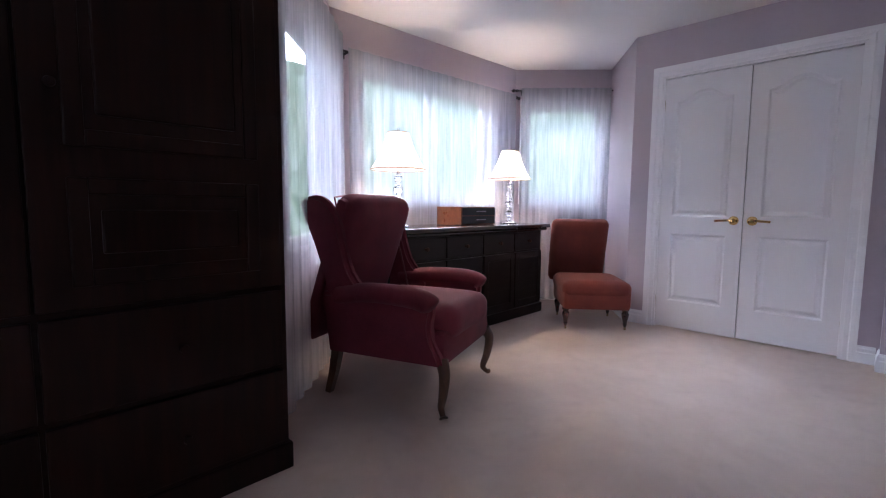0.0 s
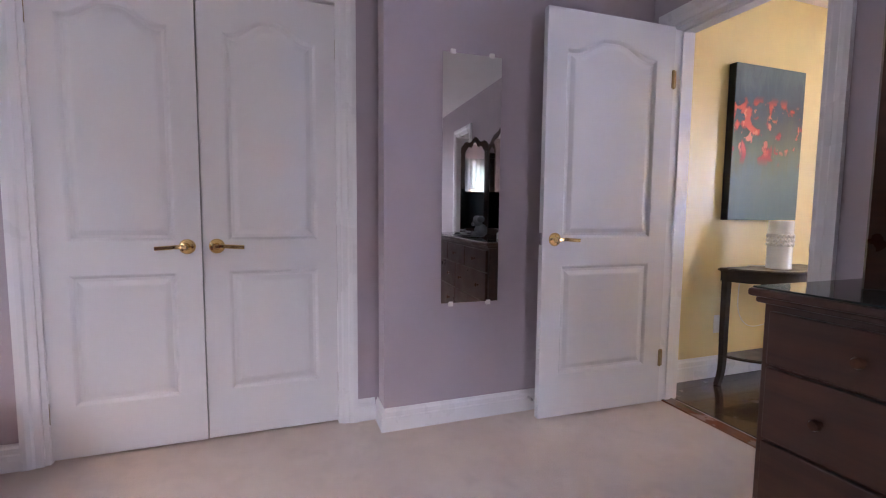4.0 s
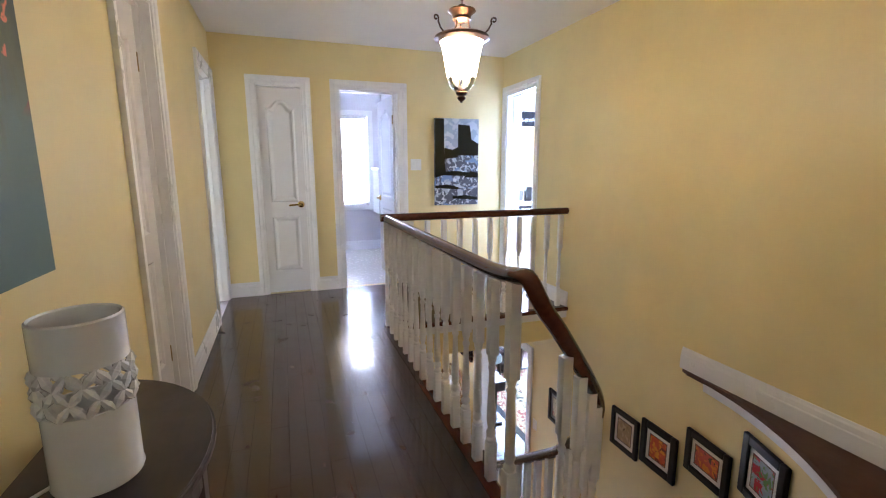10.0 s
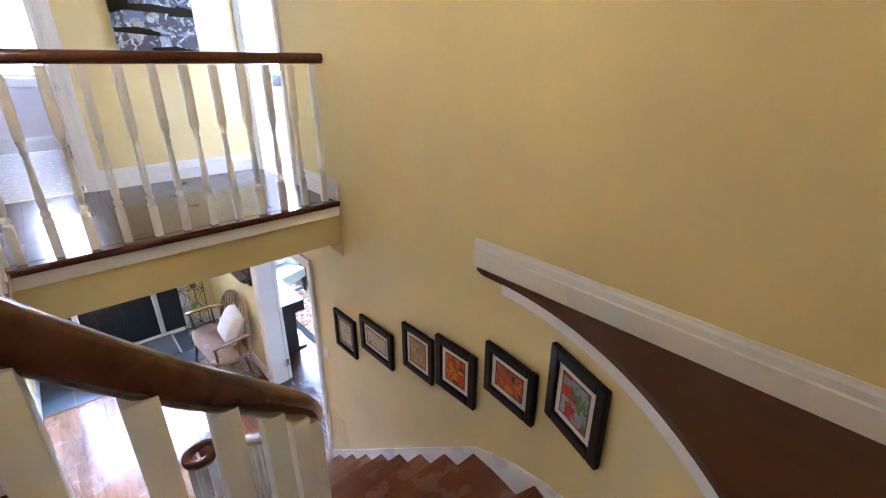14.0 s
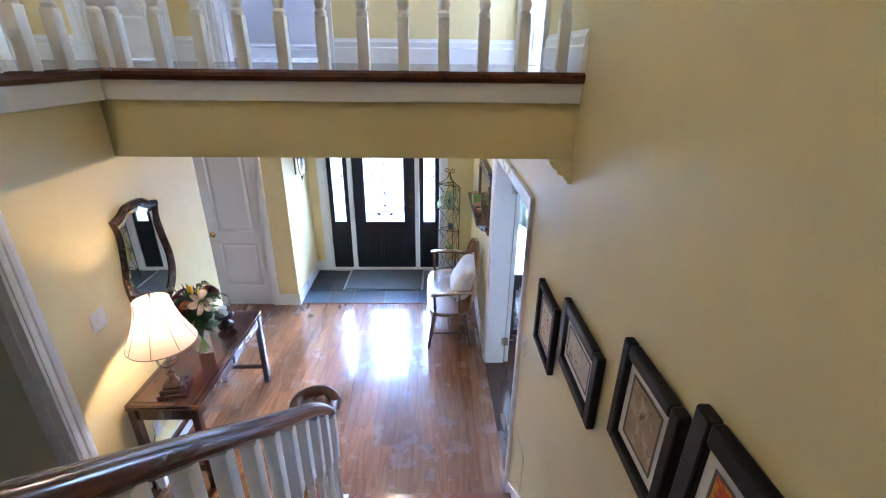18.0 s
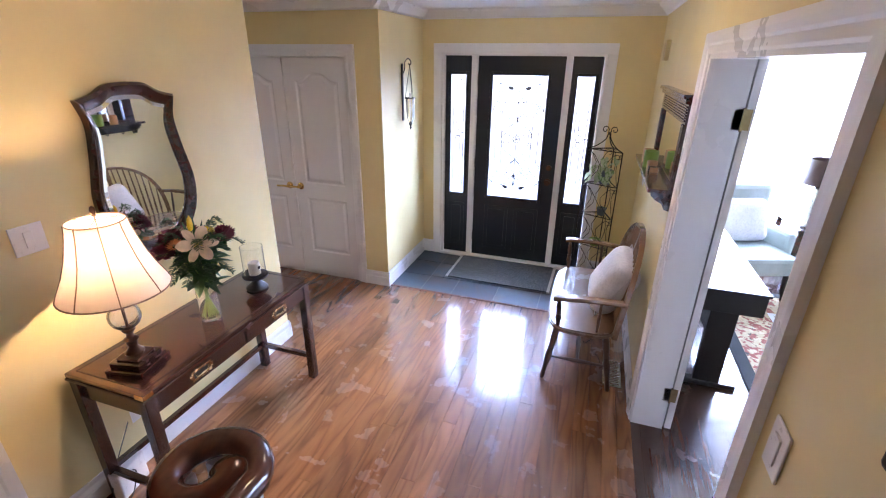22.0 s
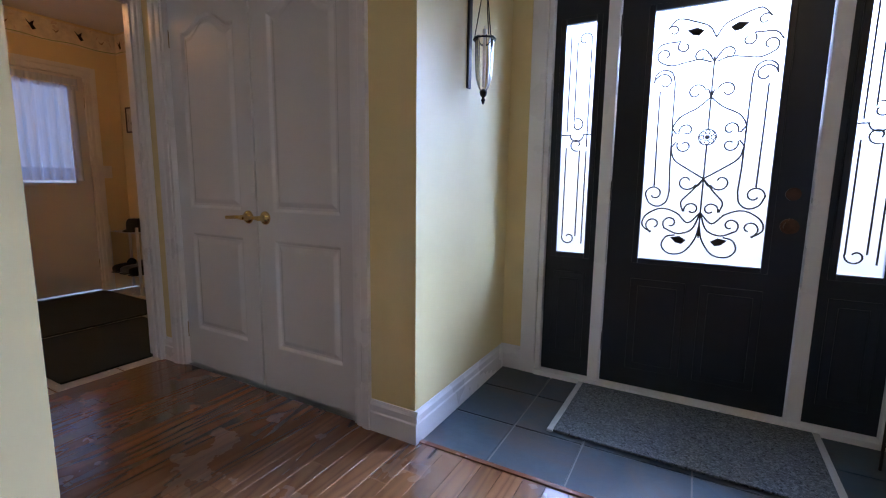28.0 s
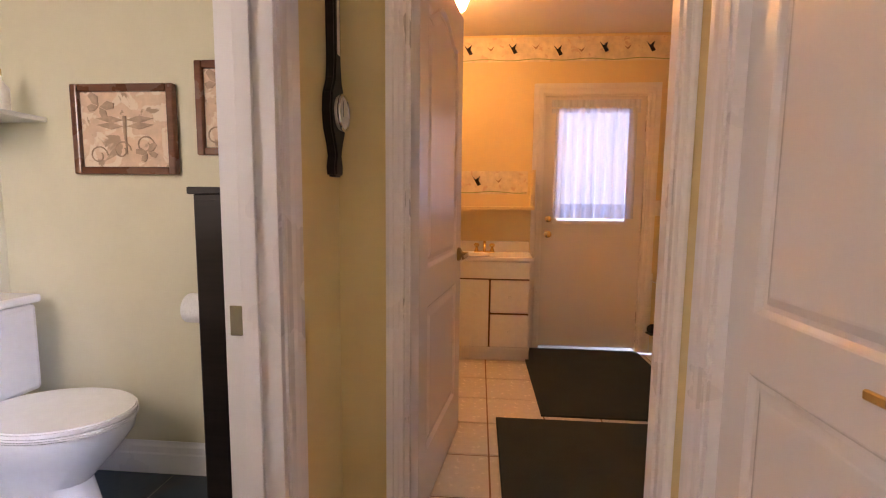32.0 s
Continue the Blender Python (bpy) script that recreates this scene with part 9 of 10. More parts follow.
for sx in (-1, 1):
    for k in range(5):
        part("groove_bead", boxes((sx * (HWID - 0.016 - k * 0.014) - 0.004, -0.028, 0.11, sx * (HWID - 0.016 - k * 0.014) + 0.004, -0.021, 0.40), bevel=0.002), "mahogx", k_)
part("mirror_glass", boxes((-HWID + 0.09, -0.014, 0.10, HWID - 0.09, -0.010, 0.40)), "mirror", k_)
part("shelf_board", boxes((-HWID - 0.02, -0.135, 0.055, HWID + 0.02, 0.0, 0.075), bevel=0.004), "mahogx", k_)
bm = bmesh.new()
box(bm, -HWID, -0.018, -0.02, HWID, -0.002, 0.055, 0.003)
part("hook_rail", bm, "mahogx", k_)
for sx in (-1, 1):
    bm = bmesh.new()
    prism(bm, [(0, 0.055), (-0.115, 0.055), (-0.11, 0.03), (-0.08, 0.005), (-0.05, -0.01), (-0.035, -0.04), (0, -0.05)], -0.012, 0.012, Matrix.Translation((sx * (HWID - 0.03), 0, 0)) @ Matrix(((0, 0, 1, 0), (1, 0, 0, 0), (0, 1, 0, 0), (0, 0, 0, 1))))
    bmesh.ops.recalc_face_normals(bm, faces=bm.faces[:])
    part("bracket", bm, "mahogx", k_)
for k in range(5):
    bm = bmesh.new()
    x = -0.32 + k * 0.16
    tube(bm, spline([(x, -0.018, 0.02), (x, -0.045, 0.015), (x, -0.06, -0.012), (x, -0.045, -0.03), (x, -0.03, -0.02)], 5), 0.0035, 6, up=(1, 0, 0))
    part("hook", bm, "iron", k_, "", True)
for k, (y, mm, h, rr_) in enumerate(((-7.45, "waxtan", 0.085, 0.035), (-7.30, "waxgreen", 0.10, 0.042), (-7.17, "waxtan", 0.06, 0.03), (-7.08, "glass", 0.05, 0.03))):
    cd = thing("jar_candle", "coloured wax candle in a glass on the shelf", "candle", (XW + 0.08, y, -1.42 + 0.0755))
    part("wax", turned([(0, 0), (rr_, 0), (rr_ * 1.05, h * 0.5), (rr_, h), (rr_ * 0.9, h), (rr_ * 0.88, h * 0.85), (0, h * 0.84)], seg=24), mm, cd, "", True)
    part("wick", boxes((-0.001, -0.001, h * 0.83, 0.001, 0.001, h * 0.95)), "black", cd)
plate("light_switch", "white switch plate by the front door", (XW + 0.001, -8.20, -1.62), 90, 0.075, 0.118, "rocker")
ch = thing("door_chime", "small painted door chime cover high on the wall", "chime", (XW, -8.15, -0.72), 90)
part("cover", boxes((-0.06, -0.03, 0, 0.06, 0, 0.14), bevel=0.006), "beige_plastic", ch)
plate("light_switch", "white rocker switch by the living room door", (XW + 0.001, -5.045, -1.45), 90, 0.075, 0.118, "rocker")

fl = thing("ceiling_light", "flush ceiling light with a bronze rim and alabaster bowl", "ceiling light", (2.07, -6.55, ZL))
part("pan", turned([(0, 0), (0.115, 0), (0.12, -0.015), (0.128, -0.03), (0.116, -0.042), (0, -0.036)], seg=36), "bronze", fl, "", True)
part("bowl", turned([(0.114, -0.042), (0.105, -0.072), (0.078, -0.103), (0.04, -0.122), (0.010, -0.127)], seg=36), "litdome", fl, "lit alabaster bowl", True)
part("finial", turned([(0.010, -0.125), (0.016, -0.132), (0.007, -0.142), (0.010, -0.15), (0, -0.16)], seg=16), "bronze", fl, "", True)


# ---- living room through the west doorway ----
for k, (y, rz, sgn) in enumerate(((-6.555, -92, 1), (-5.23, 92, -1))):
    d_ = leaf_door("door_living_%d" % (k + 1), (XW - 0.20, y, ZF + 0.012), rz, 0.59, 2.02, "white living room door folded back against the wall", None, "antique")
for z in (ZF + 0.25, ZF + 1.78):
    lining_hinge = part("hinge", boxes((0.0, -0.004, -0.045, 0.035, 0.0, 0.045), (-0.035, -0.004, -0.045, -0.006, 0.0, 0.045), (-0.008, -0.002, -0.05, 0.002, 0.008, 0.05)), "antique", bpy.data.objects["door_living_1"], "antique brass butt hinge")
    lining_hinge.matrix_basis = bpy.data.objects["door_living_1"].matrix_basis.inverted() @ pose(XW - 0.172, -6.552, z)
pn = thing("digital_piano", "black digital piano on a pedestal stand", "piano", (0.66, -7.62, ZF), 90)
part("case", boxes((-0.62, -0.16, 0.60, 0.62, 0.20, 0.74), bevel=0.008), "black", pn)
part("lid", boxes((-0.63, -0.17, 0.741, 0.63, 0.21, 0.757), bevel=0.004), "black", pn, "glossy closed lid")
for x in (-0.52, 0.52):
    part("side_leg", boxes((x - 0.02, -0.06, 0.03, x + 0.02, 0.10, 0.60), bevel=0.004), "black", pn)
    part("foot", boxes((x - 0.03, -0.20, 0, x + 0.03, 0.20, 0.035), bevel=0.006), "black", pn)
    part("front_post", boxes((x - 0.018, -0.15, 0.03, x + 0.018, -0.115, 0.60), bevel=0.003), "black", pn)
part("back_panel", boxes((-0.50, 0.06, 0.18, 0.50, 0.075, 0.50)), "black", pn)
rug = thing("area_rug", "patterned oriental rug in tan, red and black", "rug", (-1.05, -7.15, ZF + 0.001))
part("field", boxes((-0.95, -1.12, 0, 0.95, 1.12, 0.010)), "rug", rug, "tan field with black vines")
for a in ((-1.33, -1.5, 0, -0.99, 1.5, 0.010), (0.99, -1.5, 0, 1.33, 1.5, 0.010), (-0.99, -1.5, 0, 0.99, -1.16, 0.010), (-0.99, 1.16, 0, 0.99, 1.5, 0.010)):
    part("patterned_band", boxes(a), "rugband", rug, "red and tan patterned band")
for a in ((-0.99, -1.16, 0, -0.95, 1.16, 0.0102), (0.95, -1.16, 0, 0.99, 1.16, 0.0102), (-0.95, -1.16, 0, 0.95, -1.12, 0.0102), (-0.95, 1.12, 0, 0.95, 1.16, 0.0102)):
    part("guard_stripe", boxes(a), "matedge", rug)
for a in ((-1.42, -1.59, 0, -1.33, 1.59, 0.0105), (1.33, -1.59, 0, 1.42, 1.59, 0.0105), (-1.33, -1.59, 0, 1.33, -1.5, 0.0105), (-1.33, 1.5, 0, 1.33, 1.59, 0.0105)):
    part("border", boxes(a), "blackmat", rug)
ac = thing("accent_chair", "pale aqua upholstered chair with dark legs", "chair", (0.095, -8.76, ZF), 200)
part("seat", boxes((-0.30, -0.32, 0.27, 0.30, 0.30, 0.45), bevel=0.04), "aqua", ac)
part("backrest", boxes((-0.29, 0.22, 0.42, 0.29, 0.36, 0.98), bevel=0.05), "aqua", ac)
for x in (-1, 1):
    part("armrest", boxes((x * 0.30 - 0.04, -0.15, 0.40, x * 0.30 + 0.04, 0.30, 0.62), bevel=0.035), "aqua", ac)
    for y in (-0.27, 0.27):
        bm = bmesh.new()
        sweep(bm, [(x * 0.25, y, 0.28), (x * 0.27, y * 1.05, 0)], [(-0.022, -0.022), (0.022, -0.022), (0.022, 0.022), (-0.022, 0.022)], up=(0, 1, 0), scales=[1, 0.7])
        part("leg", bm, "espresso", ac)
pw = thing("throw_pillow", "striped white pillow on the aqua chair", "pillow", (0.09, -8.80, ZF + 0.452), 200)
bm = bmesh.new()
cushion(bm, 0.42, 0.40, 0.15, (0, 0, 0), 0.8, 12, Matrix.Translation((0, 0.12, 0.20)) @ pose(0, 0, 0, 70, 0, 0))
part("cover", bm, "cushion", pw, "", True)
tb = thing("side_table", "dark wooden side table with a shelf of books", "table", (-0.59, -9.11, ZF))
part("top", boxes((-0.30, -0.30, 0.605, 0.30, 0.30, 0.63), bevel=0.005), "mahogx", tb)
part("shelf", boxes((-0.28, -0.28, 0.34, 0.28, 0.28, 0.365), (-0.26, -0.26, 0.16, 0.26, 0.26, 0.28), bevel=0.003), "mahogx", tb)
for x in (-0.27, 0.27):
    for y in (-0.27, 0.27):
        part("leg", boxes((x - 0.022, y - 0.022, 0, x + 0.022, y + 0.022, 0.605), bevel=0.003), "mahogx", tb)
for k in range(3):
    bk_ = thing("book", "flat book on the table shelf", "book", (-0.60, -9.02, ZF + 0.366 + k * 0.03), 12 * k)
    part("cover", boxes((-0.12, -0.09, 0, 0.12, 0.09, 0.028), bevel=0.002), ("potblue", "paper", "maroon")[k], bk_)
lp = thing("table_lamp", "silver mosaic lamp with a brown drum shade", "lamp", (-0.405, -8.94, ZF + 0.631))
part("base", turned([(0, 0), (0.07, 0), (0.075, 0.02), (0.055, 0.045), (0.056, 0.20), (0.060, 0.36), (0.05, 0.375), (0.012, 0.38), (0.012, 0.44), (0, 0.44)], seg=24), "steel", lp, "", True)
part("shade", turned([(0.150, 0.40), (0.138, 0.62)], seg=32), "shadebrown", lp, "brown drum shade", True)
bw = thing("bowl", "amber glass bowl on the side table", "bowl", (-0.38, -9.30, ZF + 0.366))
part("bowl", turned([(0, 0), (0.04, 0), (0.075, 0.05), (0.08, 0.09), (0.074, 0.09), (0.068, 0.05), (0, 0.012)], seg=24), "waxtan", bw, "", True)
w = tagged(new("window_living"), "wide bright living room window with sheer curtains", "window", "", "structure")
w.matrix_basis = pose(-2.3, -9.70, -2.35)
part("window_frame", boxes((0, -0.1, 0, 0.05, -0.05, 1.73), (2.8, -0.1, 0, 2.85, -0.05, 1.73), (0.05, -0.1, 0, 2.8, -0.05, 0.05), (0.05, -0.1, 1.68, 2.8, -0.05, 1.73), (1.4, -0.1, 0.05, 1.45, -0.05, 1.68)), "white", w)
part("window_trim", boxes((-0.08, 0, -0.08, 0, 0.02, 1.81), (2.85, 0, -0.08, 2.93, 0.02, 1.81), (0, 0, 1.73, 2.85, 0.02, 1.81), (0, 0, -0.08, 2.85, 0.02, 0)), "trim", w)
curtain((-2.5, -9.70), (0.75, -9.70), 0.05, 3.2, -0.62, ZF + 0.03, 14, 0.09, 12, True, "sheer white living room curtain on a dark rod")
bm = bmesh.new()
run(bm, (-4.0, -9.70), (XW - 0.17, -9.70), ZL - 0.001, CROWN, "N")
structure("trim", bm, "trim", "white crown moulding", "crown moulding")

# ---- passage, laundry, powder room ----
leaf_door("door_laundry", (5.185, -6.868, ZF + 0.012), -8.6, 0.735, 2.02, "white laundry door standing open into the room", (0.675, 0.91, -1), "antique", (0.25, 1.75))
bd = tagged(part("door_back", boxes((0, -0.0175, 0, 0.784, 0.0175, 1.985), bevel=0.003), "doorwhite"), "plain white back door with a curtained window", "door", "", "structure")
bd.matrix_basis = pose(7.325, -8.352, ZF + 0.02, 0, 0, 90)
for z in (0.25, 1.75):
    hinge(bd, 0.0, 0.018, z)
for z, r in ((1.03, 0.024), (0.91, 0.028)):
    part("deadbolt" if z > 1 else "door_knob", turned([(0, 0), (r, 0), (r, 0.008), (0.012, 0.014), (0.012, 0.03), (r * 0.9, 0.036), (r * 0.9, 0.05), (0, 0.056)], m=pose(0.725, 0.0175, z, -90, 0, 0), seg=18), "brass", bd, "", True)
part("window_light", boxes((0.14, 0.0175, 1.02, 0.66, 0.024, 1.86)), "outlaundry", bd, "bright frosted window light")
part("window_trim", boxes((0.11, 0.017, 0.99, 0.14, 0.034, 1.89), (0.66, 0.017, 0.99, 0.69, 0.034, 1.89), (0.14, 0.017, 0.99, 0.66, 0.034, 1.02), (0.14, 0.017, 1.86, 0.66, 0.034, 1.89), bevel=0.003), "doorwhite", bd)
casing("x", 7.285, -1, -8.36, -7.56, ZF, -0.735, 0.07)
jamb("x", 7.285, 7.42, -8.36, -7.56, ZF, -0.735, stop=False)
cu = thing("door_curtain", "short white sheer curtain over the back door window", "curtain", (7.275, -7.957, ZF + 1.0))
bm = bmesh.new()
folds(bm, (0.0, -0.31), (0.0, 0.30), 0.06, 0.90, 8, 0.024, 2, steps=10)
part("panel", bm, "sheerblue", cu, "", True)
bm = bmesh.new()
folds(bm, (-0.002, -0.33), (-0.002, 0.33), 0.86, 0.96, 14, 0.008, 5, steps=3)
part("gathered_heading", bm, "sheerblue", cu, "", True)
bm = bmesh.new()
folds(bm, (-0.004, -0.31), (-0.004, 0.30), 0.06, 0.17, 8, 0.024, 2, steps=4)
part("hem", bm, "sheerblue", cu, "doubled lace hem", True)
bm = bmesh.new()
tube(bm, [(0.0, -0.34, 0.90), (0.0, 0.34, 0.90)], 0.006, 8)
part("rod", bm, "white", cu, "", True)

vn = thing("vanity_cabinet", "white vanity cabinet with an arched door and two drawers", "cabinet", (6.915, -6.85, ZF), -90)
# local -y is the front (towards the door), local x runs along the wall
part("body", boxes((-0.60, 0.02, 0.09, 0.62, 0.36, 0.755), bevel=0.003), "white", vn)
part("toe_kick", boxes((-0.60, 0.06, 0, 0.62, 0.36, 0.09)), "white", vn)
# added brown sheet: its colour gives the gaps between white fronts their dark
part("face_frame", boxes((-0.585, 0.013, 0.115, 0.605, 0.0202, 0.75)), "bench", vn, "thin brown backing that darkens the gaps between the fronts")
part("counter", boxes((-0.62, -0.01, 0.755, 0.635, 0.37, 0.785), bevel=0.006), "ceramic", vn, "white moulded counter")
part("backsplash", boxes((-0.62, 0.352, 0.785, 0.635, 0.37, 0.87), bevel=0.004), "ceramic", vn)
part("false_front", boxes((-0.585, -0.004, 0.627, 0.605, 0.013, 0.75), bevel=0.004), "white", vn)
for z0, z1 in ((0.12, 0.36), (0.375, 0.615)):
    dr = part("drawer", boxes((0.328, -0.006, z0, 0.605, 0.013, z1), bevel=0.006), "white", vn)
    part("knob", turned([(0, 0.022), (0.011, 0.02), (0.012, 0.014), (0.005, 0.008), (0.006, 0), (0, 0)], m=pose(0.465, -0.006, (z0 + z1) / 2, 90, 0, 0), seg=12), "ceramic", dr, "", True)
for k in range(2):
    x0 = -0.58 + k * 0.455
    dr = part("door", boxes((x0, -0.005, 0.12, x0 + 0.44, 0.013, 0.615), bevel=0.004), "white", vn)
    bm = bmesh.new()
    n = 12
    xs = [x0 + 0.06 + 0.32 * i / n for i in range(n + 1)]
    prism(bm, [(x0 + 0.06, 0.17), (x0 + 0.38, 0.17)] + [(x, 0.50 + 0.055 * math.sin(math.pi * (x - x0 - 0.06) / 0.32)) for x in reversed(xs)], 0.004, 0.013, pose(0, 0, 0, 90, 0, 0))
    bmesh.ops.recalc_face_normals(bm, faces=bm.faces[:])
    p_ = part("arched_panel", bm, "white", dr)
sk = thing("basin_faucet", "brass two-handle faucet on the white counter", "faucet", (7.19, -7.13, ZF + 0.786))
part("base", boxes((-0.025, -0.08, 0, 0.025, 0.08, 0.014), bevel=0.005), "brass", sk)
bm = bmesh.new()
tube(bm, spline([(0, 0, 0.012), (0, 0, 0.06), (-0.03, 0, 0.085), (-0.09, 0, 0.07), (-0.105, 0, 0.05)], 6), 0.011, 10, up=(0, 1, 0))
part("spout", bm, "brass", sk, "", True)
for y in (-0.06, 0.06):
    part("tap_handle", turned([(0, 0), (0.018, 0), (0.012, 0.02), (0.008, 0.03), (0.020, 0.036), (0.022, 0.05), (0.012, 0.06), (0, 0.06)], (0, y, 0.012), 14), "brass", sk, "", True)
bs = thing("basin", "oval white basin sunk in the counter", "basin", (7.04, -7.0, ZF + 0.7865))
part("rim", turned([(0.17, 0.0), (0.175, 0.006), (0.165, 0.008), (0.155, 0.002), (0.10, 0.0012), (0, 0.001)], seg=32), "ceramic", bs, "", True)
sf = thing("wall_shelf", "boxed cream wall shelf over the vanity", "shelf", (7.285, -6.90, ZF + 1.12), -90)
part("board", boxes((-0.60, -0.16, 0, 0.60, 0, 0.025), bevel=0.003), "cream", sf)
part("side", boxes((-0.60, -0.16, 0.025, -0.58, 0, 0.30), bevel=0.003), "cream", sf)
part("side", boxes((0.58, -0.16, 0.025, 0.60, 0, 0.30), bevel=0.003), "cream", sf)


def border_strip(name, p, q, z0, z1, side, seed):
    """A printed wallpaper border: birds on a line over a green rule."""
    b_ = tagged(new(name), "wallpaper border with flying birds and a green line", "wallpaper border", "", "structure")
    along = Vector((q[0] - p[0], q[1] - p[1], 0))
    n_ = Vector((*SIDES[side], 0)) * 0.002
    bm = bmesh.new()
    a_, c_ = Vector((*p, 0)) + n_, Vector((*q, 0)) + n_
    bm.faces.new([bm.verts.new(v_) for v_ in (a_ + Vector((0, 0, z0)), c_ + Vector((0, 0, z0)), c_ + Vector((0, 0, z1)), a_ + Vector((0, 0, z1)))])
    part("paper", bm, "border", b_)
    bm = bmesh.new()
    for k in range(int(along.length / 0.05)):
        u0, u1 = k * 0.05 / along.length, (k + 1) * 0.05 / along.length
        w0, w1 = 0.006 * math.sin(k * 0.8), 0.006 * math.sin((k + 1) * 0.8)
        bm.faces.new([bm.verts.new(a_ + (c_ - a_) * u + n_ * 0.6 + Vector((0, 0, z0 + 0.012 + dz))) for u, dz in ((u0, w0), (u1, w1), (u1, w1 + 0.007), (u0, w0 + 0.007))])
    part("green_line", bm, "bordergreen", b_)
    rr = random.Random(seed)
    step = 0.17
    for k in range(int(along.length / step)):
        c0 = a_ + along.normalized() * ((k + 0.5) * step) + n_ * 0.9 + Vector((0, 0, (z0 + z1) / 2 + rr.uniform(-0.01, 0.02)))
        d_ = along.normalized()
        sz = 0.042 if k % 2 == 0 else 0.026
        bm = bmesh.new()
        pts = ((-1, 0.9), (-0.3, 0.2), (0.5, 0.9), (0.25, 0.0), (0.7, -0.7), (0.1, -1.0), (-0.3, -0.3)) if k % 2 == 0 else ((-1.2, 0.7), (-0.2, 0.1), (0.9, 1.0), (0.3, -0.1), (-0.2, -0.5))
        bm.faces.new([bm.verts.new(c0 + d_ * (x_ * sz) + Vector((0, 0, z_ * sz))) for x_, z_ in pts])
        part("bird", bm, ("screen", "reliefdark")[k % 2], b_)
    return b_


border_strip("trim_border_east", (7.285, -6.22), (7.285, -8.63), ZL - 0.20, ZL - 0.02, "W", 1)
border_strip("trim_border_shelf", (7.285, -6.30), (7.285, -7.46), ZF + 1.24, ZF + 1.42, "W", 2)
border_strip("trim_border_south", (7.285, -8.63), (5.18, -8.63), ZL - 0.20, ZL - 0.02, "N", 3)
border_strip("trim_border_north", (5.54, -6.22), (7.285, -6.22), ZL - 0.20, ZL - 0.02, "S", 4)
for at, w_, h_, rz in (((5.592, -7.625, ZF + 0.001), 0.90, 0.86, 0), ((6.675, -7.895, ZF + 0.001), 1.17, 0.90, 0)):
    mt = thing("floor_mat", "plain black ribbed mat on the tile floor", "mat", at, rz, "laundry mats")
    part("mat", boxes((-w_ / 2, -h_ / 2, 0, w_ / 2, h_ / 2, 0.012), bevel=0.004), "matgreen", mt)
cl_ = thing("ceiling_globe", "small lit white glass ceiling light", "ceiling light", (6.43, -6.92, ZL))
part("collar", turned([(0, 0), (0.06, 0), (0.06, -0.02), (0.045, -0.03), (0, -0.03)], seg=24), "white", cl_, "", True)
part("globe", turned([(0.045, -0.03), (0.075, -0.06), (0.085, -0.10), (0.065, -0.15), (0.03, -0.175), (0, -0.18)], seg=28), "globe", cl_, "glowing white glass", True)
sr = thing("shoe_rack", "white wire shoe rack with dark shoes", "shoe rack", (7.02, -8.52, ZF))
for x in (-0.25, 0.25):
    part("side_frame", boxes((x - 0.01, -0.10, 0, x + 0.01, -0.08, 0.64), (x - 0.01, 0.08, 0, x + 0.01, 0.10, 0.64), bevel=0.002), "white", sr)
for z in (0.18, 0.58):
    bm = bmesh.new()
    for k in range(5):
        tube(bm, [(-0.25, -0.09 + k * 0.045, z), (0.25, -0.09 + k * 0.045, z)], 0.004, 6)
    part("wire_shelf", bm, "white", sr)
    if z < 0.5:
        for k in range(3):
            sh_ = thing("shoe", "dark shoe on the wire rack", "shoe", (6.85 + 0.16 * k, -8.50, ZF + z + 0.005), 90 + 7 * k, "shoes on the rack")
            bm = bmesh.new()
            cushion(bm, 0.24, 0.08, 0.07, (0, 0, 0.038), 0.5, 8)
            bmesh.ops.create_uvsphere(bm, u_segments=12, v_segments=8, radius=0.042, matrix=Matrix.Translation((-0.07, 0, 0.075)))
            part("upper", bm, "toy" if k == 1 else "blackmat", sh_, "", True)
            part("sole", boxes((-0.12, -0.038, 0, 0.12, 0.038, 0.012), bevel=0.004), "black", sh_)
ht = thing("hat", "dark round hat on the rack", "hat", (6.98, -8.52, ZF + 0.586))
part("hat", turned([(0.10, 0), (0.10, 0.01), (0.07, 0.02), (0.068, 0.09), (0.05, 0.12), (0, 0.125)], seg=20), "blackmat", ht, "", True)
pc = thing("wall_picture", "small framed picture of a boat on pink paper", "picture", (7.01, -8.627, ZF + 1.52), 180)
bm = bmesh.new()
frame_rect(bm, 0.34, 0.24, 0.015, 0.012)
part("frame", bm, "benchdark", pc)
part("print", boxes((-0.16, -0.006, 0.012, 0.16, -0.002, 0.228)), "art_sketch", pc)
plate("light_switch", "white switch plate in the laundry", (7.284, -8.47, -1.60), -90, 0.075, 0.118, "rocker")

br = thing("barometer", "dark carved banjo barometer with a white dial", "barometer", (4.975, -6.651, -1.505), 0)
bm = bmesh.new()
sil = [(0.0, 0.0), (0.028, 0.0), (0.034, 0.03), (0.022, 0.06), (0.034, 0.09), (0.058, 0.13), (0.066, 0.18), (0.058, 0.23), (0.032, 0.27), (0.024, 0.32), (0.026, 0.48), (0.034, 0.56), (0.022, 0.60), (0.03, 0.64), (0.0, 0.70)]
prism(bm, sil + [(-x, z) for x, z in reversed(sil[1:-1])], 0.0, 0.03, pose(0, 0, 0, 90, 0, 0))
bmesh.ops.recalc_face_normals(bm, faces=bm.faces[:])
bmesh.ops.bevel(bm, geom=bm.edges[:], offset=0.006, segments=2, affect="EDGES")
part("case", bm, "espresso", br)
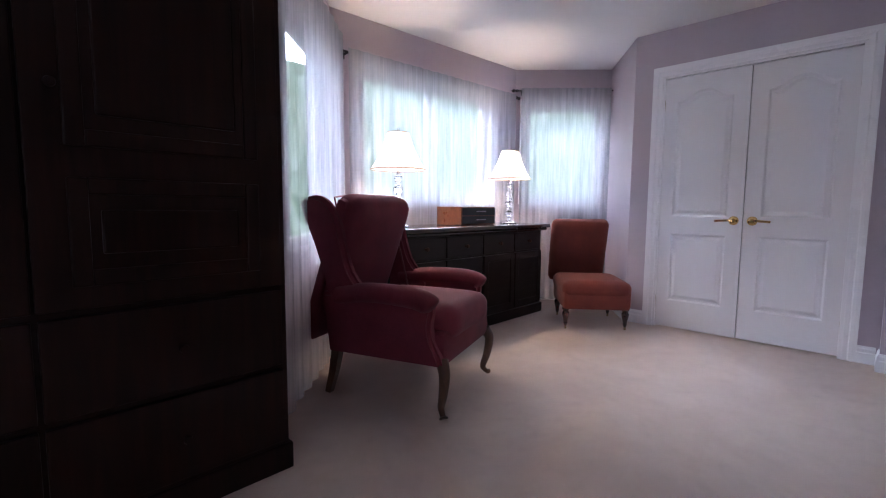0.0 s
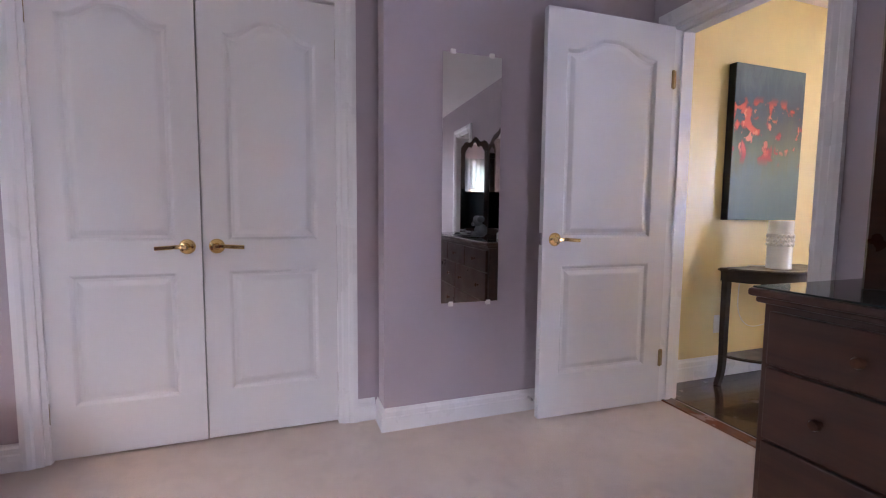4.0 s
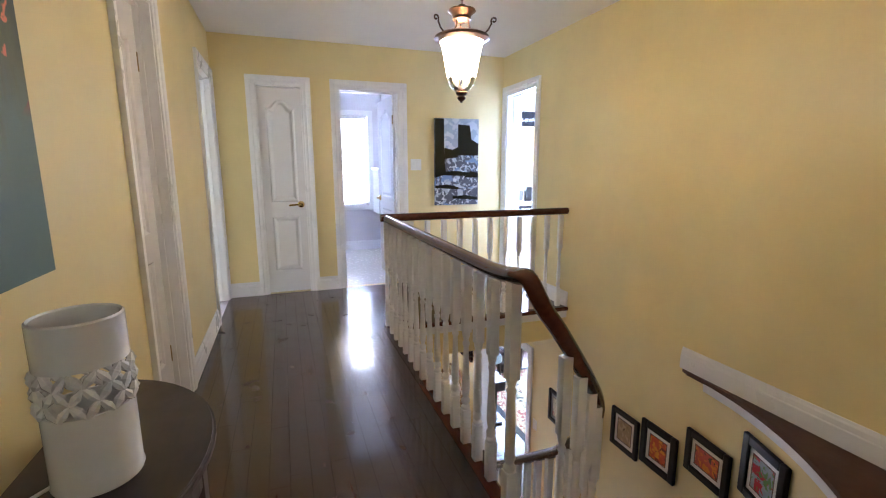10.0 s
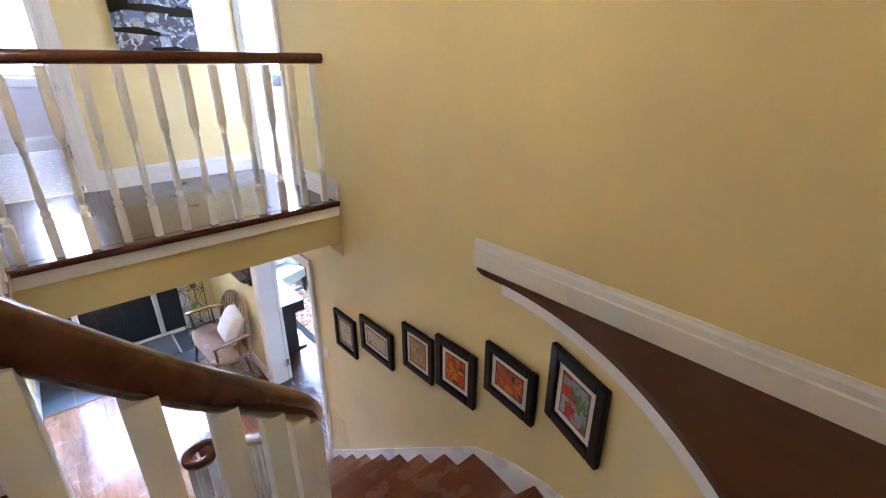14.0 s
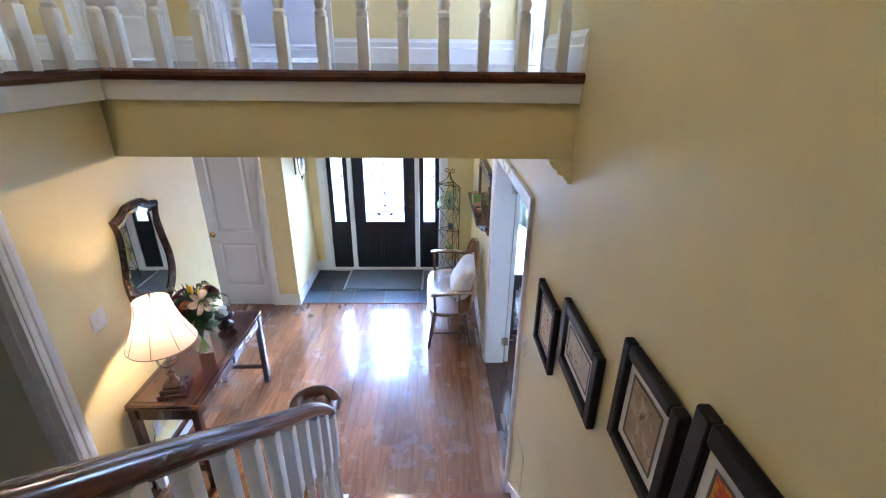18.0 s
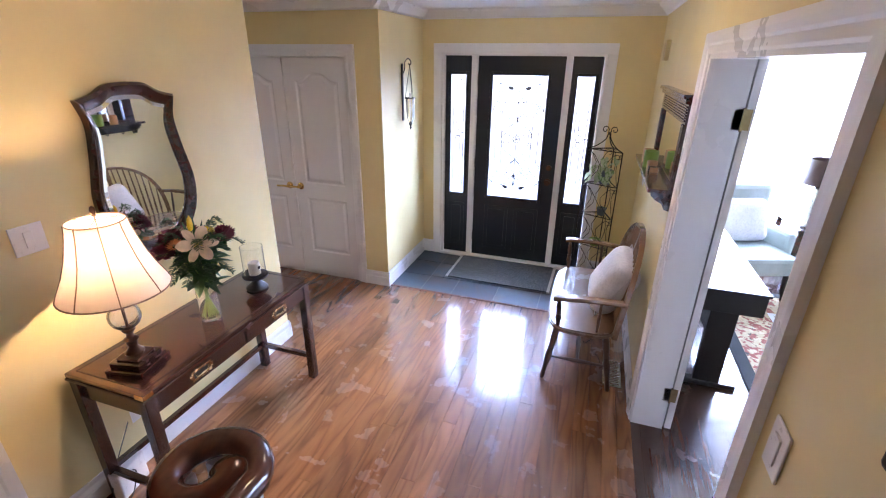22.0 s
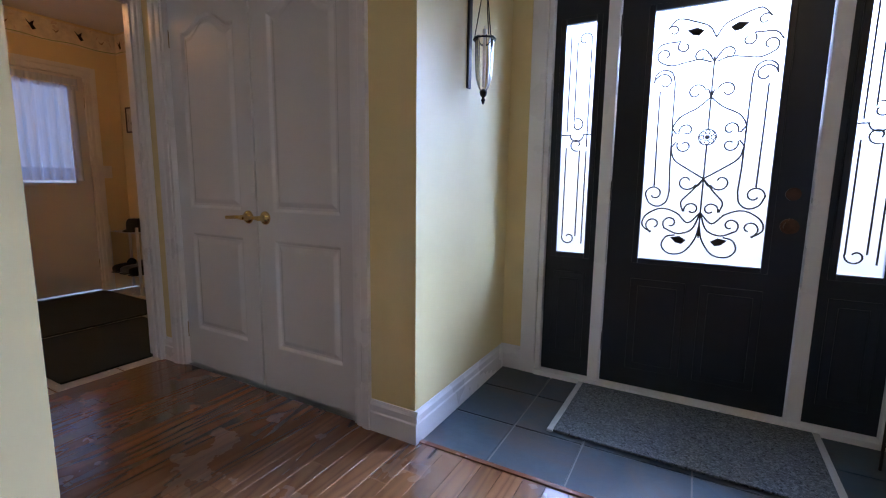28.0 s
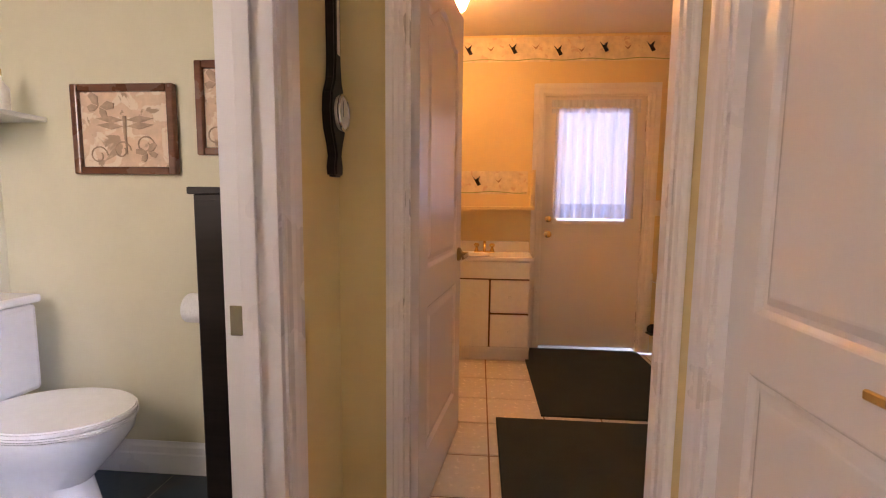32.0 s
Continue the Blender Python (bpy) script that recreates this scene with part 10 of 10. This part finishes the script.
dl = part("dial", turned([(0, 0.0), (0.046, 0.0), (0.05, 0.006), (0.048, 0.016), (0.042, 0.012), (0, 0.011)], m=pose(0, -0.03, 0.18, 90, 0, 0), seg=32), "paper", br, "round white dial", True)
bm = bmesh.new()
tube(bm, [(0.049 * math.cos(radians(t)), -0.044, 0.18 + 0.049 * math.sin(radians(t))) for t in range(0, 360, 12)], 0.004, 6, True, up=(0, 1, 0))
part("bezel", bm, "chrome", dl, "", True)
part("pointer", boxes((-0.001, -0.0435, 0.17, 0.001, -0.0425, 0.215)), "black", dl)
part("thermometer", boxes((-0.01, -0.0315, 0.34, 0.01, -0.03, 0.50)), "paper", br)

st_ = tagged(part("strike_plate", boxes((-0.004, -0.034, -0.034, 0, 0.030, 0.034), bevel=0.0015), "chrome"), "chrome strike plate in the powder room door lining", "strike plate")
st_.matrix_basis = pose(4.6215, -6.57, -1.84)
tl = thing("toilet", "white ceramic toilet with its lid closed", "toilet", (5.11, -5.525, ZF), 0)
# local -y is the front; the tank stands at local +y
bm = bmesh.new()
rings_ = []
for z, w_, d0, d1 in ((0.0, 0.105, -0.22, 0.20), (0.05, 0.10, -0.20, 0.20), (0.16, 0.095, -0.17, 0.20), (0.27, 0.145, -0.27, 0.20), (0.345, 0.178, -0.325, 0.20), (0.385, 0.182, -0.335, 0.20)):
    row = []
    for t in range(0, 360, 12):
        c_, s_ = math.cos(radians(t)), math.sin(radians(t))
        row.append(bm.verts.new((w_ * c_, (d0 + d1) / 2 + (d1 - d0) / 2 * s_, z)))
    rings_.append(row)
for a_, b_ in zip(rings_, rings_[1:]):
    for i in range(30):
        bm.faces.new((a_[i], a_[(i + 1) % 30], b_[(i + 1) % 30], b_[i]))
bm.faces.new(rings_[-1])
part("bowl", bm, "ceramic", tl, "", True)
for z0, z1, s_, nm in ((0.388, 0.402, 1.0, "seat"), (0.404, 0.425, 0.99, "lid")):
    bm = bmesh.new()
    prism(bm, [(0.188 * s_ * math.cos(radians(t)), -0.075 + 0.265 * s_ * math.sin(radians(t))) for t in range(0, 360, 10)], z0, z1)
    bmesh.ops.recalc_face_normals(bm, faces=bm.faces[:])
    bmesh.ops.bevel(bm, geom=[e2 for e2 in bm.edges if abs(e2.verts[0].co.z - e2.verts[1].co.z) < 1e-5], offset=0.006, segments=2, affect="EDGES")
    part(nm, bm, "ceramic", tl)
part("tank", boxes((-0.21, 0.20, 0.40, 0.21, 0.385, 0.755), bevel=0.02), "ceramic", tl)
part("tank_lid", boxes((-0.222, 0.19, 0.756, 0.222, 0.392, 0.79), bevel=0.01), "ceramic", tl)
part("flush_lever", boxes((-0.17, 0.175, 0.69, -0.10, 0.19, 0.70), bevel=0.003), "chrome", tl)
cb = thing("tall_cabinet", "tall narrow espresso cabinet beside the toilet", "cabinet", (5.30, -6.235, ZF), -90)
part("body", boxes((-0.14, -0.12, 0.05, 0.14, 0.115, 1.19), bevel=0.003), "espresso", cb)
part("top", boxes((-0.155, -0.135, 1.19, 0.155, 0.118, 1.215), bevel=0.004), "espresso", cb)
part("base", boxes((-0.15, -0.13, 0, 0.15, 0.115, 0.05), bevel=0.004), "espresso", cb)
part("door", boxes((-0.13, -0.132, 0.07, 0.13, -0.12, 1.17), bevel=0.003), "espresso", cb)
part("knob", turned([(0, 0.02), (0.009, 0.018), (0.01, 0.012), (0.004, 0.006), (0.006, 0), (0, 0)], m=pose(0.10, -0.132, 0.62, 90, 0, 0), seg=12), "bronze", cb, "", True)
tr = thing("paper_roll", "white paper roll on a holder by the cabinet", "paper roll", (5.30, -6.03, ZF + 0.757), 0)
part("roll", turned([(0.016, -0.05), (0.055, -0.05), (0.056, -0.045), (0.056, 0.045), (0.055, 0.05), (0.016, 0.05), (0.016, -0.05)], m=pose(0, 0.0, 0, 90, 0, 0), seg=28), "towel", tr, "", True)
bm = bmesh.new()
tube(bm, [(0, 0.055, 0), (0, 0.0, 0), (0, -0.064, 0)], 0.008, 8)
part("holder", bm, "chrome", tr, "", True)


def relief_picture(at, w_, h_, seed):
    f = thing("relief_picture", "framed plaster relief of a dragonfly in a dark wood frame", "picture", at, -90, "relief pictures")
    bm = bmesh.new()
    frame_rect(bm, w_, h_, 0.03, 0.03, 0.0, 0.006)
    part("frame", bm, "tread", f)
    part("panel", boxes((-w_ / 2 + 0.03, -0.012, 0.03, w_ / 2 - 0.03, -0.002, h_ - 0.03)), "relief", f)
    cx, cz = 0.0, h_ * 0.48
    bm = bmesh.new()
    tube(bm, [(cx, -0.014, cz + 0.06), (cx, -0.016, cz), (cx + 0.004, -0.014, cz - 0.09)], 0.006, 8, up=(0, 1, 0), scales=[1.2, 1.0, 0.4])
    part("insect_body", bm, "reliefdark", f, "", True)
    for sx in (-1, 1):
        for dz in (0.02, 0.045):
            bm = bmesh.new()
            prism(bm, [(cx + sx * 0.006, cz + dz), (cx + sx * 0.06, cz + dz + 0.016), (cx + sx * 0.12, cz + dz + 0.006), (cx + sx * 0.06, cz + dz - 0.012)], 0.012, 0.016, pose(0, 0, 0, 90, 0, 0))
            bmesh.ops.recalc_face_normals(bm, faces=bm.faces[:])
            part("wing", bm, "reliefdark", f)
    bm = bmesh.new()
    for t in range(3):
        cc = curl(-0.12 + 0.1 * t, 0.075 + 0.02 * t, 0.04, 0.015, 0, 400, 16)
        tube(bm, [(x_, -0.0125, z_) for x_, z_ in cc], 0.003, 6, up=(0, 1, 0))
    part("scroll_relief", bm, "reliefdark", f, "", True)
    for bx, bz, turn, size in ((-0.105, h_ - 0.085, 25, 1.0), (0.09, 0.085, -20, 0.8)):
        m4 = pose(bx, 0, bz, 0, turn, 0)
        for sx in (-1, 1):
            bm = bmesh.new()
            for pts in (((0.004, 0.0), (0.022, 0.034), (0.052, 0.038), (0.058, 0.018), (0.03, 0.0)), ((0.004, -0.002), (0.032, -0.004), (0.046, -0.022), (0.03, -0.036), (0.012, -0.024))):
                prism(bm, [(sx * x_ * size, z_ * size) for x_, z_ in pts], 0.012, 0.0155, m4 @ pose(0, 0, 0, 90, 0, 0))
            bmesh.ops.recalc_face_normals(bm, faces=bm.faces[:])
            part("butterfly_wing", bm, "reliefdark", f)
    return f


relief_picture((5.419, -5.675, -1.476), 0.43, 0.352, 1)
relief_picture((5.419, -6.17, -1.40), 0.38, 0.36, 2)
ws_ = thing("wall_shelf", "white bracket shelf on the powder room wall", "shelf", (5.20, -5.10, -1.27), 0)
part("board", boxes((-0.30, -0.24, 0, 0.21, 0, 0.02), bevel=0.004), "white", ws_)
for x in (-0.2, 0.12):
    bm = bmesh.new()
    prism(bm, [(0, 0), (-0.13, 0), (-0.10, -0.03), (-0.04, -0.06), (0, -0.14)], -0.01, 0.01, Matrix.Translation((x, 0, 0)) @ Matrix(((0, 0, 1, 0), (1, 0, 0, 0), (0, 1, 0, 0), (0, 0, 0, 1))))
    bmesh.ops.recalc_face_normals(bm, faces=bm.faces[:])
    part("bracket", bm, "white", ws_)
bt = thing("soap_bottle", "cream bottle with a gold cap on the shelf", "bottle", (5.30, -5.26, -1.249))
part("bottle", turned([(0, 0), (0.03, 0), (0.032, 0.01), (0.032, 0.09), (0.012, 0.12), (0.012, 0.135), (0, 0.135)], seg=18), "wax", bt, "", True)
part("cap", turned([(0, 0.135), (0.013, 0.135), (0.013, 0.16), (0.004, 0.165), (0.004, 0.185), (0, 0.185)], seg=14), "brass", bt, "", True)
